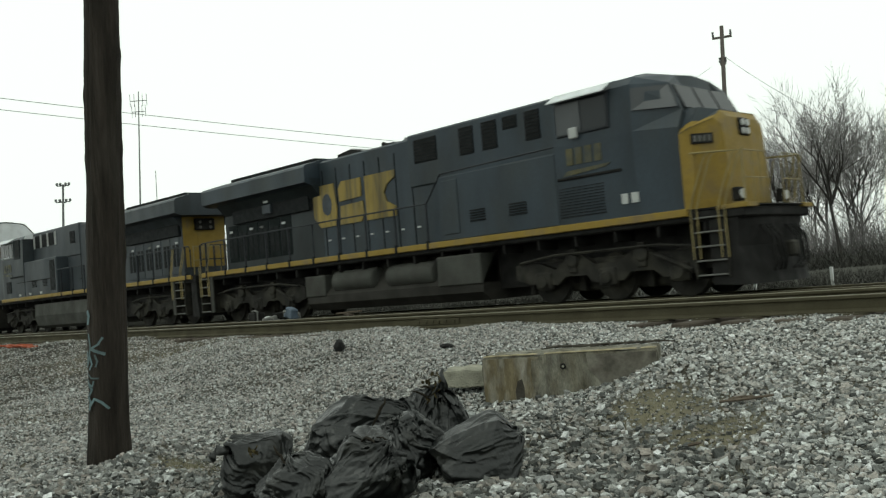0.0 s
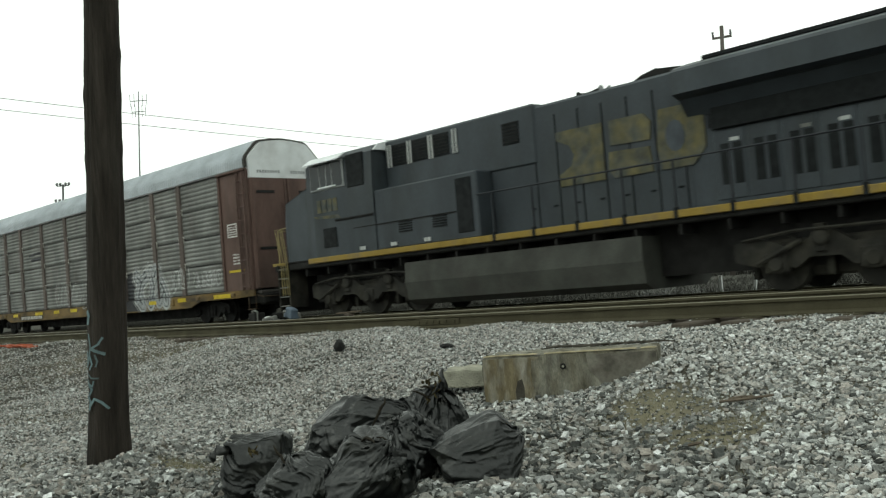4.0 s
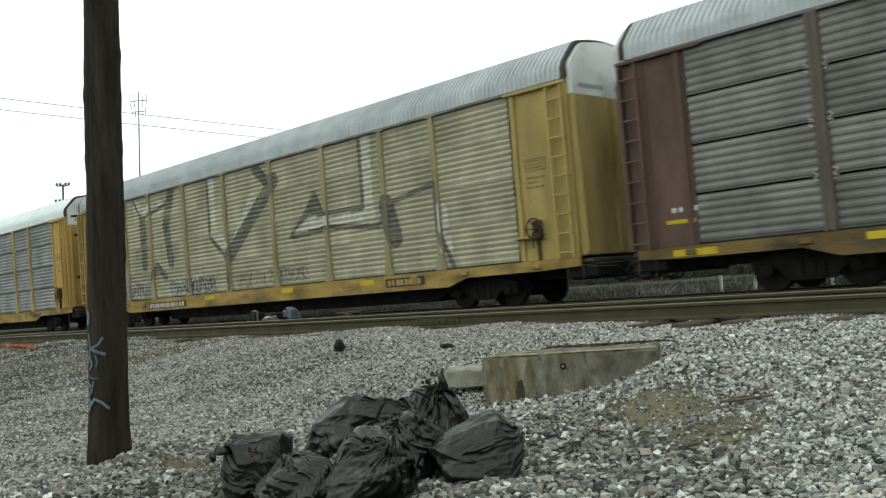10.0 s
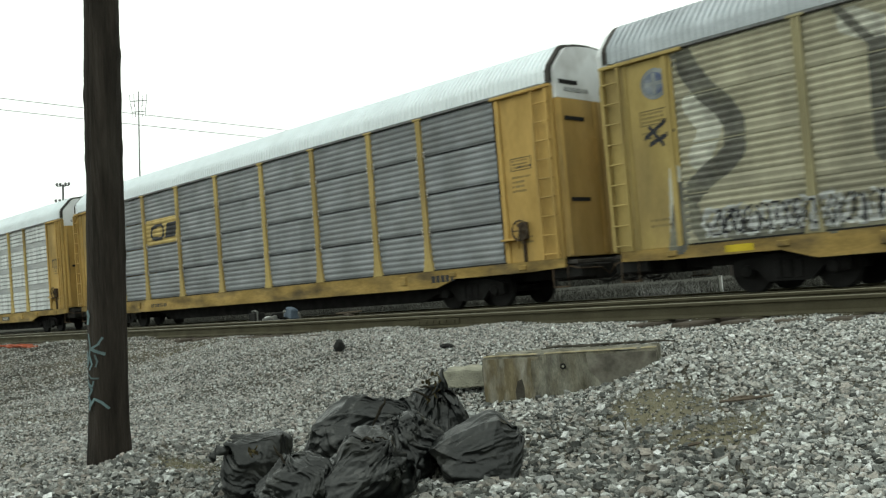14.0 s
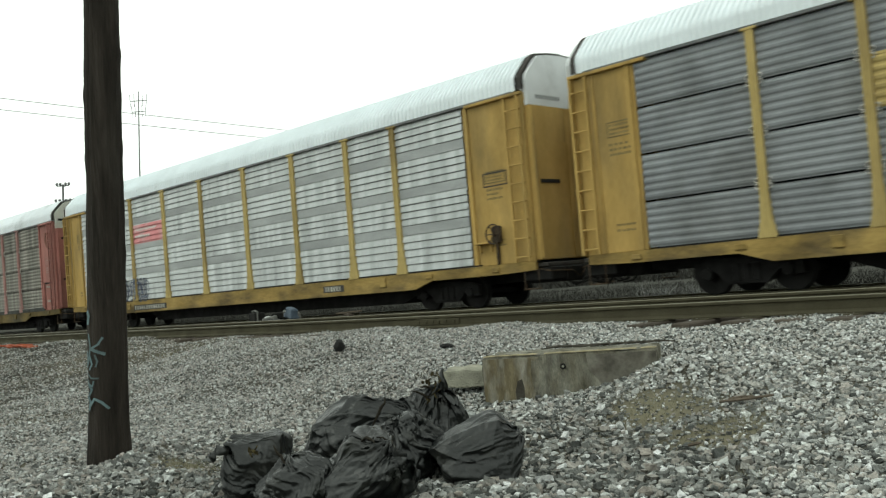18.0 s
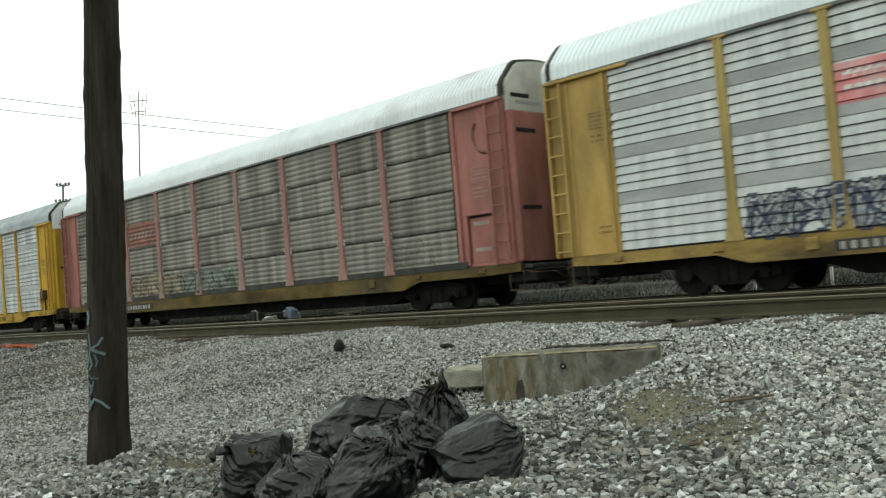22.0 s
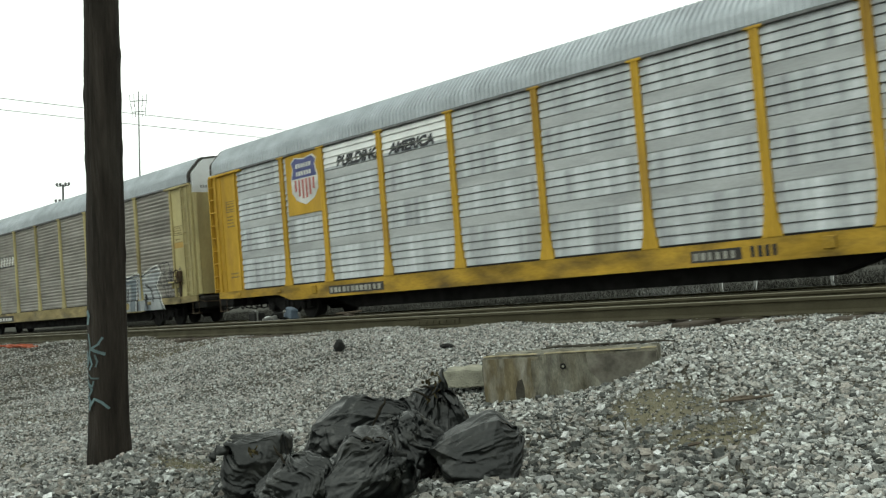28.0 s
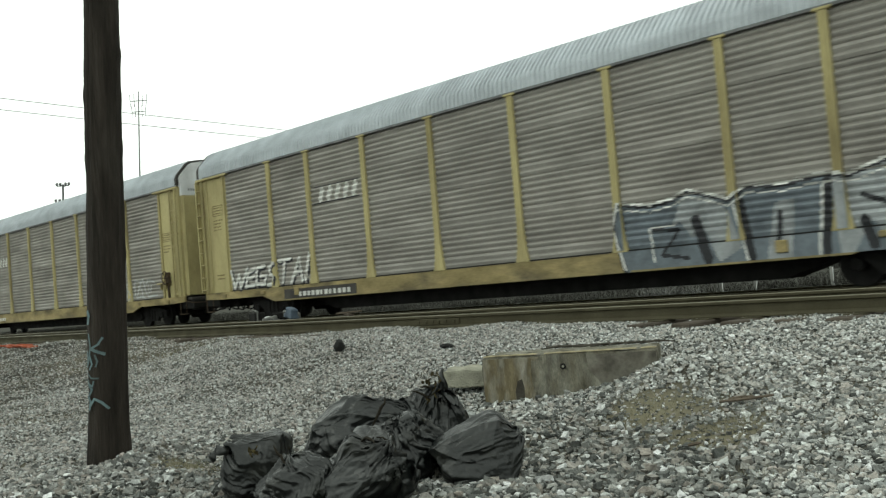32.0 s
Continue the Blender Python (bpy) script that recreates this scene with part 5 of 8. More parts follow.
M["oxide"] = flat_paint("rust_red_plate", (0.29, 0.135, 0.10), 0.6, 0.5, (0.22, 0.13, 0.105))
rnd = random.Random(5)


def bars(car, x0, x1, z, h, mat, n, y=-1.504, name="stencil", label="row of stencilled characters"):
    s = Shape()
    w = (x1 - x0) / n
    for k in range(n):
        s.box(x0 + k * w, x0 + (k + rnd.uniform(0.45, 0.75)) * w, y - 0.002, y + 0.012, z, z + h)
    ob = part(name, s, mat, car, label)
    ob["kind"] = "stuff"
    return ob


def loops(x0, z0, w, h, n, thick, rg):
    """n scrawled letter-like outlines side by side: a bent outline and a bar or two inside it."""
    out = []
    for k in range(n):
        cx, ww = x0 + (k + 0.5) * w / n, w / n * rg.uniform(0.46, 0.62)
        tilt = rg.uniform(-0.25, 0.35) * h * 0.5
        ring = []
        m = rg.choice((5, 6, 7, 9))
        a0, span = rg.uniform(0, 6.3), rg.uniform(3.6, 6.2)
        for i in range(m):
            a = a0 + span * i / (m - 1)
            q = rg.uniform(0.72, 1.12)
            zz = z0 + h / 2 + h / 2 * max(-1, min(1, 1.25 * math.sin(a))) * q
            ring.append((cx + ww * max(-1, min(1, 1.25 * math.cos(a))) * q + tilt * (zz - z0) / h, zz))
        out.append(("line", ring, thick * rg.uniform(0.8, 1.3)))
        for _ in range(rg.choice((1, 2))):
            xa, xb = cx + rg.uniform(-0.8, 0.8) * ww, cx + rg.uniform(-0.8, 0.8) * ww
            out.append(("line", [(xa, z0 + rg.uniform(0.05, 0.45) * h), ((xa + xb) / 2 + rg.uniform(-0.3, 0.3) * ww, z0 + 0.5 * h), (xb + tilt, z0 + rg.uniform(0.55, 0.98) * h)], thick * rg.uniform(0.7, 1.4)))
    return out


def bubble(strokes, *bands):
    """Contours round a letter made of thick strokes; each band is (from, to) in metres from the middle of the strokes."""
    pts = [p for line in strokes for p in line]
    return [("ring", pts, 2 * b, strokes, a, b) for a, b in bands]


# first car: outlined letters low on the side, yellow reflector marks, stencils
c1 = cars[0]
TANGLE = [[[(1.75, 0.95), (1.95, 1.6), (1.65, 1.95)], [(1.95, 1.6), (2.45, 1.85), (2.35, 1.2), (2.05, 0.95)]],
          [[(2.8, 1.9), (3.05, 1.35), (2.85, 0.85)], [(3.05, 1.35), (3.5, 1.5), (3.6, 2.0)], [(3.5, 1.5), (3.55, 0.95)]],
          [[(5.9, 2.0), (5.35, 1.75), (5.05, 1.2), (5.45, 0.9)], [(5.35, 1.75), (5.0, 2.0)]],
          [[(6.2, 2.1), (6.4, 1.55), (6.15, 0.95)], [(6.4, 1.55), (6.75, 2.1)]],
          [[(6.85, 1.0), (7.2, 1.35), (6.95, 1.65)], [(7.2, 1.35), (7.4, 0.95)]]]
spray(c1, "ribbed", M["g_black"], [("fill", [(4.0, 0.66), (4.05, 2.1), (4.6, 2.2), (5.2, 1.2), (5.3, 0.66)])], "black graffiti shading", post_w=0.24)
spray(c1, "ribbed", M["g_silver"], [q for l in TANGLE for q in bubble(l, (0.0, 0.34))], "silver fill of graffiti shapes", post_w=0.24, lift=0.007)
spray(c1, "ribbed", M["g_black"], [q for l in TANGLE for q in bubble(l, (0.0, 0.03), (0.20, 0.225))], "thin black graffiti outlines", post_w=0.24, lift=0.0085)
spray(c1, "ribbed", M["g_white"], [q for l in TANGLE for q in bubble(l, (0.10, 0.135), (0.26, 0.34))] + bubble(TANGLE[2] + TANGLE[3] + TANGLE[4], (0.40, 0.425)) + bubble(TANGLE[0] + TANGLE[1], (0.40, 0.425)), "white graffiti outlines", post_w=0.24, lift=0.010)
THIN = [[[(-3.05, 1.95), (-3.2, 1.6), (-2.95, 1.3), (-2.8, 1.6), (-3.0, 1.85)]], [[(-2.35, 2.0), (-2.45, 1.35)], [(-1.75, 1.9), (-2.3, 1.6), (-1.7, 1.3)]],
        [[(-1.05, 1.9), (-1.3, 1.5), (-0.9, 1.25), (-0.6, 1.6), (-0.95, 1.9)]], [[(-0.1, 1.85), (0.35, 1.75), (-0.1, 1.5), (0.35, 1.25), (-0.1, 1.15)]]]
spray(c1, "ribbed", M["g_white"], [q for l in THIN for q in bubble(l, (0.085, 0.11), (0.19, 0.22))], "thin white graffiti outlines", post_w=0.24)
spray(c1, "ribbed", M["g_white"], loops(7.7, 1.35, 1.4, 0.7, 6, 0.045, random.Random(4)) + loops(9.4, 1.3, 2.0, 0.55, 6, 0.045, random.Random(6)) + [("line", [(7.9, 1.2), (8.4, 1.45), (9.0, 1.3)], 0.04)], "thin white graffiti scrawl", post_w=0.24)
spray(c1, "ribbed", M["g_black"], [("line", [(-6.3, 3.72), (-4.8, 3.78)], 0.12), ("line", [(-6.0, 3.5), (-4.6, 3.52)], 0.14)], "dark painted-over lettering", name="worn_lettering", post_w=0.24)
for a, b in ((10.9, 12.0), (8.3, 8.9), (-1.6, -0.9), (-3.5, -2.9), (-8.7, -8.0), (-5.8, -4.9), (-12.6, -11.6), (3.2, 3.8), (6.0, 6.6)):
    part("reflector_mark", Shape().box(a, b, -1.512, -1.498, 0.84, 0.98), M["mark"], c1, "bright yellow reflector mark")
s = Shape()
for a, b, z0, z1 in ((12.0, 12.6, 3.30, 3.34), (12.0, 12.6, 2.88, 2.92), (12.0, 12.04, 2.9, 3.32), (12.56, 12.6, 2.9, 3.32)):
    s.box(a, b, -1.446, -1.435, z0, z1)
part("stencil_box", s, M["white_mark"], c1, "white stencilled frame")
part("reflector_mark", Shape().box(-12.75, -12.05, -1.447, -1.436, 1.52, 1.60), M["mark"], c1, "thin yellow reflector strip")
for k in range(4):
    bars(c1, 12.05, 12.55, 2.96 + k * 0.08, 0.045, M["white_mark"], 6, -1.442)
    bars(c1, 12.25, 12.85, 1.95 + k * 0.10, 0.05, M["white_mark"], 7, -1.442)
part("reflector_mark", Shape().box(11.95, 12.9, -1.446, -1.435, 1.68, 1.76), M["mark"], c1)
part("number_plate", Shape().box(-7.7, -4.85, -1.508, -1.498, 0.65, 0.85), M["grime"], c1, "dark panel behind the stencil")
bars(c1, -7.6, -4.9, 0.68, 0.14, M["clip"], 13, -1.512)
bars(c1, -12.6, -11.9, 1.75, 0.10, M["white_mark"], 4, -1.442)

# second car: tall grey strokes
c2 = cars[1]
spray(c2, "fine", M["g_pale"], [("line", [(-8.2, 4.75), (-7.6, 4.4), (-6.1, 4.5)], 0.5), ("line", [(-2.45, 4.9), (-2.45, 3.1), (-1.6, 2.5)], 0.5), ("line", [(2.7, 2.75), (4.4, 2.95), (6.2, 2.85)], 0.42), ("line", [(6.15, 3.2), (6.2, 5.0)], 0.4),
                                ("line", [(-11.45, 3.9), (-11.1, 3.35), (-11.4, 2.8)], 0.5), ("line", [(-12.0, 2.6), (-12.1, 1.3)], 0.28), ("line", [(0.2, 4.0), (-0.9, 2.8)], 0.5), ("line", [(9.1, 2.6), (9.2, 1.6)], 0.4)], "pale graffiti fill")
spray(c2, "fine", M["g_shadow"], [("line", [(-11.67, 5.05), (-11.45, 4.55), (-11.15, 4.1), (-10.8, 3.75), (-10.58, 3.35), (-10.62, 2.85), (-10.9, 2.6), (-11.25, 2.42), (-11.6, 2.15), (-11.9, 1.8), (-12.05, 1.1)], 0.46), ("line", [(-8.4, 5.0), (-7.8, 4.2), (-5.6, 4.6)], 0.16), ("line", [(-7.7, 4.1), (-7.75, 2.4)], 0.5), ("line", [(-5.3, 5.0), (-5.85, 3.8), (-5.6, 2.4)], 0.5),
                                  ("line", [(-2.65, 5.0), (-2.65, 3.0), (-1.6, 2.2), (-1.5, 1.15)], 0.18), ("line", [(-1.55, 2.2), (1.5, 4.45)], 0.52), ("line", [(0.45, 5.0), (1.0, 4.55)], 0.4),
                                  ("fill", [(2.0, 2.45), (3.35, 3.55), (3.55, 3.85), (3.72, 3.8), (4.05, 3.12), (3.3, 3.15)]), ("line", [(3.7, 3.1), (5.9, 3.07), (5.9, 5.05)], 0.15), ("line", [(2.3, 2.55), (4.3, 2.67), (6.5, 2.46), (7.2, 3.07), (8.9, 3.34)], 0.15),
                                  ("line", [(6.9, 3.0), (7.2, 2.1)], 0.6), ("line", [(8.9, 3.34), (8.9, 2.1), (9.4, 1.12)], 0.16), ("line", [(-7.2, 1.85), (-6.7, 2.3), (-6.1, 1.85)], 0.3), ("line", [(-11.9, 2.2), (-11.5, 1.3), (-8.8, 1.2)], 0.35)], "tall grey graffiti strokes", lift=0.007)
spray(c2, "fine", M["g_white"], loops(-11.4, 1.15, 3.8, 0.6, 10, 0.06, rnd) + loops(-11.4, 1.2, 3.8, 0.5, 12, 0.045, rnd), "small white graffiti", lift=0.010)
spray(c2, "fine", M["g_white"], loops(-5.8, 1.12, 3.4, 0.65, 8, 0.06, rnd) + loops(-5.8, 1.15, 3.4, 0.5, 9, 0.045, rnd), "small white graffiti", lift=0.010)
spray(c2, "fine", M["g_shadow"], loops(1.5, 1.2, 1.6, 0.45, 5, 0.04, rnd), "thin dark scribble")
scr = random.Random(77)
spray(c2, "fine", M["g_shadow"], loops(-1.0, 1.15, 2.2, 0.5, 6, 0.035, scr), "thin dark scribble")
spray(c2, "fine", M["g_black"], loops(-11.3, 1.2, 3.6, 0.5, 14, 0.03, scr) + loops(-5.7, 1.15, 3.2, 0.5, 12, 0.03, scr), "thin black scribble over white graffiti", lift=0.013)
s = Shape().disc(-12.3, 4.5, -1.452, -1.438, [(0, 0.33), (1, 0.33)], 28)
disc = part("round_emblem", s, M["emblem_grey"], c2, "round blue and silver emblem")
part("emblem_ring", Shape().disc(-12.3, 4.5, -1.458, -1.440, [(0, 0.24), (1, 0.24)], 28), M["emblem_blue"], disc)
part("emblem_bar", Shape().box(-12.52, -12.08, -1.464, -1.44, 4.46, 4.54).box(-12.34, -12.26, -1.464, -1.44, 4.28, 4.72), M["emblem_grey"], disc)
spray(c2, "fine", M["g_black"], [("line", [(-12.6, 3.4), (-12.1, 3.7)], 0.09), ("line", [(-12.5, 3.25), (-11.95, 3.45)], 0.09), ("line", [(-12.5, 3.6), (-12.2, 3.2)], 0.07)], "black scrawl on the end plate", lift=0.01)
part("number_plate", Shape().box(-7.5, -4.6, -1.508, -1.498, 0.69, 0.91), M["grime"], c2, "dark panel behind the stencil")
bars(c2, -7.4, -4.7, 0.72, 0.15, M["clip"], 13, -1.512)
for a in (-11.0, -3.2, 1.6, 5.6):
    part("reflector_mark", Shape().box(a, a + 0.6, -1.512, -1.498, 0.84, 0.98), M["mark"], c2, "bright yellow reflector mark")
part("number_plate", Shape().box(6.7, 8.3, -1.508, -1.498, 0.72, 0.96), M["grime"], c2, "dark panel behind the stencil")
bars(c2, 6.8, 8.2, 0.76, 0.15, M["ochre"], 8, -1.512)

# third car: plate with two dark shapes
c3 = cars[2]
POSTBAY = (-6.87, -4.35)


def bay_plate(car, kind, mat, z0, z1, bay, label):
    return spray(car, kind, mat, [("fill", [(bay[0], z0), (bay[1], z0), (bay[1], z1), (bay[0], z1)])], label, "painted_plate", bay=True)


bay_plate(c3, "ribbed", M["ochre_pale"], 3.12, 4.10, POSTBAY, "ochre painted plate across one bay")
spray(c3, "ribbed", M["g_black"], [("line", [(-5.75, 3.84), (-6.35, 3.82), (-6.55, 3.72), (-6.60, 3.50), (-6.45, 3.36), (-5.75, 3.34), (-5.62, 3.46), (-5.62, 3.72), (-5.75, 3.84)], 0.13)], "dark rounded emblem loop", "emblem_stroke", lift=0.009)
spray(c3, "ribbed", M["g_black"], [("fill", [(-5.52, 3.30), (-5.30, 3.88), (-4.50, 3.88), (-4.72, 3.30)])], "dark slanted emblem block", "emblem_stroke", lift=0.009)
bars(c3, -6.9, -5.6, 0.74, 0.14, M["g_black"], 9)
bars(c3, 9.0, 9.9, 0.74, 0.18, M["g_black"], 5)
bars(c3, 12.2, 12.7, 3.3, 0.05, M["g_black"], 5, -1.442)

# fourth car: faded red banner, dark scribble
c4 = cars[3]
bay_plate(c4, "slotted", M["pink"], 3.30, 4.02, POSTBAY, "faded red painted banner across one bay")
spray(c4, "slotted", M["white_mark"], [("line", [(-6.7 + 0.18 * k, 3.80), (-6.6 + 0.18 * k, 3.86)], 0.07) for k in range(10)] + [("line", [(-6.7 + 0.18 * k, 3.54), (-6.6 + 0.18 * k, 3.58)], 0.07) for k in range(7)], "small white lettering on the banner", "lettering", lift=0.009, bay=True)
SCRAWL = [[[(-9.0, 1.75), (-8.7, 1.2)], [(-8.95, 1.25), (-8.55, 1.7)]], [[(-8.25, 1.2), (-8.2, 1.75), (-7.85, 1.5), (-8.15, 1.4)]], [[(-7.5, 1.25), (-7.6, 1.7), (-7.2, 1.75)], [(-7.55, 1.5), (-7.25, 1.5)]],
          [[(-6.9, 1.2), (-6.85, 1.75)], [(-6.55, 1.75), (-6.85, 1.45), (-6.5, 1.2)]]]
spray(c4, "slotted", M["g_white"], [q for l in SCRAWL for q in bubble(l, (0.0, 0.20))], "white graffiti ground")
spray(c4, "slotted", M["g_navy"], [q for l in SCRAWL for q in bubble(l, (0.0, 0.035), (0.09, 0.12), (0.17, 0.205))], "dark blue scribbled graffiti", lift=0.007)
spray(c4, "slotted", M["g_navy"], loops(-9.2, 1.1, 2.9, 0.7, 7, 0.045, rnd), "thin dark blue scribble", lift=0.0085)
part("number_plate", Shape().box(-7.5, -4.8, -1.508, -1.498, 0.68, 0.89), M["grime"], c4, "dark panel behind the stencil")
bars(c4, -7.4, -4.9, 0.71, 0.14, M["stencil_worn"], 13, -1.512)
part("number_plate", Shape().box(5.1, 6.1, -1.508, -1.498, 0.72, 0.92), M["grime"], c4, "dark panel behind the stencil")
bars(c4, 5.2, 6.0, 0.75, 0.14, M["stencil_worn"], 6, -1.512)
s = Shape()
for a, b, z0, z1 in ((11.95, 12.75, 3.30, 3.33), (11.95, 12.75, 2.98, 3.01), (11.95, 11.98, 3.0, 3.32), (12.72, 12.75, 3.0, 3.32)):
    s.box(a, b, -1.446, -1.435, z0, z1)
part("stencil_box", s, M["grime"], c4, "dark stencilled frame")

# fifth car: rust-red plate, pale green and tan graffiti along the foot
c5 = cars[4]
bay_plate(c5, "ribbed", M["oxide"], 3.16, 4.10, POSTBAY, "rust-red painted plate across one bay")
spray(c5, "ribbed", M["emblem_grey"], [("line", [(-6.6 + 0.32 * k, 3.5), (-6.45 + 0.32 * k, 3.72)], 0.08) for k in range(6)], "worn pale lettering", "lettering", post_w=0.2, lift=0.009, bay=True)
spray(c5, "ribbed", M["g_green"], [("fill", [(-12.0, 1.1), (-12.0, 1.8), (-9.6, 1.95), (-7.6, 1.8), (-7.6, 1.1)]), ("fill", [(-3.1, 1.1), (-2.9, 1.95), (0.5, 1.9), (0.7, 1.1)])], "pale green faded graffiti", post_w=0.2)
spray(c5, "ribbed", M["g_tan"], [("fill", [(-7.5, 1.1), (-7.2, 1.9), (-5.0, 2.1), (-3.4, 1.8), (-3.3, 1.1)])], "tan faded graffiti", post_w=0.2)
spray(c5, "ribbed", M["g_white"], loops(-11.9, 1.15, 4.2, 0.7, 6, 0.05, rnd), "chalky white graffiti outlines", post_w=0.2, lift=0.008)
spray(c5, "ribbed", M["g_black"], loops(-7.3, 1.15, 7.8, 0.75, 9, 0.045, rnd), "black graffiti outlines", post_w=0.2, lift=0.008)
recess = part("door_recess", Shape().box(11.86, 12.66, -1.446, -1.430, 1.14, 2.34, 0.004), M["salmon"], c5, "framed plate low on the car end")
part("recess_lip", Shape().box(11.74, 12.70, -1.53, -1.438, 2.33, 2.40, 0.012), M["salmon"], recess)
part("recess_lip", Shape().box(11.74, 11.82, -1.53, -1.438, 1.10, 2.33, 0.012), M["salmon"], recess)
# black strips on the plate imitate the shadow along the lip's top and left
part("recess_shadow_gap", Shape().box(11.86, 12.66, -1.449, -1.440, 2.27, 2.325).box(11.825, 11.855, -1.449, -1.440, 1.14, 2.325), M["hole"], recess, "dark strips painted as the lip's shadow")
arc = [(12.62 + 0.42 * math.cos(a), -1.443, 4.32 + 0.46 * math.sin(a)) for a in np.linspace(2.4, 5.0, 12)]
part("graffiti", Shape().tube(arc, 0.055, 4), M["oxide"], c5, "curved brown spray stroke")
for z, n in ((2.08, 5), (1.42, 7)):
    bars(c5, 12.0, 12.55, z, 0.10, M["stencil_worn"], n, -1.450)
part("number_plate", Shape().box(-8.4, -5.4, -1.508, -1.498, 0.68, 0.92), M["grime"], c5, "dark panel behind the stencil")
bars(c5, -8.2, -5.6, 0.72, 0.15, M["stencil_worn"], 12, -1.512)

spray(c5, "ribbed", M["g_shadow"], loops(8.7, 1.2, 2.0, 0.65, 6, 0.035, rnd), "thin grey scribble", post_w=0.2)

# sixth car: shield on a yellow bay, lettering on the bays beside it
c6 = cars[5]
plate = part("shield_plate", Shape().box(-8.98, -7.06, -1.478, -1.44, 3.20, EAVE - 0.06, 0.006), M["yellow"], c6, "flat yellow plate across one bay")
out = [(-8.58, 4.88), (-8.40, 5.02), (-8.02, 4.95), (-7.64, 5.02), (-7.46, 4.88), (-7.53, 4.70), (-7.44, 4.35), (-7.46, 3.95), (-7.64, 3.68), (-8.02, 3.52), (-8.40, 3.68), (-8.58, 3.95), (-8.60, 4.35), (-8.51, 4.70)]
out = [(-8.02 + (x + 8.02) * 1.2, z - 0.04) for x, z in out]
part("shield", Shape().prism(out, "y", -1.484, -1.475), M["white_mark"], plate, "striped shield emblem")
inn = [(-8.02 + (x + 8.02) * 0.92, 4.30 + (z - 4.30) * 0.94) for x, z in out]
part("shield_head", Shape().prism([p for p in inn if p[1] > 4.25], "y", -1.489, -1.48), M["navy"], plate, "navy head of the shield")
for k in range(6):
    x = -8.53 + k * 0.184
    part("shield_stripe", Shape().box(x, x + 0.10, -1.489, -1.48, (3.92, 3.76, 3.68, 3.68, 3.76, 3.92)[k], 4.27), M["red"], plate)
for z in (4.66, 4.42):
    s = Shape()
    for k in range(6):
        s.box(-8.42 + k * 0.135, -8.325 + k * 0.135, -1.494, -1.485, z - 0.03, z + 0.10)
    part("shield_line", s, M["white_mark"], plate, "row of pale characters")["kind"] = "stuff"
spray(c6, "slotted", M["white_bay"], [("fill", [(-6.87, 4.42), (-4.35, 4.42), (-4.35, 5.06), (-6.87, 5.06)])], "white painted panel", "painted_plate", bay=True)
spray(c6, "slotted", M["white_bay"], [("fill", [(-4.15, 4.42), (-1.54, 4.42), (-1.54, 5.06), (-4.15, 5.06)])], "white painted panel", "painted_plate", bay=True)


def lettering(car, words, x, z, height, width, mat, slant=0.0):
    """Painted words from the built-in font, laid over the slats and broken by the slots between them."""
    cu = bpy.data.curves.new("words", "FONT")
    cu.body, cu.size, cu.shear, cu.offset = words, height / 0.70, slant, 0.024
    tmp = bpy.data.objects.new("words", cu)
    me = bpy.data.meshes.new_from_object(tmp)
    bpy.data.objects.remove(tmp)
    xs = [v.co.x for v in me.vertices]
    k = width / (max(xs) - min(xs))
    rows = [r for r in depth_table("slotted") if z - 0.3 < r[0] < z + height + 0.3]
    full = bmesh.new()
    for (za, ya), (zb, yb) in zip(rows[:-1], rows[1:]):
        if zb - za < 0.003 or ya > 0.08:
            continue
        bm = bmesh.new()
        bm.from_mesh(me)
        for at, clear in ((za - z, "inner"), (zb - z, "outer")):
            bmesh.ops.bisect_plane(bm, geom=bm.verts[:] + bm.edges[:] + bm.faces[:], plane_co=(0, at, 0), plane_no=(0, 1, 0), clear_inner=clear == "inner", clear_outer=clear == "outer")
        for v in bm.verts:
            h = v.co.y + z
            v.co = ((v.co.x - min(xs)) * k + x, -1.5 + ya + (yb - ya) * (h - za) / (zb - za) - 0.009, h)
        bit = bpy.data.meshes.new("lettering")
        bm.to_mesh(bit)
        bm.free()
        full.from_mesh(bit)
    out_ = bpy.data.meshes.new("lettering")
    full.to_mesh(out_)
    full.free()
    out_.materials.append(mat)
    return part("lettering", out_, None, car, "dark italic painted words")


lettering(c6, "BUILDING", -6.40, 4.39, 0.29, 1.95, M["g_black"], 0.2)
lettering(c6, "AMERICA", -4.05, 4.39, 0.27, 1.85, M["g_black"], 0.2)
for a, b in ((-7.1, -4.7), (5.1, 6.1)):
    part("number_plate", Shape().box(a - 0.06, b + 0.06, -1.508, -1.498, 0.68, 0.92), M["grime"], c6, "dark panel behind the stencil")
    bars(c6, a, b, 0.72, 0.15, M["stencil_worn"], 12 if a < 0 else 6, -1.512)
bars(c6, 6.35, 6.95, 0.70, 0.22, M["g_black"], 4)

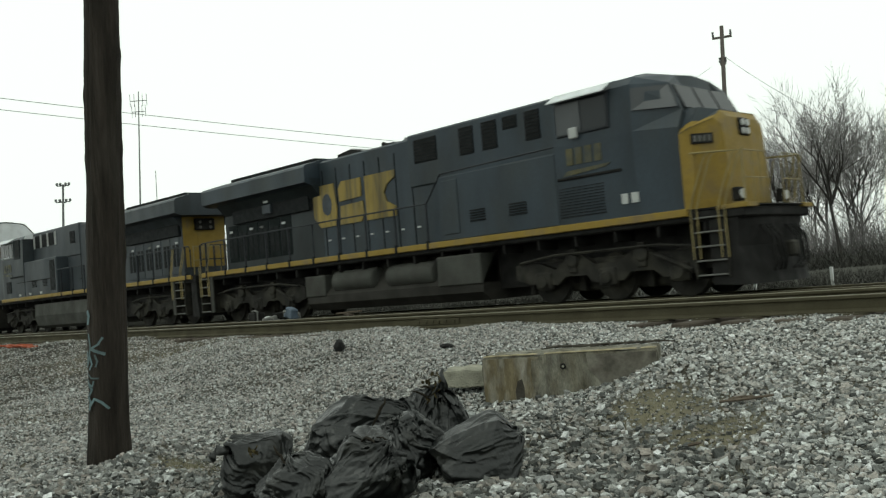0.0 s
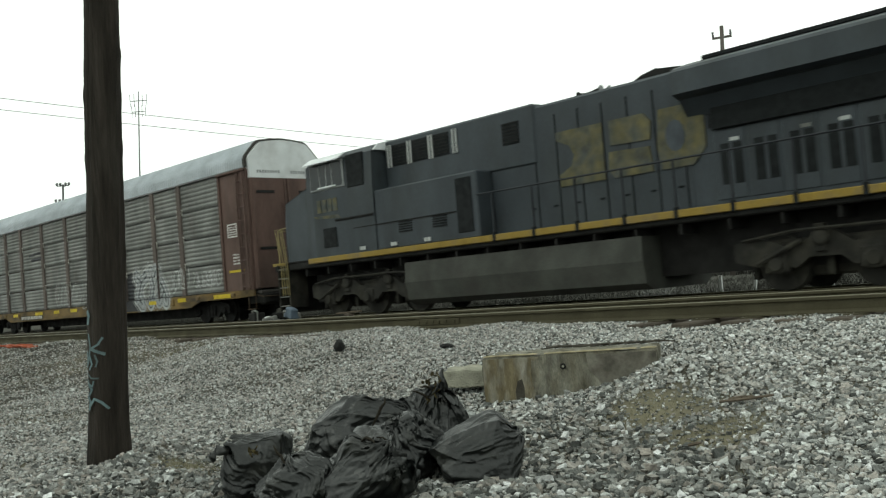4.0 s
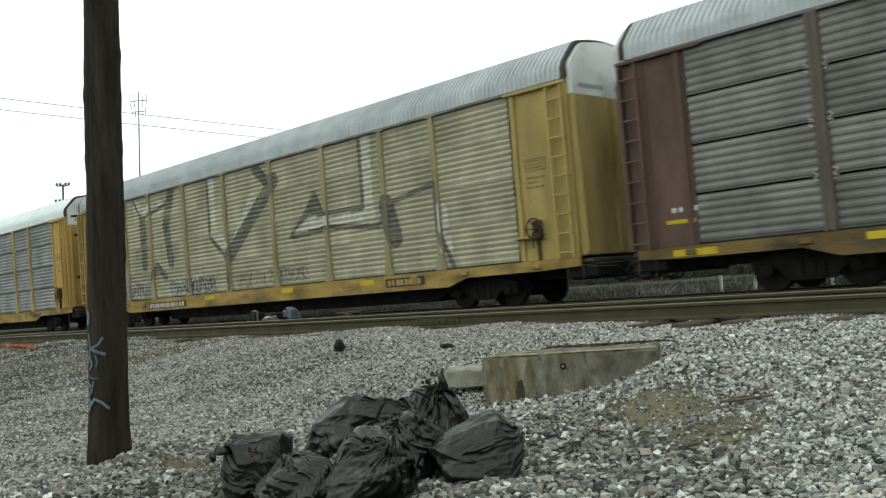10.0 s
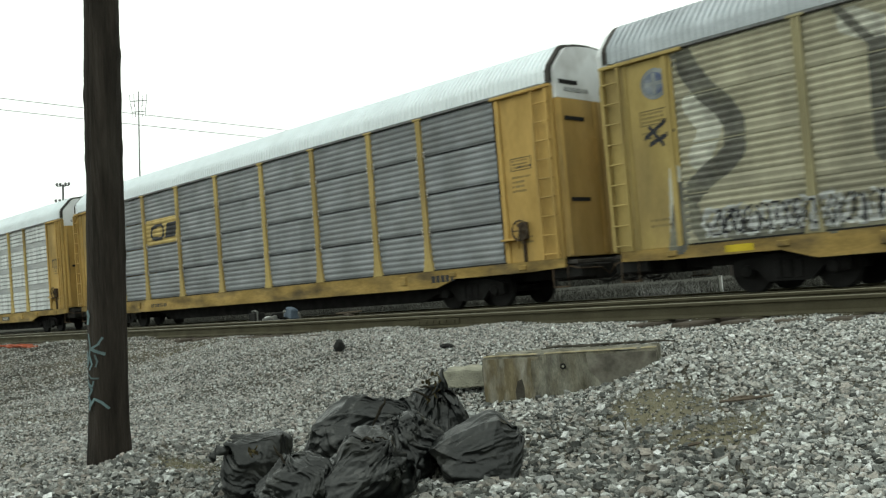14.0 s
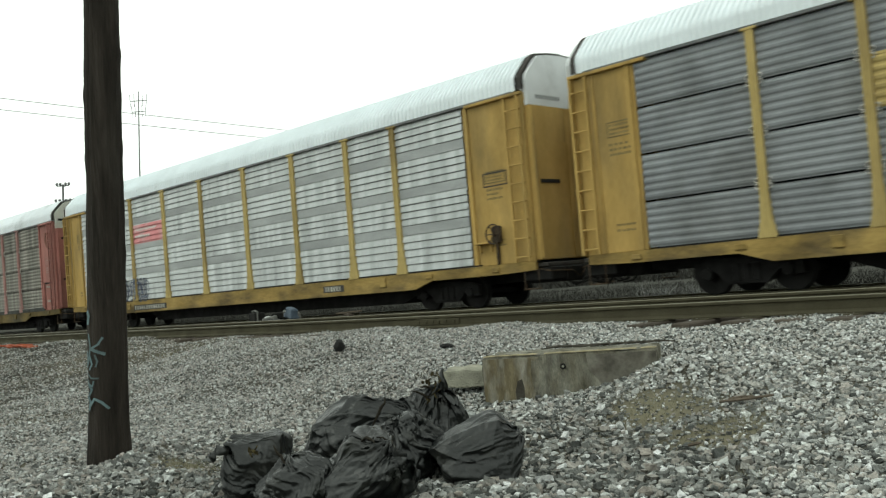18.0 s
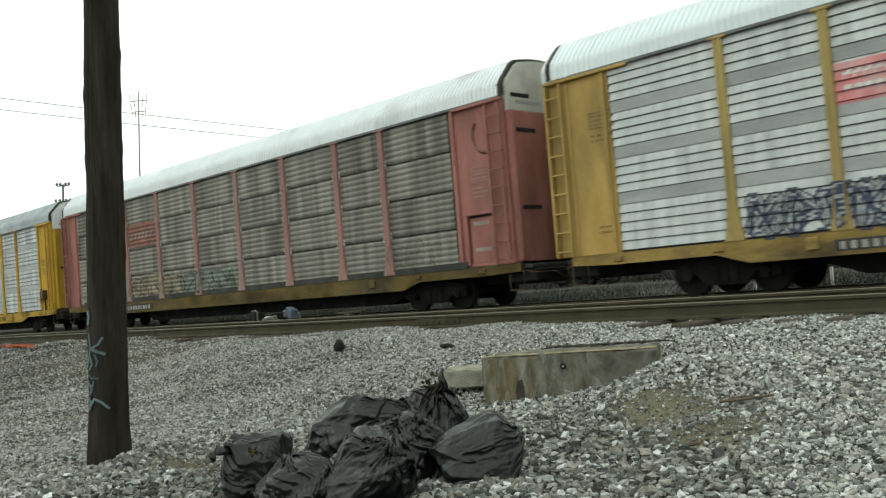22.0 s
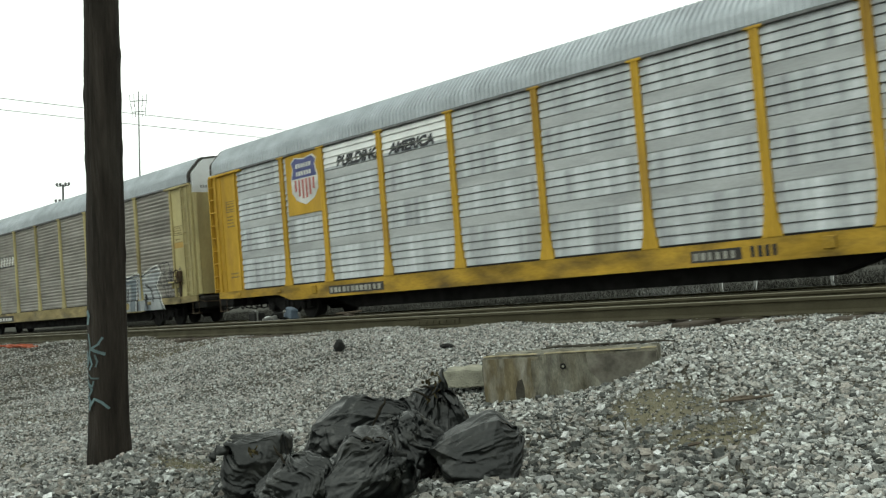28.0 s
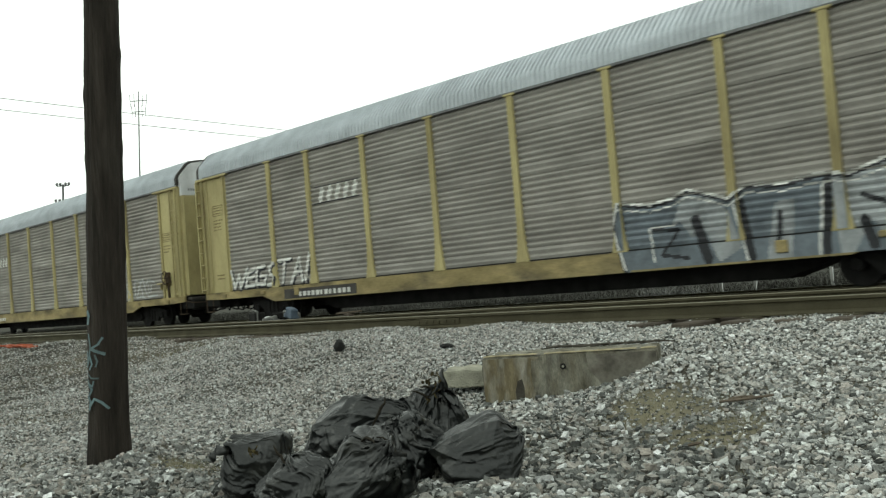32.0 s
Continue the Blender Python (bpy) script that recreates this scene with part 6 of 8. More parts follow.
# seventh car: silver letters over side and sill, white tag, small emblem
c7 = cars[6]
EDGE = [(4.35, 0.62), (4.12, 1.55), (4.28, 2.08), (5.05, 1.95), (5.6, 2.03), (5.96, 2.16), (6.5, 2.0), (6.89, 1.86), (7.23, 2.08), (8.0, 2.02), (8.71, 2.10), (9.25, 2.03), (9.9, 2.22), (10.5, 2.32), (10.80, 2.02), (10.37, 1.55), (10.75, 1.0), (11.0, 0.64)]
spray(c7, "fine", M["g_slate"], [("fill", EDGE)], "slate-blue graffiti fill", post_w=0.18)
spray(c7, "fine", M["g_silver"], [("fill", [(5.55, 1.5), (5.85, 2.1), (6.5, 1.95), (6.9, 1.6), (7.1, 0.9), (6.6, 0.66), (6.3, 1.35), (6.0, 1.2), (5.75, 1.55)]), ("fill", [(8.9, 2.05), (9.9, 2.2), (10.5, 2.28), (10.75, 2.0), (10.25, 1.55), (10.7, 0.9), (10.8, 0.66), (9.9, 0.66), (9.6, 1.2), (9.25, 0.66), (9.0, 0.66)]),
                                  ("fill", [(7.6, 0.64), (7.8, 1.7), (8.2, 1.75), (8.1, 0.64)])], "silver graffiti fill", post_w=0.18, lift=0.007)
spray(c7, "fine", M["g_black"], [("line", EDGE, 0.10), ("line", [(5.1, 1.45), (5.7, 1.4), (5.3, 0.9), (5.9, 0.8)], 0.07), ("line", [(6.1, 1.55), (6.35, 0.75)], 0.22), ("line", [(7.1, 1.85), (7.3, 0.7)], 0.16), ("line", [(7.9, 1.5), (7.85, 0.9)], 0.10), ("line", [(8.85, 2.0), (8.75, 0.7)], 0.16), ("line", [(9.45, 1.65), (9.9, 1.45), (10.1, 1.0)], 0.09), ("line", [(9.45, 1.2), (9.6, 0.75)], 0.18)], "dark graffiti outline and strokes", post_w=0.18, lift=0.0085)
spray(c7, "fine", M["white_mark"], [("line", [(x, z + 0.03) for x, z in EDGE], 0.055), ("line", [(x + 0.09 if x > 9 else x, z - 0.12) for x, z in EDGE[2:-3]], 0.03), ("line", [(8.75, 1.95), (8.62, 0.66)], 0.05), ("line", [(7.0, 1.75), (7.2, 0.66)], 0.045), ("line", [(5.6, 1.5), (5.0, 1.5), (5.1, 0.8)], 0.05)], "white graffiti outline", post_w=0.18, lift=0.010)
spray(c7, "fine", M["g_black"], loops(11.0, 1.1, 1.3, 1.0, 5, 0.03, random.Random(9)), "thin black scribble", post_w=0.18)
TAG = [[(-11.75, 1.75), (-11.6, 1.15), (-11.3, 1.55), (-11.2, 1.12), (-10.75, 1.8)], [(-10.3, 1.72), (-10.75, 1.62), (-10.85, 1.18), (-10.4, 1.2)], [(-10.72, 1.45), (-10.38, 1.48)],
       [(-9.75, 1.78), (-10.1, 1.7), (-10.2, 1.22), (-9.8, 1.16), (-9.7, 1.45), (-9.95, 1.45)], [(-9.05, 1.82), (-9.45, 1.75), (-9.4, 1.5), (-9.1, 1.4), (-9.2, 1.18), (-9.6, 1.15)],
       [(-8.9, 1.85), (-8.2, 1.92)], [(-8.55, 1.88), (-8.75, 1.15)], [(-8.2, 1.15), (-7.8, 1.88), (-7.65, 1.15)], [(-8.05, 1.45), (-7.7, 1.45)], [(-7.2, 1.95), (-7.35, 1.42)], [(-7.42, 1.2), (-7.41, 1.21)]]
spray(c7, "fine", M["g_black"], [("line", [(x + 0.07, z - 0.06) for x, z in l], 0.13) for l in TAG], "dark shadow of the white tag", post_w=0.18)
spray(c7, "fine", M["white_mark"], [("line", [(x + (0.06 * math.sin(7 * x)), z + 0.03 * math.cos(5 * x)) for x, z in l], 0.125) for l in TAG], "slanting white graffiti strokes", post_w=0.18, lift=0.007)
spray(c7, "fine", M["g_black"], [("line", [(-6.75, 3.93), (-4.55, 3.93)], 0.06), ("line", [(-6.75, 3.42), (-4.55, 3.42)], 0.05)], "dark bars above and below the lettering", "lettering_rule", post_w=0.18)
spray(c7, "fine", M["white_mark"], [("line", [(-6.42 + 0.40 * k, 3.56), (-6.30 + 0.40 * k, 3.80)], 0.20) for k in range(5)], "blocky white lettering", "lettering", post_w=0.18)
part("number_plate", Shape().box(-8.6, -4.95, -1.510, -1.498, 0.64, 0.94), M["grime"], c7, "dark panel behind the stencil")
bars(c7, -7.8, -5.15, 0.70, 0.14, M["white_mark"], 12, -1.514)
spray(c7, "fine", M["g_black"], loops(10.3, 1.5, 1.2, 0.9, 3, 0.03, rnd), "thin black scribble", post_w=0.18)
for a in (11.95,):
    part("reflector_mark", Shape().box(a, a + 0.8, -1.448, -1.435, 2.85, 3.05), M["ochre"], c7)

# eighth car: a little lettering and paint
c8 = cars[7]
spray(c8, "fine", M["white_mark"], [("line", [(-6.42 + 0.40 * k, 3.56), (-6.30 + 0.40 * k, 3.80)], 0.20) for k in range(5)], "blocky white lettering", "lettering", post_w=0.18)
spray(c8, "fine", M["g_white"], loops(8.6, 1.15, 2.6, 0.7, 3, 0.07, rnd), "pale graffiti loops", post_w=0.18)
bars(c8, -7.8, -5.15, 0.72, 0.14, M["white_mark"], 12)


def end_stencils(car, mat, seed):
    """Boxed data panels and rows of small characters on the flat plates at both ends of a car's side."""
    rg = random.Random(seed)
    for x0, z0 in ((12.02, 3.05 + rg.uniform(0, 0.3)), (-12.72, 3.75 + rg.uniform(-0.2, 0.2))):
        w, h = 0.66, rg.uniform(0.26, 0.36)
        s = Shape()
        for a, b, c, d in ((x0, x0 + w, z0, z0 + 0.025), (x0, x0 + w, z0 + h, z0 + h + 0.025), (x0, x0 + 0.025, z0, z0 + h), (x0 + w - 0.025, x0 + w, z0, z0 + h)):
            s.box(a, b, -1.447, -1.436, c, d)
        part("stencil_box", s, mat, car, "outlined data panel")
        for k in range(3):
            bars(car, x0 + 0.06, x0 + w - 0.08, z0 + 0.06 + k * h * 0.28, h * 0.14, mat, rg.randint(5, 8), -1.443)
        for k in range(rg.randint(2, 4)):
            bars(car, x0 + 0.03, x0 + rg.uniform(0.4, 0.7), z0 - 0.18 - 0.11 * k, 0.05, mat, rg.randint(4, 8), -1.443)
        for k in range(2):
            bars(car, x0 + 0.05, x0 + 0.55, 1.62 - 0.12 * k, 0.05, mat, 6, -1.443)


M["stencil_dark"] = flat_paint("dark_worn_stencil", (0.21, 0.165, 0.075), 0.7)
for k, car in enumerate(cars):
    if k:
        end_stencils(car, M["stencil_dark"] if k != 4 else M["salmon_post"], 40 + k)


# ---- the wooden pole ----
M["spray_cyan"] = flat_paint("pale_cyan_spray", (0.21, 0.30, 0.32), 0.5, 0.5, (0.06, 0.07, 0.07))
M["spray_faint"] = flat_paint("rubbed_cyan_spray", (0.165, 0.235, 0.245), 0.5, 0.45, (0.06, 0.068, 0.066))
pole = thing("wooden_pole", "dark creosoted wooden utility pole with pale paint tags near its foot", "utility pole", at=(-6.825, 2.967, 0.0))
POLE_PATH = [(0.0, 0.0, -0.4), (0.0, 0.0, 0.0), (0.09, 0.02, 1.2), (0.20, 0.04, 2.6), (0.28, 0.06, 3.6), (0.72, 0.14, 9.0)]
POLE_R = [0.150, 0.146, 0.140, 0.133, 0.128, 0.105]


def pole_point(z, ang, out=0.0):
    zs = [p[2] for p in POLE_PATH]
    x, y, r = (np.interp(z, zs, v) for v in ([p[0] for p in POLE_PATH], [p[1] for p in POLE_PATH], POLE_R))
    return (x + (r + out) * math.cos(ang), y + (r + out) * math.sin(ang), z)


def pole_mesh():
    zs, sides = np.concatenate([np.linspace(-0.4, 4.2, 139), np.linspace(4.6, 9.0, 10)]), 64
    v = []
    for z in zs:
        for k in range(sides):
            a = 2 * math.pi * k / sides
            crack = noise.noise(Vector((math.cos(a) * 3.5, math.sin(a) * 3.5, z * 0.35))) * 0.010 - abs(noise.noise(Vector((math.cos(a) * 14, math.sin(a) * 14, z * 0.5)))) * 0.010
            crack += noise.noise(Vector((math.cos(a) * 1.2, math.sin(a) * 1.2, z * 2.2))) * 0.007 + noise.noise(Vector((math.cos(a) * 3, math.sin(a) * 3, z * 9))) * 0.0035
            knot = sum(h * math.exp(-((z - kz) / 0.05) ** 2 - ((math.cos(a - ka) - 1) / 0.08) ** 2) for kz, ka, h in ((3.05, 0.95, 0.008), (2.35, 0.85, 0.006), (2.28, -1.9, 0.006), (1.55, 1.0, 0.006), (2.75, -2.0, 0.006)))
            v.append(pole_point(z, a, crack + knot + 0.016 * (1 - smoothstep(0.0, 0.35, z))))
    f = [(i * sides + k, i * sides + (k + 1) % sides, (i + 1) * sides + (k + 1) % sides, (i + 1) * sides + k) for i in range(len(zs) - 1) for k in range(sides)]
    return mesh("shaft", v, f, M["pole"], smooth=True)


part("shaft", pole_mesh(), None, pole)


def pole_tag(rows, width, mat):
    """A painted stroke on the pole: rows of (height, angle)."""
    v, f = [], []
    fine = []
    for (z0, a0), (z1, a1) in zip(rows[:-1], rows[1:]):
        fine += [(z0 + (z1 - z0) * i / 6, a0 + (a1 - a0) * i / 6) for i in range(6)]
    fine.append(rows[-1])
    for i, (z, a) in enumerate(fine):
        b = fine[min(i + 1, len(fine) - 1)]
        c = fine[max(i - 1, 0)]
        dz, da = b[0] - c[0], (b[1] - c[1]) * 0.14
        n = math.hypot(dz, da) or 1
        oz, oa = -da / n * width / 2, dz / n * width / 2 / 0.14
        v += [pole_point(z - oz, a - oa, 0.012), pole_point(z + oz, a + oa, 0.012)]
    f = [(2 * i, 2 * i + 1, 2 * i + 3, 2 * i + 2) for i in range(len(fine) - 1)]
    part("paint_tag", mesh("paint_tag", v, f, mat), None, pole, "pale cyan spray paint tag")


FACE = math.atan2(-2.967, 6.825)
for w, rows in ((0.015, [(0.99, -1.04), (0.89, -0.91), (0.76, -1.08)]), (0.016, [(0.955, -0.22), (0.905, -0.46), (0.875, -0.87)]), (0.022, [(0.83, -0.10), (0.846, -0.40), (0.88, -0.96)]),
                (0.014, [(0.832, -0.65), (0.78, -0.50), (0.74, -0.60)]), (0.016, [(0.826, -0.97), (0.763, -0.81), (0.72, -0.99)]), (0.012, [(0.70, -1.16), (0.66, -0.86), (0.657, -0.43)]),
                (0.020, [(0.62, -1.11), (0.577, -0.83), (0.536, -1.02)]), (0.022, [(0.535, -1.13), (0.486, -0.93), (0.424, -1.04)]), (0.018, [(0.453, -0.98), (0.51, -0.69), (0.482, -0.33), (0.43, 0.04)]),
                (0.026, [(1.158, -1.13), (1.116, -1.00), (1.054, -1.08)]), (0.012, [(0.66, -1.15), (0.62, -1.02), (0.60, -0.80), (0.64, -0.72)]), (0.014, [(0.86, -1.15), (0.80, -1.10), (0.74, -1.14)])):
    pole_tag([(z, FACE + a) for z, a in rows], w, M["spray_faint"] if max(a for z, a in rows) > -0.6 else M["spray_cyan"])


# ---- concrete footing, slab ----
def rough_box(sx, sy, sz, seed, amount=0.012, mat="concrete"):
    """A weathered block with chipped edges: a box grid pushed about by noise."""
    bm = bmesh.new()
    bmesh.ops.create_cube(bm, size=1.0)
    bmesh.ops.scale(bm, vec=(sx, sy, sz), verts=bm.verts)
    bmesh.ops.bevel(bm, geom=list(bm.edges), offset=0.012, segments=2, affect="EDGES")
    bmesh.ops.subdivide_edges(bm, edges=[e for e in bm.edges if e.calc_length() > 0.12], cuts=10, use_grid_fill=True)
    for v in bm.verts:
        p = v.co * 5 + Vector((seed, 0, 0))
        edge = sum(abs(abs(c) - h) < 0.03 for c, h in zip(v.co, (sx / 2, sy / 2, sz / 2)))
        v.co += v.normal * noise.noise(p) * amount - v.normal * max(0, noise.noise(p * 2.7)) * (0.02 if edge > 1 else 0.004)
    me = bpy.data.meshes.new("block")
    bm.to_mesh(me)
    bm.free()
    me.materials.append(M[mat])
    return me


block = thing("concrete_footing", "weathered concrete footing block half buried in ballast", "concrete block", at=(-5.11, 6.42, 0.222))
block.rotation_euler = (0, 0, math.atan2(0.75, 1.29))
part("block", rough_box(1.49, 0.62, 0.50, 3.0), None, block)
FRONT = Matrix.Translation((0, -0.14, 0))      # the face towards the yard
def on_face(name, shape, mat, label):
    part(name, shape, mat, block, label, at=FRONT.translation)


on_face("bolt_hole", Shape().disc(-0.04, 0.145, -0.184, -0.165, [(0, 0.015), (0, 0.026), (1, 0.026)], 14), M["black"], "dark rusted bolt hole")
on_face("bolt", Shape().disc(-0.04, 0.145, -0.189, -0.170, [(0, 0.008), (0.3, 0.012), (1, 0.012)], 8), M["concrete_pale"], "pale bolt end")
on_face("drip_stain", Shape().prism([(-0.455, -0.22), (-0.465, -0.05), (-0.44, 0.04), (-0.40, 0.055), (-0.385, -0.02), (-0.39, -0.22)], "y", -0.1795, -0.168), M["drip"], "dark drip stain")
on_face("lichen_stain", Shape().prism([(-0.735, -0.24), (-0.735, 0.235), (-0.24, 0.235), (-0.28, 0.20), (-0.31, 0.215), (-0.32, 0.10), (-0.31, 0.0), (-0.285, -0.10), (-0.27, -0.24)], "y", -0.1785, -0.165), M["lichen"], "brown lichen stain")
on_face("soot_stain", Shape().prism([(0.16, 0.232), (0.735, 0.232), (0.735, -0.02), (0.60, -0.06), (0.42, -0.10), (0.30, -0.07), (0.24, 0.03), (0.18, 0.10)], "y", -0.1785, -0.165), M["drip_pale"], "grey-brown weathered end of the face")
s = Shape()
rg = random.Random(14)
for k in range(9):
    x0 = -0.30 + 0.11 * k
    s.tube([(x0, rg.uniform(0.16, 0.28), 0.262), (x0 + 0.14, rg.uniform(0.16, 0.28), 0.275), (x0 + 0.3, rg.uniform(0.16, 0.28), 0.264)], [0.007, 0.011, 0.006], 5)
part("twig_litter", s, M["drip"], block, "dark twigs lying along the top")
moss = Shape()
for k in range(26):
    x0 = rg.uniform(-0.72, 0.70)
    moss.add([(x0 + dx, -0.14 - 0.163 + dy, 0.2555 + dz) for dx, dy, dz in ((-0.05, 0, 0), (0.05, 0.0, 0), (0.06, 0.07, 0.004), (0.0, 0.11, 0.006), (-0.06, 0.06, 0.004))], [(0, 1, 2, 3, 4)])
part("moss_edge", moss, M["straw_moss"], block, "dry yellowish moss along the top edge")["kind"] = "stuff"
slab = single("concrete_slab", rough_box(0.55, 0.35, 0.14, 9.0, 0.03, mat="concrete_pale"), None, "broken pale concrete slab lying in the gravel", "concrete slab", at=(-5.98, 6.05, 0.285))
slab.rotation_euler = (0.05, 0.03, 0.55)


# ---- rubbish bags ----
def crumple(name, size, seed, knot, box=2.3, slack=1.0, crinkle=1.0, faces=()):
    """A slack plastic sack, its foot at z = 0: a closed skin with too much film, let go until it buckles, sags and gathers at its neck."""
    bm = bmesh.new()
    bmesh.ops.create_icosphere(bm, subdivisions=6, radius=1.0)
    d = np.array([v.co[:] for v in bm.verts])
    e = np.array([(q.verts[0].index, q.verts[1].index) for q in bm.edges])
    tri = np.array([[v.index for v in q.verts] for q in bm.faces])
    bm.free()
    n = len(d)
    rg = np.random.RandomState(int(seed * 10))
    d /= np.linalg.norm(d, axis=1)[:, None]
    waves = [(rg.normal(0, 1, 3) * rg.uniform(1.2, 3.4), rg.uniform(0, 6.3)) for k in range(9)]

    def core(u):
        """Distance from the middle to the lumpy contents along the directions u."""
        return (np.abs(u) ** box).sum(1) ** (-1 / box) * (0.92 + 0.055 * sum(np.sin(u @ q + o) for q, o in waves))

    sx = np.array([size[0], size[1], 0.5 * size[2]])
    low = np.array([0, 0, 0.43 * size[2]])
    k = np.array(knot, float)
    k /= np.linalg.norm(k)
    tie = np.array([k[0] * size[0] * 0.93, k[1] * size[1] * 0.93, (0.86 + k[2] * 0.86) * 0.5 * size[2]])
    near = np.clip((d @ k - 0.90) / 0.10, 0, 1)
    def wavy(freq, m=5):
        return sum(np.sin(d @ (rg.normal(0, 1, 3) * freq) + rg.uniform(0, 6.3)) for _ in range(m)) / math.sqrt(m)

    def ridge(phase):
        return (1 - np.abs(np.sin(phase))) ** 2

    side = np.cross(k, (0.3, 0.2, 1.0) if abs(k[2]) < 0.9 else (1.0, 0.1, 0.2))
    side /= np.linalg.norm(side)
    ang = np.arctan2(d @ np.cross(k, side), d @ side)
    along = d @ k
    tw = ang + 0.35 * wavy(1.6) + 0.10 * wavy(5.0)
    mask = np.clip(0.45 + 0.7 * along + 0.4 * wavy(1.8), 0.1, 1.3)
    crease = mask * (0.10 * ridge(3.5 * tw + 1.0 * wavy(1.3)) + 0.07 * ridge(6.5 * tw + wavy(2.0)) + 0.04 * ridge(13 * tw + wavy(3.0)))
    for amp, freq in ((0.12, 3.0), (0.10, 5.5), (0.07, 10.0), (0.04, 17.0)):
        q = rg.normal(0, 1, 3)
        crease += amp * ridge(d @ (q / np.linalg.norm(q)) * freq + 1.1 * wavy(1.6)) * np.clip(0.3 + 0.8 * wavy(1.7), 0, 1.2)
    p = d * (core(d) + slack * crease)[:, None] * sx + low
    ends = e.ravel()
    count = np.bincount(ends, minlength=n)[:, None]
    rest = np.linalg.norm(p[e[:, 0]] - p[e[:, 1]], axis=1) * 1.01
    old = p.copy()

    def gather(w):
        """Sums what each edge end gets."""
        return np.stack([np.bincount(ends, weights=np.stack([w[:, c], -w[:, c]], 1).ravel(), minlength=n) for c in range(3)], 1)

    for step in range(70):
        va, vb, vc = p[tri[:, 0]], p[tri[:, 1]], p[tri[:, 2]]
        fn = np.cross(vb - va, vc - va)
        nm = np.stack([np.bincount(tri.ravel(), weights=np.repeat(fn[:, c], 3), minlength=n) for c in range(3)], 1)
        nm /= np.linalg.norm(nm, axis=1)[:, None] + 1e-9
        move = 0.90 * (p - old)
        old = p.copy()
        p = p + move - nm * 0.000004
        p[:, 2] -= 0.000014
        p += (tie - p) * (near * 0.35)[:, None]
        for it in range(3):
            v = p[e[:, 0]] - p[e[:, 1]]
            ln = np.linalg.norm(v, axis=1) + 1e-9
            p -= gather(v * (0.5 * (ln - rest) / ln)[:, None]) / count * 1.6
        if step % 4 == 0:
            nb = np.stack([np.bincount(e[:, 0], weights=p[e[:, 1], c], minlength=n) + np.bincount(e[:, 1], weights=p[e[:, 0], c], minlength=n) for c in range(3)], 1) / count
            p += (nb - p) * 0.25
        q = (p - low) / sx
        ln = np.linalg.norm(q, axis=1) + 1e-9
        out = np.maximum(ln, core(q / ln[:, None]) * (1 - 0.25 * near))
        p = q * (out / ln)[:, None] * sx + low
        deep = p[:, 2] < -0.01
        p[deep, 2] = -0.01
        p[deep, :2] = old[deep, :2]
    for fx, fy, fz, h in faces:         # slack film drawn flat over the contents
        d_ = np.array((fx, fy, fz)) / math.sqrt(fx * fx + fy * fy + fz * fz)
        p -= 0.88 * np.maximum(0, p @ d_ - h)[:, None] * d_
    # fine crinkles all over the film
    va, vb, vc = p[tri[:, 0]], p[tri[:, 1]], p[tri[:, 2]]
    fn = np.cross(vb - va, vc - va)
    nm = np.stack([np.bincount(tri.ravel(), weights=np.repeat(fn[:, c], 3), minlength=n) for c in range(3)], 1)
    nm /= np.linalg.norm(nm, axis=1)[:, None] + 1e-9
    rise = np.zeros(n)
    soft = np.sin(p @ rg.normal(0, 9, 3)) + np.sin(p @ rg.normal(0, 9, 3) + 1) + np.sin(p @ rg.normal(0, 14, 3) + 2)
    for freq, steep, count_ in ((3.5, 0.22, 3), (7.0, 0.15, 4), (15.0, 0.13, 5), (30.0, 0.10, 5)):
        for _ in range(count_):         # straight folds: flat facets that meet in sharp creases
            q = rg.normal(0, 1, 3)
            q /= np.linalg.norm(q)
            phase = p @ q * freq * rg.uniform(0.75, 1.3) + rg.uniform(0, 1) + 0.14 * soft
            wave = np.abs(2 * (phase - np.floor(phase)) - 1)
            where = np.clip(0.05 + 0.60 * (np.sin(p @ rg.normal(0, 7, 3) + rg.uniform(0, 6)) + np.sin(p @ rg.normal(0, 11, 3) + rg.uniform(0, 6))), 0, 1)
            rise += steep / (2 * freq) * wave * where
    # long folds that run from the neck, and slack film sagging across them
    rise += mask * (0.026 * ridge(4.0 * tw + 0.8 * wavy(1.5)) + 0.016 * ridge(8.5 * tw + wavy(2.2)) + 0.008 * ridge(17 * tw + 1.2 * wavy(3.0)))
    for freq, deep_ in ((9.0, 0.030), (17.0, 0.016), (31.0, 0.008)):
        lean_ = rg.normal(0, 0.35, 2)
        rise += deep_ * ridge(freq * (p[:, 2] + p[:, :2] @ lean_) + 1.3 * wavy(1.8)) * np.clip(0.25 + 0.8 * wavy(1.4), 0, 1)
    p += nm * (crinkle * (rise - rise.mean()))[:, None]
    p[:, 2] = np.maximum(p[:, 2], -0.02)
    return mesh(name, p.tolist(), tri.tolist(), M["bag"], smooth=True)


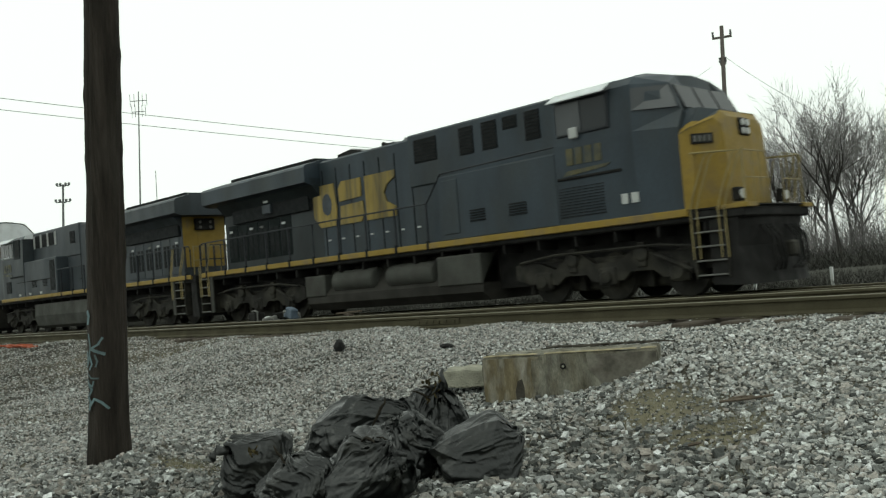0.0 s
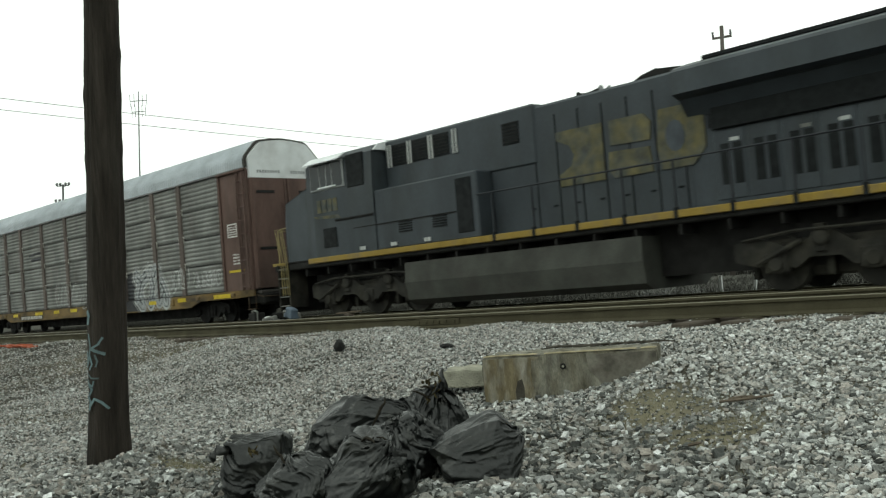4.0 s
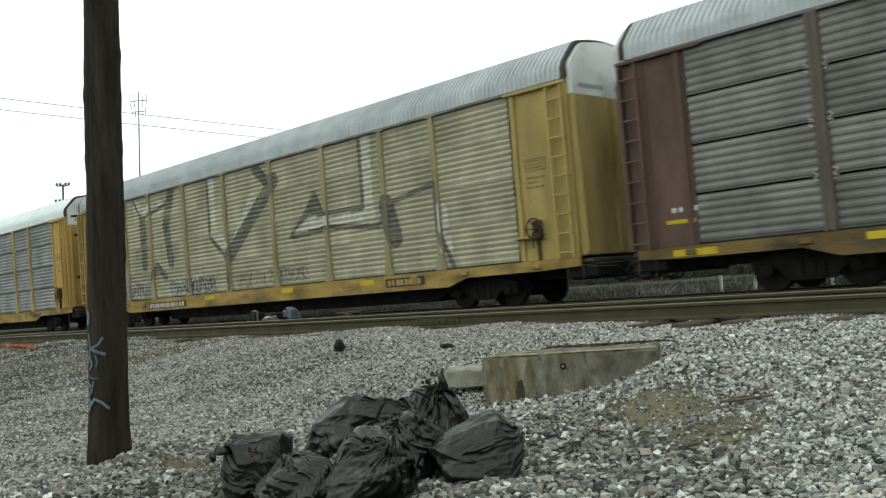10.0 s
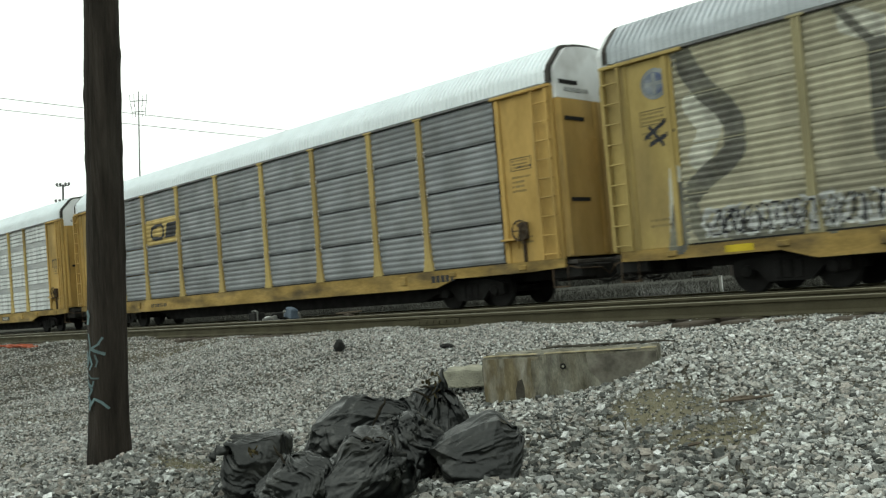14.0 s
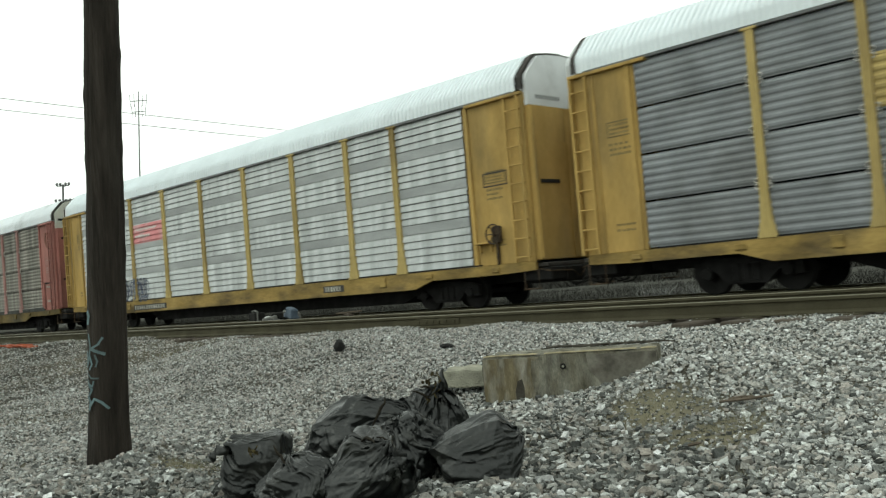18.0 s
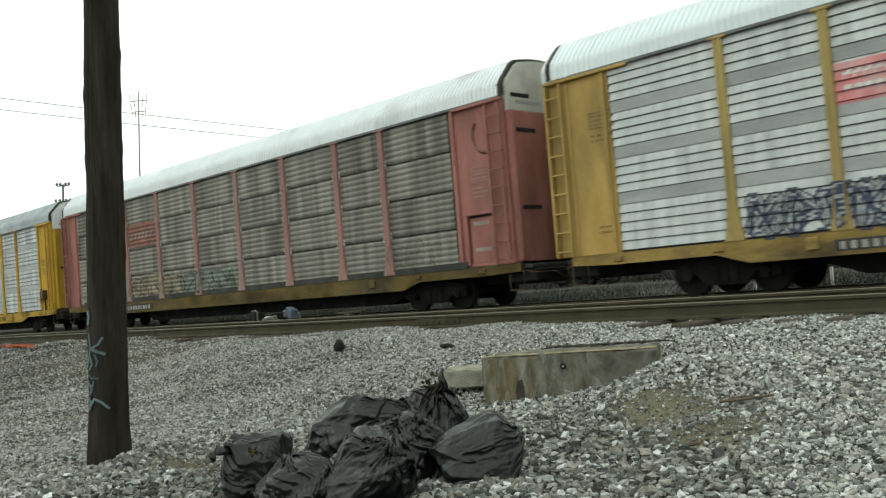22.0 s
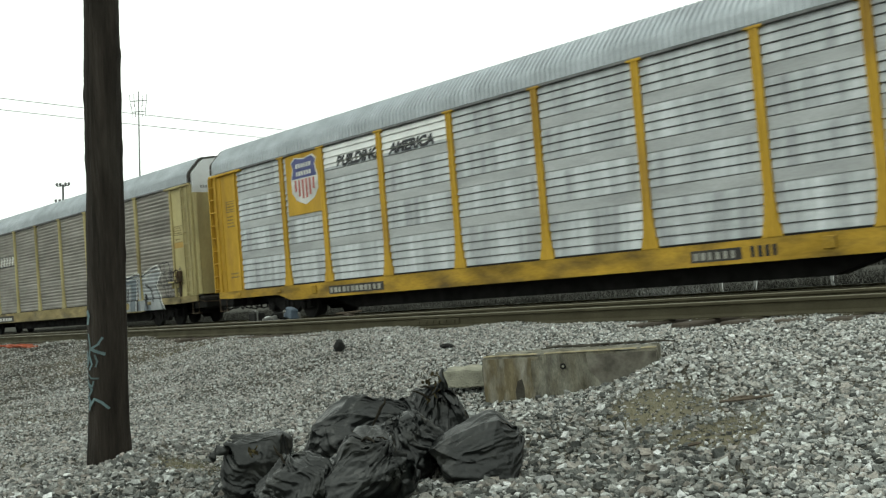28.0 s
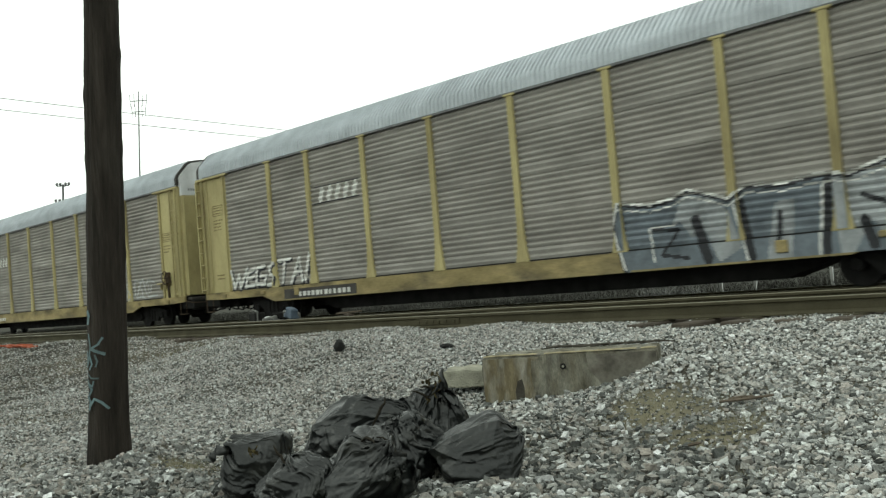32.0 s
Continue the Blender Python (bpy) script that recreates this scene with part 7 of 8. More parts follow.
def bag_neck(size, knot, seed, reach=0.10):
    """The gathered, ragged mouth of a sack: limp tongues of film that droop from one point."""
    rg = random.Random(int(seed * 10))
    k = Vector(knot).normalized()
    side = k.orthogonal().normalized()
    oth = k.cross(side)
    root = Vector((k.x * size[0] * 0.86, k.y * size[1] * 0.86, (0.43 + k.z * 0.40) * size[2]))
    v, f = [], []
    for j in range(9):
        a = j * 0.7 + rg.uniform(-0.3, 0.3)
        out = (k * rg.uniform(0.4, 1.0) + side * math.cos(a) * 0.8 + oth * math.sin(a) * 0.8).normalized()
        cross = out.cross(Vector((rg.uniform(-1, 1), rg.uniform(-1, 1), 1))).normalized()
        ln, b = reach * rg.uniform(0.6, 1.2), len(v)
        for i in range(7):
            t = i / 6
            c = root - k * 0.02 + out * ln * t + Vector((0, 0, -0.9 * ln * t * t))
            wd = (0.010 + 0.045 * math.sin(min(1.0, t * 1.3) * 1.9)) * (1 - 0.55 * t ** 3)
            up = out.cross(cross) * 0.014 * math.sin(5 * t + j)
            v += [c - cross * wd + up, c - cross * wd * 0.4 - up * 1.5, c + cross * wd * 0.3 + up * 1.2, c + cross * wd - up]
        f += [(b + 4 * i + n, b + 4 * i + n + 1, b + 4 * i + n + 5, b + 4 * i + n + 4) for i in range(6) for n in range(3)]
    return mesh("neck", v, f, M["bag"], smooth=True)


BAGS = [((-4.82, 2.98), (0.19, 0.17, 0.44), 1.3, (-0.9, 0.2, 0.8), 3.4, 1.1, 0.05, "small slumped black plastic rubbish bag with a torn hole",
         ((-0.10, 0, 0.99, 0.375), (-1, -0.1, 0, 0.17), (1, -0.1, 0, 0.175), (0.0, -1, 0.12, 0.13))),
        ((-4.95, 3.86), (0.42, 0.26, 0.53), 2.9, (0.95, -0.1, 0.3), 2.2, 1.5, 0.09, "slack black plastic rubbish bag with deep folds",
         ((-0.51, -0.1, 0.86, 0.375), (-0.94, 0, 0.34, 0.35), (0.1, 0.1, 1, 0.425), (-0.15, -0.80, 0.6, 0.29), (0.3, -0.7, 0.65, 0.33))),
        ((-3.97, 3.12), (0.28, 0.26, 0.43), 4.1, (0.5, -0.55, 0.65), 2.3, 1.5, 0.10, "full black plastic rubbish bag tied at its neck",
         ((0.05, 0, 0.99, 0.355), (-0.74, 0, 0.67, 0.27), (0.86, 0, 0.5, 0.28), (-0.3, -0.85, 0.45, 0.25))),
        ((-4.66, 4.30), (0.24, 0.18, 0.53), 5.7, (0.45, -0.2, 1), 2.2, 1.7, 0.10, "upright black rubbish bag with a twisted torn neck",
         ((0.85, -0.1, 0.5, 0.30), (-0.6, -0.5, 0.6, 0.30), (0.2, -0.9, 0.3, 0.15))),
        ((-3.85, 3.88), (0.31, 0.22, 0.42), 7.2, (0.9, 0.2, 0.6), 2.8, 0.8, 0.07, "smooth full black plastic rubbish bag",
         ((0.71, 0, 0.71, 0.345), (-0.40, 0, 0.917, 0.305), (0.95, 0, -0.32, 0.19), (-0.15, -0.85, 0.5, 0.245), (0.6, -0.75, 0.2, 0.23))),
        ((-4.22, 2.86), (0.23, 0.21, 0.34), 8.8, (-0.2, 0.5, 0.9), 2.2, 1.4, 0.08, "low black plastic rubbish bag spilled on the gravel",
         ((-0.7, -0.2, 0.7, 0.24), (0.2, -0.3, 0.92, 0.27), (-0.1, -0.95, 0.3, 0.17))),
        ((-4.28, 3.74), (0.25, 0.20, 0.42), 9.9, (-0.3, -0.3, 0.9), 2.0, 1.9, 0.12, "crumpled torn black plastic rubbish bag",
         ((0.5, -0.5, 0.7, 0.28), (-0.5, -0.6, 0.6, 0.27)))]
M["rag"] = material("dark_brown_rag", (0.022, 0.018, 0.012), 0.95, dark=0.5, scale=20, fine=60)
for (x, y), size, seed, knot, bx, fo, reach, label, faces in BAGS:
    bag = thing("rubbish_bag", label, "rubbish bag", at=(x, y, float(ground_z(x, y))), group="heap of rubbish bags")
    bag.rotation_euler = (0, 0, radians(45.9))
    if seed == 5.7:
        tall_bag = bag
    part("sack", crumple("sack", size, seed, knot, bx, fo, {1.3: 0.7, 7.2: 0.5, 2.9: 0.85}.get(seed, 1.0), faces), None, bag)
    if seed == 1.3:
        part("tied_ear", Shape().tube([(-0.13, -0.10, 0.33), (-0.19, -0.12, 0.345), (-0.225, -0.125, 0.315), (-0.215, -0.12, 0.28)], [0.02, 0.035, 0.028, 0.012], 10), M["bag"], bag, "rolled corner of the sack", smooth=True)
    part("neck", bag_neck(size, knot, seed, reach), None, bag)["kind"] = "stuff"
# a stiff torn flap that stands up from the tall bag's mouth
v, f = [], []
for i in range(9):
    a = i / 8
    w = 0.035 * (1 - a) ** 0.7 + 0.004
    c = Vector((0.06 + 0.03 * a + 0.012 * math.sin(6 * a), -0.03, 0.40 + 0.17 * a))
    v += [c + Vector((-w, 0.012 * math.sin(9 * a), 0)), c + Vector((0, -0.018, 0)), c + Vector((w, 0.015 * math.cos(7 * a), 0)), c + Vector((0, 0.018, 0))]
f = [(4 * i + j, 4 * i + (j + 1) % 4, 4 * i + 4 + (j + 1) % 4, 4 * i + 4 + j) for i in range(8) for j in range(4)]
part("torn_flap", mesh("torn_flap", v, f, M["bag"], smooth=True), None, tall_bag)
# withered brown leaves caught in the tall bag's mouth and in the hole of the small one
M["leaf"] = material("withered_leaf", (0.05, 0.040, 0.018), 0.9, dark=0.5, scale=15, fine=50, stain=(0.13, 0.105, 0.045), stain_amount=0.4, stain_scale=12)
rg = random.Random(31)
for (x, y, z), spread, count_ in (((-4.55, 4.21, 0.46), (0.035, 0.09), 18), ((-4.655, 2.88, 0.262), (0.018, 0.018), 8)):
    for k in range(count_):
        c = Vector((x + rg.gauss(0, spread[0]), y + rg.gauss(0, spread[0]), z + rg.uniform(-1, 1) * spread[1]))
        turn = Euler((rg.uniform(-1.2, 1.2), rg.uniform(-1.2, 1.2), rg.uniform(0, 6.3))).to_matrix()
        ln, wd = rg.uniform(0.016, 0.032), rg.uniform(0.008, 0.016)
        s = Shape()
        vv = []
        for i in range(5):
            a = i / 4
            half_w = wd * math.sin(0.25 + a * 2.6)
            vv += [turn @ Vector((ln * (a - 0.5) * 2, sy * half_w, 0.5 * wd * abs(sy) + 0.25 * ln * (a - 0.5) ** 2 * 4)) + c for sy in (-1, 0, 1)]
        s.add(vv, [(3 * i + j, 3 * i + j + 1, 3 * i + j + 4, 3 * i + j + 3) for i in range(4) for j in (0, 1)])
        single("dead_leaf", s, M["leaf"], "curled withered brown leaf caught on a rubbish bag", "leaf", group="withered leaves on the bags")
M["string"] = material("pale_string", (0.42, 0.42, 0.38), 0.8)
single("string", Shape().tube([(-4.80, 2.72, 0.345), (-4.785, 2.735, 0.330), (-4.77, 2.755, 0.334), (-4.76, 2.775, 0.350), (-4.75, 2.79, 0.338)], 0.0045, 5), M["string"], "loose pale string hanging from a bag corner", "string")
# dead stalks lying on the bags
rg = random.Random(21)
for (x, y, z), spread, n in (((-4.52, 4.18, 0.44), 0.08, 1), ((-4.48, 4.16, 0.40), 0.10, 1), ((-3.93, 3.06, 0.40), 0.12, 1), ((-3.88, 3.10, 0.36), 0.11, 1), ((-3.90, 3.02, 0.32), 0.11, 1), ((-4.20, 2.80, 0.26), 0.09, 1)):
    s = Shape()
    for k in range(n):
        p = Vector((x, y, z)) + Vector((rg.uniform(-1, 1), rg.uniform(-1, 1), rg.uniform(-0.4, 0.4))) * spread * 0.6
        d = Vector((rg.uniform(-1, 1), rg.uniform(-1, 1), rg.uniform(-0.4, 0.7))).normalized()
        path = [p]
        for i in range(5):
            d = (d + Vector((rg.uniform(-1, 1), rg.uniform(-1, 1), rg.uniform(-1, 0.6))) * 0.45).normalized()
            path.append(path[-1] + d * spread * 0.30)
        s.tube(path, [0.004, 0.007, 0.009, 0.008, 0.006, 0.003], 6)
    single("dead_weed", s, M["rag"], "curled dead brown weed stalk lying on a bag", "weed", group="dead weed stalks on the bags")


# ---- loose things on the gravel ----
def boulder(name, size, seed, mat):
    bm = bmesh.new()
    bmesh.ops.create_icosphere(bm, subdivisions=2, radius=1.0)
    for v in bm.verts:
        v.co = v.co * (1 + 0.35 * noise.noise(v.co * 1.3 + Vector((seed, 0, 0))))
        v.co = Vector((v.co.x * size[0], v.co.y * size[1], v.co.z * size[2]))
    me = bpy.data.meshes.new(name)
    bm.to_mesh(me)
    bm.free()
    me.materials.append(mat)
    return me


single("dark_lump", boulder("dark_lump", (0.075, 0.07, 0.095), 14.0, M["black"]), None, "black lump of asphalt lying on the gravel", "debris", at=(-9.25, 7.03, float(ground_z(-9.25, 7.03)) + 0.07))
single("dark_lump", boulder("dark_lump", (0.10, 0.06, 0.03), 6.0, M["black"]), None, "flat black scrap lying on the gravel", "debris", at=(-7.6, 7.3, float(ground_z(-7.6, 7.3)) + 0.03))
M["orange"] = flat_paint("orange_plastic", (0.40, 0.085, 0.035), 0.6, 0.45, (0.22, 0.10, 0.06))
s = Shape()
rg = random.Random(3)
for k in range(6):
    x0, y0 = -24.6 + 0.45 * k, 8.02 - 0.03 * k
    s.tube([(x0 + 0.3 * i + rg.uniform(-0.1, 0.1), y0 + rg.uniform(-0.12, 0.12), float(ground_z(x0, y0)) + 0.03 + rg.uniform(0, 0.05)) for i in range(4)], [rg.uniform(0.012, 0.04) for i in range(4)], 6)
single("orange_netting", s, M["orange"], "crumpled strip of orange safety netting on the gravel", "netting")
M["wood_grey"] = material("bleached_wood", (0.13, 0.105, 0.08), 0.9, dark=0.6, scale=8, fine=50, stretch=(1, 1, 1))
for p0, p1 in (((-3.40, 5.86), (-3.08, 6.04)), ((-3.36, 5.92), (-3.20, 5.98)), ((-3.14, 5.00), (-3.06, 5.02))):
    single("stick", Shape().tube([(p0[0], p0[1], float(ground_z(*p0)) + 0.04), ((p0[0] + p1[0]) / 2 + 0.02, (p0[1] + p1[1]) / 2, float(ground_z(*p0)) + 0.055), (p1[0], p1[1], float(ground_z(*p1)) + 0.05)], [0.010, 0.012, 0.007], 6), M["wood_grey"], "thin bleached stick lying on the gravel", "stick", group="sticks on the gravel")


# ---- behind the train ----
for x, y, h, lean in ((-12.31, 21.86, 0.52, 0.0), (-11.73, 22.46, 0.55, 0.10), (-10.30, 23.94, 0.50, 0.0)):
    g = float(ground_z(x, y))
    m = thing("marker_post", "short white marker post in the grass", "marker post", at=(x, y, g), group="white marker posts")
    part("post", Shape().prism([(-0.035, -0.2), (0.035, -0.2), (0.035 + lean, h), (-0.035 + lean, h)], "y", -0.03, 0.03), M["white"], m)
    part("cap", Shape().box(-0.04 + lean, 0.04 + lean, -0.035, 0.035, h, h + 0.03, 0.008), M["white"], m)

M["scrap_blue"] = flat_paint("dull_blue_scrap", (0.10, 0.13, 0.17), 0.7, 0.4)
rg = random.Random(8)
heap = thing("scrap_heap", "low heap of blue and grey track scrap between the two tracks", "scrap heap", at=(-19.95, 13.6, float(ground_z(-19.95, 13.6))))
for k in range(18):
    x, y, sz = rg.uniform(-0.85, 0.85), rg.uniform(-0.35, 0.35), rg.uniform(0.08, 0.2)
    up = 0.0 if k < 5 else rg.uniform(0.20, 0.40)
    q = part("scrap_piece", Shape().box(-sz, sz, -sz * 0.5, sz * 0.5, -0.05, (0.44 if k < 5 else sz * rg.uniform(0.5, 1.1)), 0.03), (M["scrap_blue"], M["step_edge"], M["black"], M["silver"], M["truck"])[k % 5], heap, at=(x * (0.7 if k < 5 else 1), y, up))
    q.rotation_euler = (rg.uniform(-0.2, 0.2), rg.uniform(-0.3, 0.3), rg.uniform(0, 3))
plank = (-16.9, 13.2)
single("grey_board", Shape().box(-0.30, 0.30, -0.06, 0.06, 0.0, 0.04, 0.008), M["wood_grey"], "grey board lying on a stub between the tracks", "board", at=(plank[0], plank[1], float(ground_z(*plank)) + 0.34)).rotation_euler = (0, -0.03, 0.5)
single("stub_post", Shape().box(-0.10, 0.10, -0.10, 0.10, -0.1, 0.34, 0.02), M["tie"], "short dark wooden stub under the grey board", "post", at=(plank[0], plank[1], float(ground_z(*plank))))
stand = thing("switch_stand", "low dark switch stand between the two tracks", "switch stand", at=(-21.25, 13.5, float(ground_z(-21.25, 13.5))))
part("base", Shape().box(-0.16, 0.16, -0.16, 0.16, -0.05, 0.46, 0.02), M["black"], stand)
part("lever", Shape().tube([(0.18, -0.1, 0.0), (0.2, -0.1, 0.48), (0.0, -0.05, 0.52), (-0.2, 0, 0.5)], 0.028, 6), M["step_edge"], stand)

# ---- bare trees ----
M["bark"] = material("grey_brown_bark", (0.055, 0.051, 0.047), 0.95, dark=0.6, scale=2, fine=20, stretch=(1, 1, 0.2))
M["twig"] = material("bare_twigs", (0.26, 0.25, 0.245), 0.95, dark=0.7, bump=0, spec=0.0)


def bare_tree(seed, height):
    rg = random.Random(seed)
    t = thing("bare_tree", "leafless grey-brown tree with fine spreading twigs", "tree", group="bare trees behind the track")
    wood, limbs, twigs = Shape(), Shape(), Shape()

    def grow(p, d, length, radius, level):
        pts, rad = [p], [radius]
        n = 4 if level < 2 else 3 if level < 3 else 2
        for i in range(n):
            d = (d + Vector((rg.uniform(-1, 1), rg.uniform(-1, 1), rg.uniform(-0.3, 0.8))) * (0.10 + 0.07 * level)).normalized()
            p = p + d * (length / n)
            pts.append(p)
            rad.append(radius * (1 - 0.55 * (i + 1) / n))
        (wood if level == 0 else limbs if level < 3 else twigs).tube(pts, rad, 8 if level == 0 else 5 if level < 3 else 3)
        if level >= 5:
            return
        kids = (6, 5, 4, 4, 3)[level]
        for k in range(kids):
            at = rg.uniform(0.35 if level == 0 else 0.25, 1.0) if k else 1.0
            i = min(len(pts) - 2, int(at * (len(pts) - 1)))
            q = pts[i].lerp(pts[i + 1], at * (len(pts) - 1) - i) if at < 1 else pts[-1]
            a = rg.uniform(0, 6.283)
            out = d.orthogonal().normalized()
            out = (Matrix.Rotation(a, 3, d) @ out)
            spread = rg.uniform(0.5, 1.0) if k else 0.25
            grow(q, (d + out * spread + Vector((0, 0, 0.12))).normalized(), length * rg.uniform(0.58, 0.78), max(0.012, radius * rg.uniform(0.42, 0.55)), level + 1)

    grow(Vector((0, 0, -0.3)), Vector((rg.uniform(-0.05, 0.05), 0, 1)), height * 0.36, height * 0.0125, 0)
    part("trunk", wood, M["bark"], t)
    part("limb_crown", limbs, M["bark"], t)
    part("twig_mass", twigs, M["twig"], t)["kind"] = "stuff"
    return t


TREES = [bare_tree(11, 14.6), bare_tree(23, 13.4), bare_tree(31, 14.2)]
spots = [(-31.5, 79, 1), (-36.5, 76, 0), (-33.6, 77, 1), (-29.5, 74, 2), (-25.5, 76, 0), (-22.0, 73, 1), (-18.0, 77, 2), (-44.0, 92, 1), (-48.5, 100, 0), (-39.5, 88, 2), (-14.0, 74, 0), (-28.0, 90, 1), (-9.0, 78, 1), (-64.5, 78.0, 1), (-57.0, 77.0, 0), (-61.5, 84.0, 2), (-54.0, 88.0, 1), (-49.0, 80.0, 2), (-44.5, 78.0, 0), (-27.5, 66.0, 0), (-59.0, 76.0, 2), (-56.0, 81.0, 1)]
rg = random.Random(2)
done = set()
for x, y, k in spots:
    m = pose(x, y, 0.2, 0, 0, rg.uniform(0, 360))
    if k not in done:
        TREES[k].matrix_world = m
        done.add(k)
    else:
        copy_thing(TREES[k], m)

# low scrub and dry grass beyond the far track, and a low wood along the skyline
M["scrub"] = material("dry_scrub", (0.076, 0.075, 0.067), 0.95, dark=0.4, scale=0.7, fine=10, bump=0, island=0.35, spec=0.0)
M["grass"] = material("dead_grass", (0.225, 0.21, 0.145), 0.95, dark=0.6, scale=2, fine=20, bump=0, island=0.4, spec=0.0)
M["wood_far"] = material("far_winter_wood", (0.12, 0.12, 0.115), 1.0, dark=0.6, scale=0.2, fine=1.5, bump=0)


def blades(name, spots_, mat, label, category, h, w, seed):
    rg = np.random.RandomState(seed)
    n = len(spots_)
    base = np.array(spots_)
    a = rg.uniform(0, 2 * np.pi, n)
    hh = h * rg.uniform(0.5, 1.3, n)
    lean = rg.normal(0, 0.7, (n, 2)) * hh[:, None]
    side = np.stack([np.cos(a), np.sin(a)], 1) * (w / 2)
    z = ground_z(base[:, 0], base[:, 1])
    v = np.zeros((n, 3, 3))
    v[:, 0, :2], v[:, 1, :2], v[:, 2, :2] = base - side, base + side, base + lean
    v[:, 0, 2] = v[:, 1, 2] = z - 0.02
    v[:, 2, 2] = z + hh
    me = mesh(name, v.reshape(-1, 3).tolist(), np.arange(3 * n).reshape(-1, 3).tolist(), mat)
    return tagged(new(name, me), label, category, kind="stuff")


rs = np.random.RandomState(4)
pts = np.stack([rs.uniform(-70, 0, 42000), 20.6 + 22 * rs.uniform(0, 1, 42000) ** 1.8], 1)
blades("dry_scrub", pts.tolist(), M["scrub"], "dark winter scrub and dead weeds behind the far track", "scrub", 0.24, 0.024, 1)
pts = np.stack([rs.uniform(-75, -5, 9000), rs.uniform(55, 66, 9000)], 1)
blades("winter_brush", pts.tolist(), M["scrub"], "grey winter brush under the bare trees", "brush", 1.35, 0.06, 12)
pts = np.stack([rs.uniform(-52, -4, 6500), rs.uniform(68, 74, 6500)], 1)
blades("winter_thicket", pts.tolist(), M["twig"], "grey leafless thicket among the bare trees", "thicket", 4.2, 0.07, 15)
M["pale_brush"] = material("pale_bare_brush", (0.34, 0.34, 0.33), 0.95, dark=0.5, scale=3, fine=20, bump=0, island=0.5, spec=0.0)
pts = np.stack([rs.uniform(-15.6, -13.4, 260), rs.uniform(22.6, 23.6, 260)], 1)
blades("pale_brush", pts.tolist(), M["pale_brush"], "pale bare brush beyond the far track", "brush", 0.42, 0.022, 9)
pts = np.concatenate([np.array(c) + rs.normal(0, 1, (n, 2)) * np.array(sp) for c, sp, n in (((-3.86, 5.74), (0.30, 0.24), 700), ((-3.12, 5.34), (0.28, 0.24), 700), ((-6.10, 3.24), (0.24, 0.10), 600), ((-2.45, 4.50), (0.16, 0.10), 250), ((-12.5, 8.3), (1.5, 0.12), 250), ((-3.1, 5.7), (0.15, 0.15), 300))])
blades("dead_grass", pts.tolist(), M["grass"], "thin tufts of dead straw-coloured grass on bare earth", "grass", 0.035, 0.006, 2)

v, f = [], []
n = 400
rg = random.Random(6)
for i in range(n):
    a = math.radians(-30 + 240 * i / (n - 1))
    r = 420
    h = 2.2 + 2.2 * abs(noise.noise(Vector((i * 0.13, 0, 0)))) + 1.0 * rg.random()
    v += [(r * math.cos(a), r * math.sin(a), -1.0), (r * math.cos(a), r * math.sin(a), h), ((r + 15) * math.cos(a), (r + 15) * math.sin(a), h * 0.7)]
f = [q for i in range(n - 1) for q in ((3 * i, 3 * i + 3, 3 * i + 4, 3 * i + 1), (3 * i + 1, 3 * i + 4, 3 * i + 5, 3 * i + 2))]
tagged(new("backdrop", mesh("backdrop", v, f, M["wood_far"])), "low grey winter wood along the skyline", "woods", kind="structure")


# ---- poles, masts and wires ----
M["far_pole"] = material("grey_pole_wood", (0.12, 0.105, 0.095), 0.9, dark=0.7, scale=3, stretch=(1, 1, 0.1))
M["wire"] = material("overhead_wire", (0.20, 0.20, 0.20), 0.6, bump=0)
M["steel"] = material("grey_mast_steel", (0.20, 0.20, 0.205), 0.6, metal=0.4, dark=0.8)


def power_pole(x, y, h, lean=(0, 0), turn=0.0):
    t = thing("power_pole", "grey wooden power pole with short crossarms and insulators", "utility pole", at=(x, y, 0.2), group="power poles behind the track")
    t.rotation_euler = (0, 0, turn)
    part("shaft", Shape().tube([(0, 0, -0.5), (lean[0], lean[1], h)], [0.20, 0.13], 10), M["far_pole"], t, smooth=True)
    for z, w in ((h - 0.75, 0.62), (h - 2.5, 0.2)):
        c = (lean[0] * z / h, lean[1] * z / h)
        part("crossarm", Shape().box(c[0] - w, c[0] + w, c[1] - 0.07, c[1] + 0.07, z - 0.07, z + 0.07, 0.01), M["far_pole"], t)
        for sx in (-w * 0.9, w * 0.9):
            part("insulator", Shape().tube([(c[0] + sx, c[1], z + 0.06), (c[0] + sx, c[1], z + 0.20), (c[0] + sx, c[1], z + 0.24), (c[0] + sx, c[1], z + 0.42)], [0.05, 0.09, 0.05, 0.08], 8), M["steel"], t)
    return t


power_pole(-30.15, 55.10, 16.5, lean=(0.75, 0.5), turn=0.45)


def wire(a, b, sag, r=0.02):
    a, b = Vector(a), Vector(b)
    pts = [a.lerp(b, i / 24) - Vector((0, 0, sag * 4 * (i / 24) * (1 - i / 24))) for i in range(25)]
    single("overhead_wire", Shape().tube(pts, r, 4), M["wire"], "thin dark overhead wire strung between poles", "wire", group="overhead wires")


power_pole(-66.0, 8.0, 17.2)
power_pole(-53.0, 66.0, 13.0)
wire((-66.0, 8.0, 17.3), (-53.0, 66.0, 12.3), 0.35, 0.022)
wire((-66.3, 8.0, 16.6), (-53.3, 66.0, 11.6), 0.35, 0.022)
wire((-29.54, 55.4, 14.67), (-18.30, 46.0, 7.28), 0.25, 0.016)
wire((-30.2, 55.0, 14.0), (-53.0, 66.0, 12.4), 0.6, 0.012)

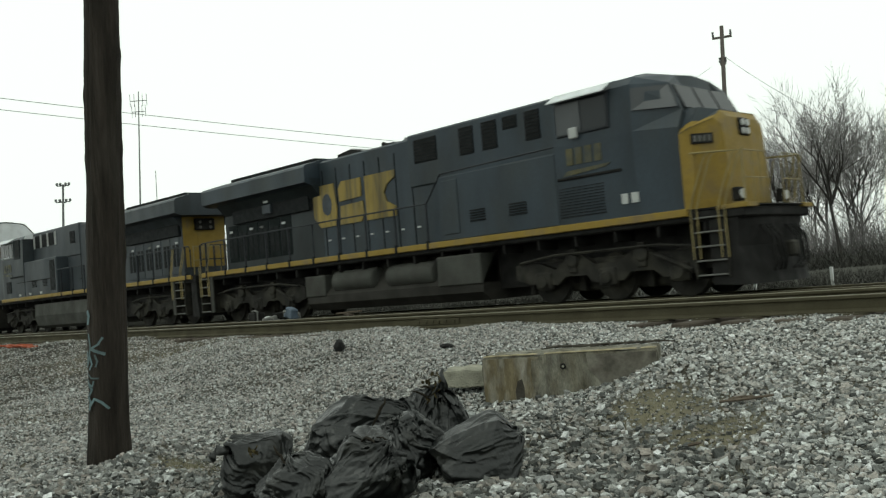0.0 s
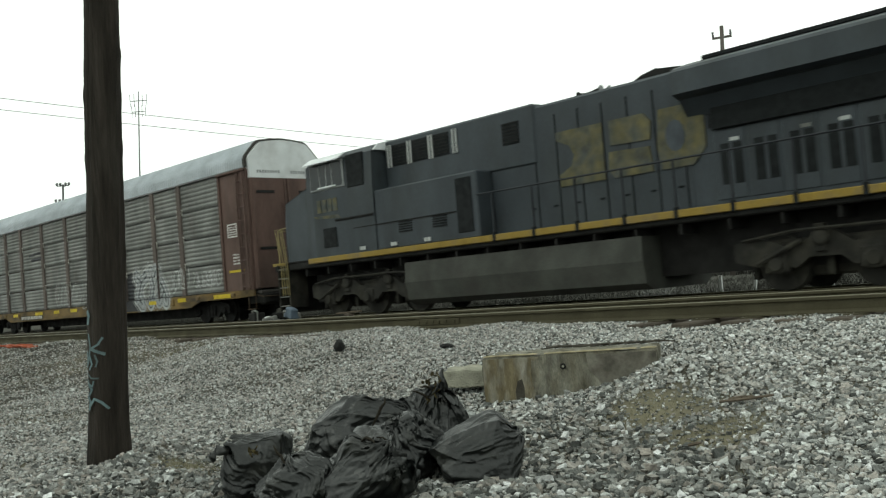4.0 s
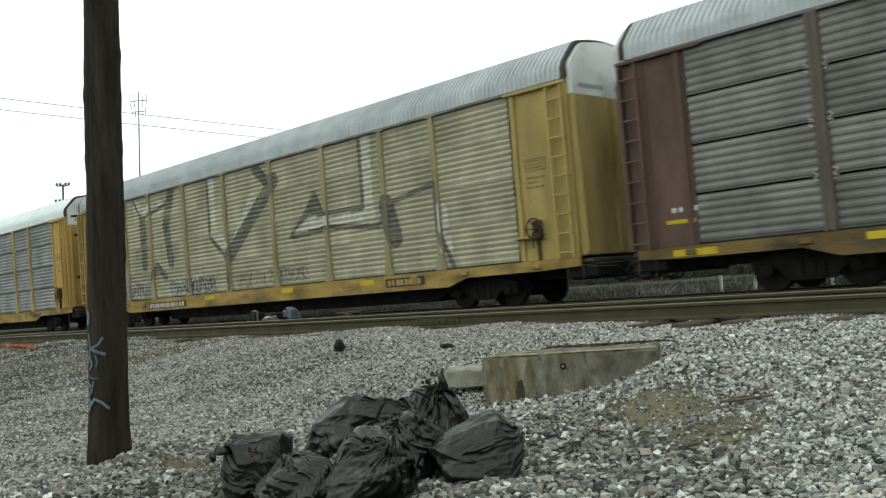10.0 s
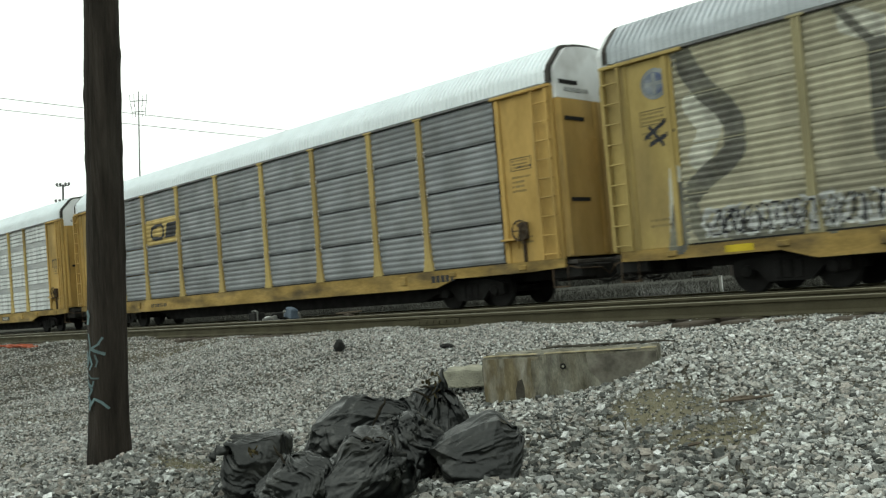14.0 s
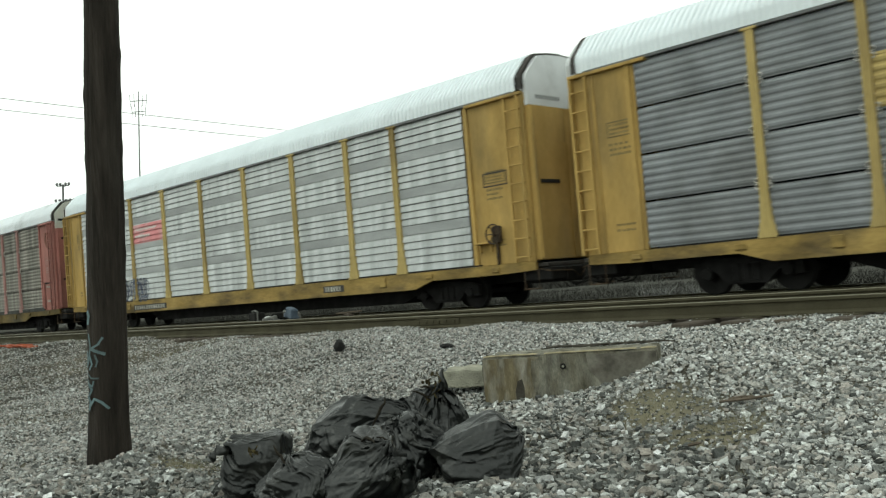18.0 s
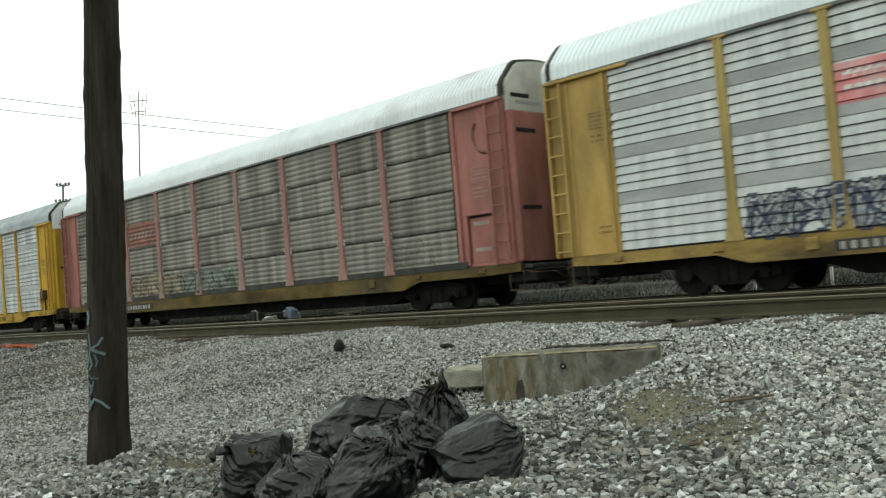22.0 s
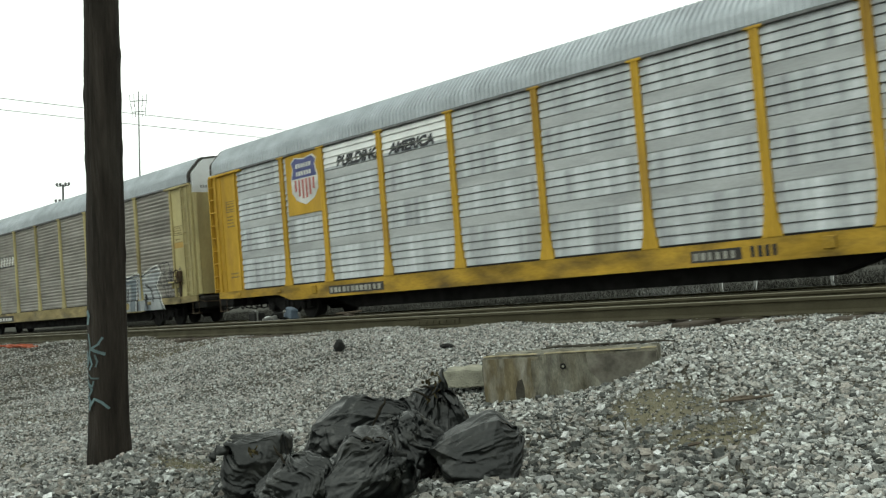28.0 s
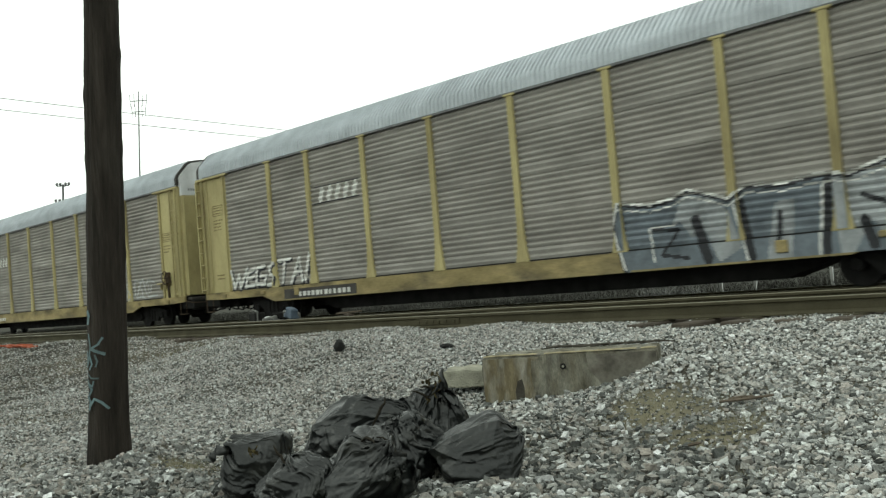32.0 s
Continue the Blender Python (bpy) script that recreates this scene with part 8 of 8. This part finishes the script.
mast = thing("antenna_mast", "slender dark steel antenna mast with crossed aerials", "antenna mast", at=(-113.85, 55.07, 0.2))
part("mast", Shape().tube([(0, 0, -0.5), (1.0, 0.3, 14), (2.1, 0.6, 29.4)], [0.16, 0.12, 0.07], 6), M["steel"], mast)
for z, w in ((28.2, 1.1), (26.8, 0.9)):
    c = 2.1 * z / 29.4
    s = Shape().tube([(c - 0.65 * w, 0.55 - 0.72 * w, z), (c + 0.65 * w, 0.55 + 0.72 * w, z)], 0.05, 4)
    for q in (-1, -0.5, 0.5, 1):
        s.tube([(c + 0.65 * w * q, 0.55 + 0.72 * w * q, z - 0.7), (c + 0.65 * w * q, 0.55 + 0.72 * w * q, z + 0.9)], 0.035, 4)
    part("aerial", s, M["steel"], mast)
mast2 = thing("antenna_mast", "thin distant steel mast", "antenna mast", at=(-129.9, 66.2, 0.2))
part("mast", Shape().tube([(0, 0, -0.5), (0.4, 0.2, 22.0)], [0.12, 0.05], 5), M["steel"], mast2)
light = thing("floodlight_tower", "steel yard floodlight tower with a ring of lamps", "light tower", at=(-120.95, 47.76, 0.2))
part("shaft", Shape().tube([(0, 0, -0.5), (1.4, 0.5, 18.2)], [0.22, 0.14], 8), M["steel"], light)
for z, w in ((15.9, 0.95), (18.0, 0.8)):
    c = (1.4 * z / 18.2, 0.5 * z / 18.2)
    part("platform", Shape().tube([(c[0] - 0.65 * w, c[1] - 0.72 * w, z), (c[0] + 0.65 * w, c[1] + 0.72 * w, z)], 0.06, 4).tube([(c[0] - 0.72 * w, c[1] + 0.65 * w, z), (c[0] + 0.72 * w, c[1] - 0.65 * w, z)], 0.06, 4), M["steel"], light)
    for q in (-1, -0.45, 0.45, 1):
        x, y = c[0] + 0.65 * w * q, c[1] + 0.72 * w * q
        part("floodlight", Shape().box(x - 0.15, x + 0.15, y - 0.14, y + 0.14, z + 0.05, z + 0.42, 0.06), M["steel"], light)


# ---- ballast: loose stones, joined ----
BARE = (((-3.86, 5.74), (0.42, 0.34)), ((-3.12, 5.34), (0.34, 0.34)), ((-6.10, 3.24), (0.36, 0.16)))


def stones():
    """Crushed stones, packed by their size: coarse round the bags, finer and flatter towards the pole and the distance."""
    rg = np.random.RandomState(12)
    g = (1 + 5 ** 0.5) / 2
    lump = np.array([(-1, g, 0), (1, g, 0), (-1, -g, 0), (1, -g, 0), (0, -1, g), (0, 1, g), (0, -1, -g), (0, 1, -g), (g, 0, -1), (g, 0, 1), (-g, 0, -1), (-g, 0, 1)]) / math.hypot(1, g)
    lump_tri = np.array([(0, 11, 5), (0, 5, 1), (0, 1, 7), (0, 7, 10), (0, 10, 11), (1, 5, 9), (5, 11, 4), (11, 10, 2), (10, 7, 6), (7, 1, 8),
                         (3, 9, 4), (3, 4, 2), (3, 2, 6), (3, 6, 8), (3, 8, 9), (4, 9, 5), (2, 4, 11), (6, 2, 10), (8, 6, 7), (9, 8, 1)])
    block_ = np.array([(x, y, z) for z in (-1, 1) for y in (-1, 1) for x in (-1, 1)], float) * 0.66
    quad = np.array([(0, 2, 3, 1), (4, 5, 7, 6), (0, 1, 5, 4), (2, 6, 7, 3), (0, 4, 6, 2), (1, 3, 7, 5)])
    block_tri = np.concatenate([quad[:, [0, 1, 2]], quad[:, [0, 2, 3]]])
    gem = np.array([(1, 0, 0.15), (0, 1, -0.1), (-1, 0, 0.1), (0, -1, -0.15), (0.1, 0.1, 0.95), (-0.1, 0.0, -0.95)]) * 1.12
    gem_tri = np.array([(0, 1, 4), (1, 2, 4), (2, 3, 4), (3, 0, 4), (1, 0, 5), (2, 1, 5), (3, 2, 5), (0, 3, 5)])

    def scatter(n, x0, x1, y0, y1):
        return np.stack([rg.uniform(x0, x1, n), rg.uniform(y0, y1, n)], 1)

    def spread(p):
        """How coarse the stones are at p, and how near p lies to the bags."""
        side = smoothstep(-8.5, -4.5, p[:, 0] + 0.25 * np.sin(p[:, 1] * 2))
        close = side * (1 - smoothstep(-3.0, -2.0, p[:, 0] + 0.2 * np.sin(p[:, 1] * 4))) * (1 - smoothstep(5.1, 6.1, p[:, 1] + 0.3 * np.sin(p[:, 0] * 2.0)))
        return side, close, 0.0130 + 0.0024 * side + 0.0052 * close

    p = np.concatenate([scatter(210000, -9, 1.5, 0.6, 9.0), scatter(44000, -14, -9, 2.6, 9.0), scatter(36000, -30, -14, 4.0, 9.0), scatter(5000, -45, -30, 7.0, 8.95), scatter(9000, -30, 1, 9.1, 10.9), scatter(9000, -30, 1, 11.1, 16.5)])

    def depth(p):
        """How far p lies inside the stretch of yard that is strewn thickly; its rim is ragged."""
        rim = 0.25 * np.sin(3.1 * p[:, 0] + 1.7 * p[:, 1]) + 0.2 * np.sin(2.3 * p[:, 1] - 1.1 * p[:, 0])
        return np.minimum(p[:, 1] + 0.29 * p[:, 0], 0.5 - 0.33 * p[:, 1] - p[:, 0]) + rim

    p = p[rg.uniform(0, 1, len(p)) < smoothstep(-1.5, -0.45, depth(p))]
    # the rest of the yard, thinner and coarser
    rest = np.concatenate([scatter(20000, -14, 7, -4.0, 9.0), scatter(6000, -30, -14, -1.0, 9.0), scatter(4000, 1, 14, -4.0, 9.0)])
    rest = rest[rg.uniform(0, 1, len(rest)) < 1 - smoothstep(-1.5, -0.45, depth(rest))]
    thin = len(rest)
    p = np.concatenate([p, rest])
    side, close, coarse = spread(p)
    coarse[len(p) - thin:] *= 1.75
    keep = (rg.uniform(0, 1, len(p)) < np.minimum(1.0, (0.0134 / coarse) ** 2)) | (np.arange(len(p)) >= len(p) - thin)
    bare = np.zeros(len(p))
    for (cx, cy), (sx, sy) in BARE:
        d = np.hypot((p[:, 0] - cx) / sx, (p[:, 1] - cy) / sy) + 0.22 * np.sin(p[:, 0] * 9 + 3 * p[:, 1]) * np.sin(p[:, 1] * 11)
        bare = np.maximum(bare, 1 - smoothstep(0.6, 1.25, d))
    for (cx, cy), (sx, sy), k in (((-21.3, 7.7), (3.0, 0.5), 0.6), ((-12.3, 4.0), (2.5, 0.8), 0.5)):
        keep &= rg.uniform(0, 1, len(p)) > k * np.exp(-0.7 * (((p[:, 0] - cx) / sx) ** 2 + ((p[:, 1] - cy) / sy) ** 2))
    keep &= rg.uniform(0, 1, len(p)) > 0.42 * bare
    p, side, close, coarse, bare = p[keep], side[keep], close[keep], coarse[keep], bare[keep]
    n = len(p)
    size = coarse * np.exp(rg.normal(0, 0.30, n)) * (1 - 0.45 * bare)
    size = np.clip(size, 0.007, 0.046)
    # mostly lying on a flat side
    tilt, turn, dirn = rg.normal(0, 0.55, n), rg.uniform(0, 6.283, n), rg.uniform(0, 6.283, n)
    q = np.stack([np.cos(tilt / 2), np.sin(tilt / 2) * np.cos(dirn), np.sin(tilt / 2) * np.sin(dirn), np.zeros(n)], 1)
    w, x, y, z = q.T
    R = np.stack([1 - 2 * (y * y + z * z), 2 * (x * y - z * w), 2 * (x * z + y * w), 2 * (x * y + z * w), 1 - 2 * (x * x + z * z), 2 * (y * z - x * w), 2 * (x * z - y * w), 2 * (y * z + x * w), 1 - 2 * (x * x + y * y)], 1).reshape(n, 3, 3)
    c, sn, o, l = np.cos(turn), np.sin(turn), np.zeros(n), np.ones(n)
    R = R @ np.stack([c, -sn, o, sn, c, o, o, o, l], 1).reshape(n, 3, 3)
    pale = side - 1.1 * close + rg.normal(0, 0.18, n) > 0.5
    tone = np.where(close + rg.normal(0, 0.15, n) > 0.5, 2, pale.astype(np.int32))
    lift = ground_z(p[:, 0], p[:, 1]) + size * rg.uniform(-0.05, 0.55, n)
    away = np.hypot(p[:, 0], p[:, 1])
    near = (away < 5.0) & (depth(p) > -0.4)
    small = (away > 8.0) | (depth(p) < -0.4)
    verts, faces, index, at = [], [], [], 0
    for base, tri, which, jitter in ((lump, lump_tri, near, 0.22), (block_, block_tri, ~near & ~small, 0.30), (gem, gem_tri, small, 0.22)):
        kinds = base[None] * rg.uniform(1 - jitter, 1 + jitter, (48, len(base), 1)) + rg.uniform(-0.16, 0.16, (48, len(base), 3))
        for k in range(48):             # a few flat breaks on each kind
            for _ in range(3):
                d = rg.normal(0, 1, 3)
                d /= np.linalg.norm(d)
                kinds[k] -= np.maximum(0, kinds[k] @ d - rg.uniform(0.50, 0.80))[:, None] * d
        kinds *= np.stack([rg.uniform(0.95, 1.40, 48), rg.uniform(0.75, 1.10, 48), rg.uniform(0.55, 0.9, 48)], 1)[:, None, :]
        m = int(which.sum())
        v = kinds[rg.randint(0, 48, m)] * size[which][:, None, None]
        v = np.einsum("nij,nkj->nki", R[which], v)
        v[:, :, :2] += p[which][:, None]
        v[:, :, 2] += lift[which][:, None]
        verts.append(v.reshape(-1, 3))
        faces.append((tri[None] + (np.arange(m) * len(base))[:, None, None]).reshape(-1, 3) + at)
        index.append(np.repeat(tone[which], len(tri)))
        at += m * len(base)
    verts, faces, index = np.concatenate(verts), np.concatenate(faces), np.concatenate(index)
    me = bpy.data.meshes.new("ballast_stones")
    me.vertices.add(len(verts))
    me.vertices.foreach_set("co", verts.astype(np.float32).ravel())
    me.loops.add(faces.size)
    me.loops.foreach_set("vertex_index", faces.astype(np.int32).ravel())
    me.polygons.add(len(faces))
    me.polygons.foreach_set("loop_start", np.arange(0, faces.size, 3, dtype=np.int32))
    for key in ("stone", "stone_pale", "stone_dark"):
        me.materials.append(M[key])
    me.polygons.foreach_set("material_index", index.astype(np.int32))
    me.update(calc_edges=True)
    me.shade_flat()
    tagged(new("ballast_stones", me), "loose crushed grey and white ballast stones", "ballast", kind="stuff")


stones()

# ties, joint bars and plates of the two tracks
tie_mesh = Shape().box(-0.115, 0.115, -1.30, 1.30, -0.17, 0.0, 0.015).done("tie", M["tie"])
plate_mesh = Shape().box(-0.10, 0.10, -0.17, 0.17, 0.0, 0.012).done("tie_plate", M["rail"])
for tr, y, z in ((tracks[0], NEAR_Y, NEAR_Z), (tracks[1], TRAIN_Y, RAIL_Z)):
    for k in range(110):
        x = -56 + 0.54 * k + random.uniform(-0.03, 0.03)
        t = part("tie", tie_mesh, None, tr, at=(x, y + random.uniform(-0.05, 0.05), z - 0.185))
        if z == NEAR_Z:
            for side in (-0.7525, 0.7525):
                part("tie_plate", plate_mesh, None, tr, at=(x, y + side, z - 0.186))
for x in (-9.5, -21.4, -33.3):
    for side in (-0.7525, 0.7525):
        s = Shape()
        for yy in (-0.034, 0.010):
            s.box(-0.46, 0.46, yy, yy + 0.024, -0.135, -0.045, 0.006)
        for b in (-0.36, -0.20, -0.06, 0.06, 0.20, 0.36):
            s.box(b - 0.02, b + 0.02, -0.055, 0.055, -0.11, -0.07, 0.005)
        part("joint_bar", s, M["rail"], tracks[0], "bolted rail joint bar", at=(x, NEAR_Y + side, NEAR_Z))

# the nearest large stones, one by one
rg = random.Random(77)
stone_meshes = []
for k in range(12):
    bm = bmesh.new()
    bmesh.ops.create_icosphere(bm, subdivisions=1, radius=1.0)
    sx = Vector((rg.uniform(0.8, 1.25), rg.uniform(0.7, 1.0), rg.uniform(0.55, 0.8)))
    for v in bm.verts:
        v.co = v.co * (1 + 0.30 * noise.noise(v.co * 1.4 + Vector((k * 7.0, 0, 0))))
        v.co = Vector((v.co.x * sx.x, v.co.y * sx.y, v.co.z * sx.z))
    me = bpy.data.meshes.new("stone")
    bm.to_mesh(me)
    bm.free()
    me.materials.append(M["stone_single"])
    stone_meshes.append(me)
for k in range(290):
    x, y = rg.uniform(-3.75, -1.75), rg.uniform(2.55, 5.2)
    if y < -0.9 * x + 0.1 or math.hypot(x + 3.88, (y - 3.87)) < 0.42:
        x, y = rg.uniform(-3.9, -1.6), rg.uniform(4.2, 5.5)
    r = rg.uniform(0.015, 0.024)
    if k < 3:                           # three pale stones that stand out by the pole and the bags
        (x, y), r = ((-6.18, 3.42), (-5.52, 2.98), (-5.42, 5.42))[k], (0.040, 0.034, 0.065)[k]
    st = part("stone", stone_meshes[k % 12], None, ground, at=(x, y, float(ground_z(x, y)) + r * 0.5))
    st.rotation_euler = (rg.uniform(-0.4, 0.4), rg.uniform(-0.4, 0.4), rg.uniform(0, 6.28))
    st.scale = (r, r, r * 0.8)


# ---- what moves ----
def way_at(t):
    return float(np.interp(t, [r[0] for r in ROLL_WAY], [r[1] for r in ROLL_WAY]))


def motions():
    for ob, x, turn in [(locos[0], LOCO_X[0], 0), (locos[1], LOCO_X[1], 180)] + [(c, x, 0) for c, x in zip(cars, CAR_X)]:
        walk(ob, [(t, pose(x + s, TRAIN_Y, RAIL_Z, 0, 0, turn)) for t, s in ROLL_WAY])
    # the wheels roll without slipping
    beats = [i / 15 for i in range(32 * 15 + 1)]
    for wheel, radius, (x, y, z), sense in WHEELS:
        walk(wheel, [(t, pose(x, y, z, 0, sense * math.degrees(way_at(t) / radius), 0)) for t in beats])


motions()
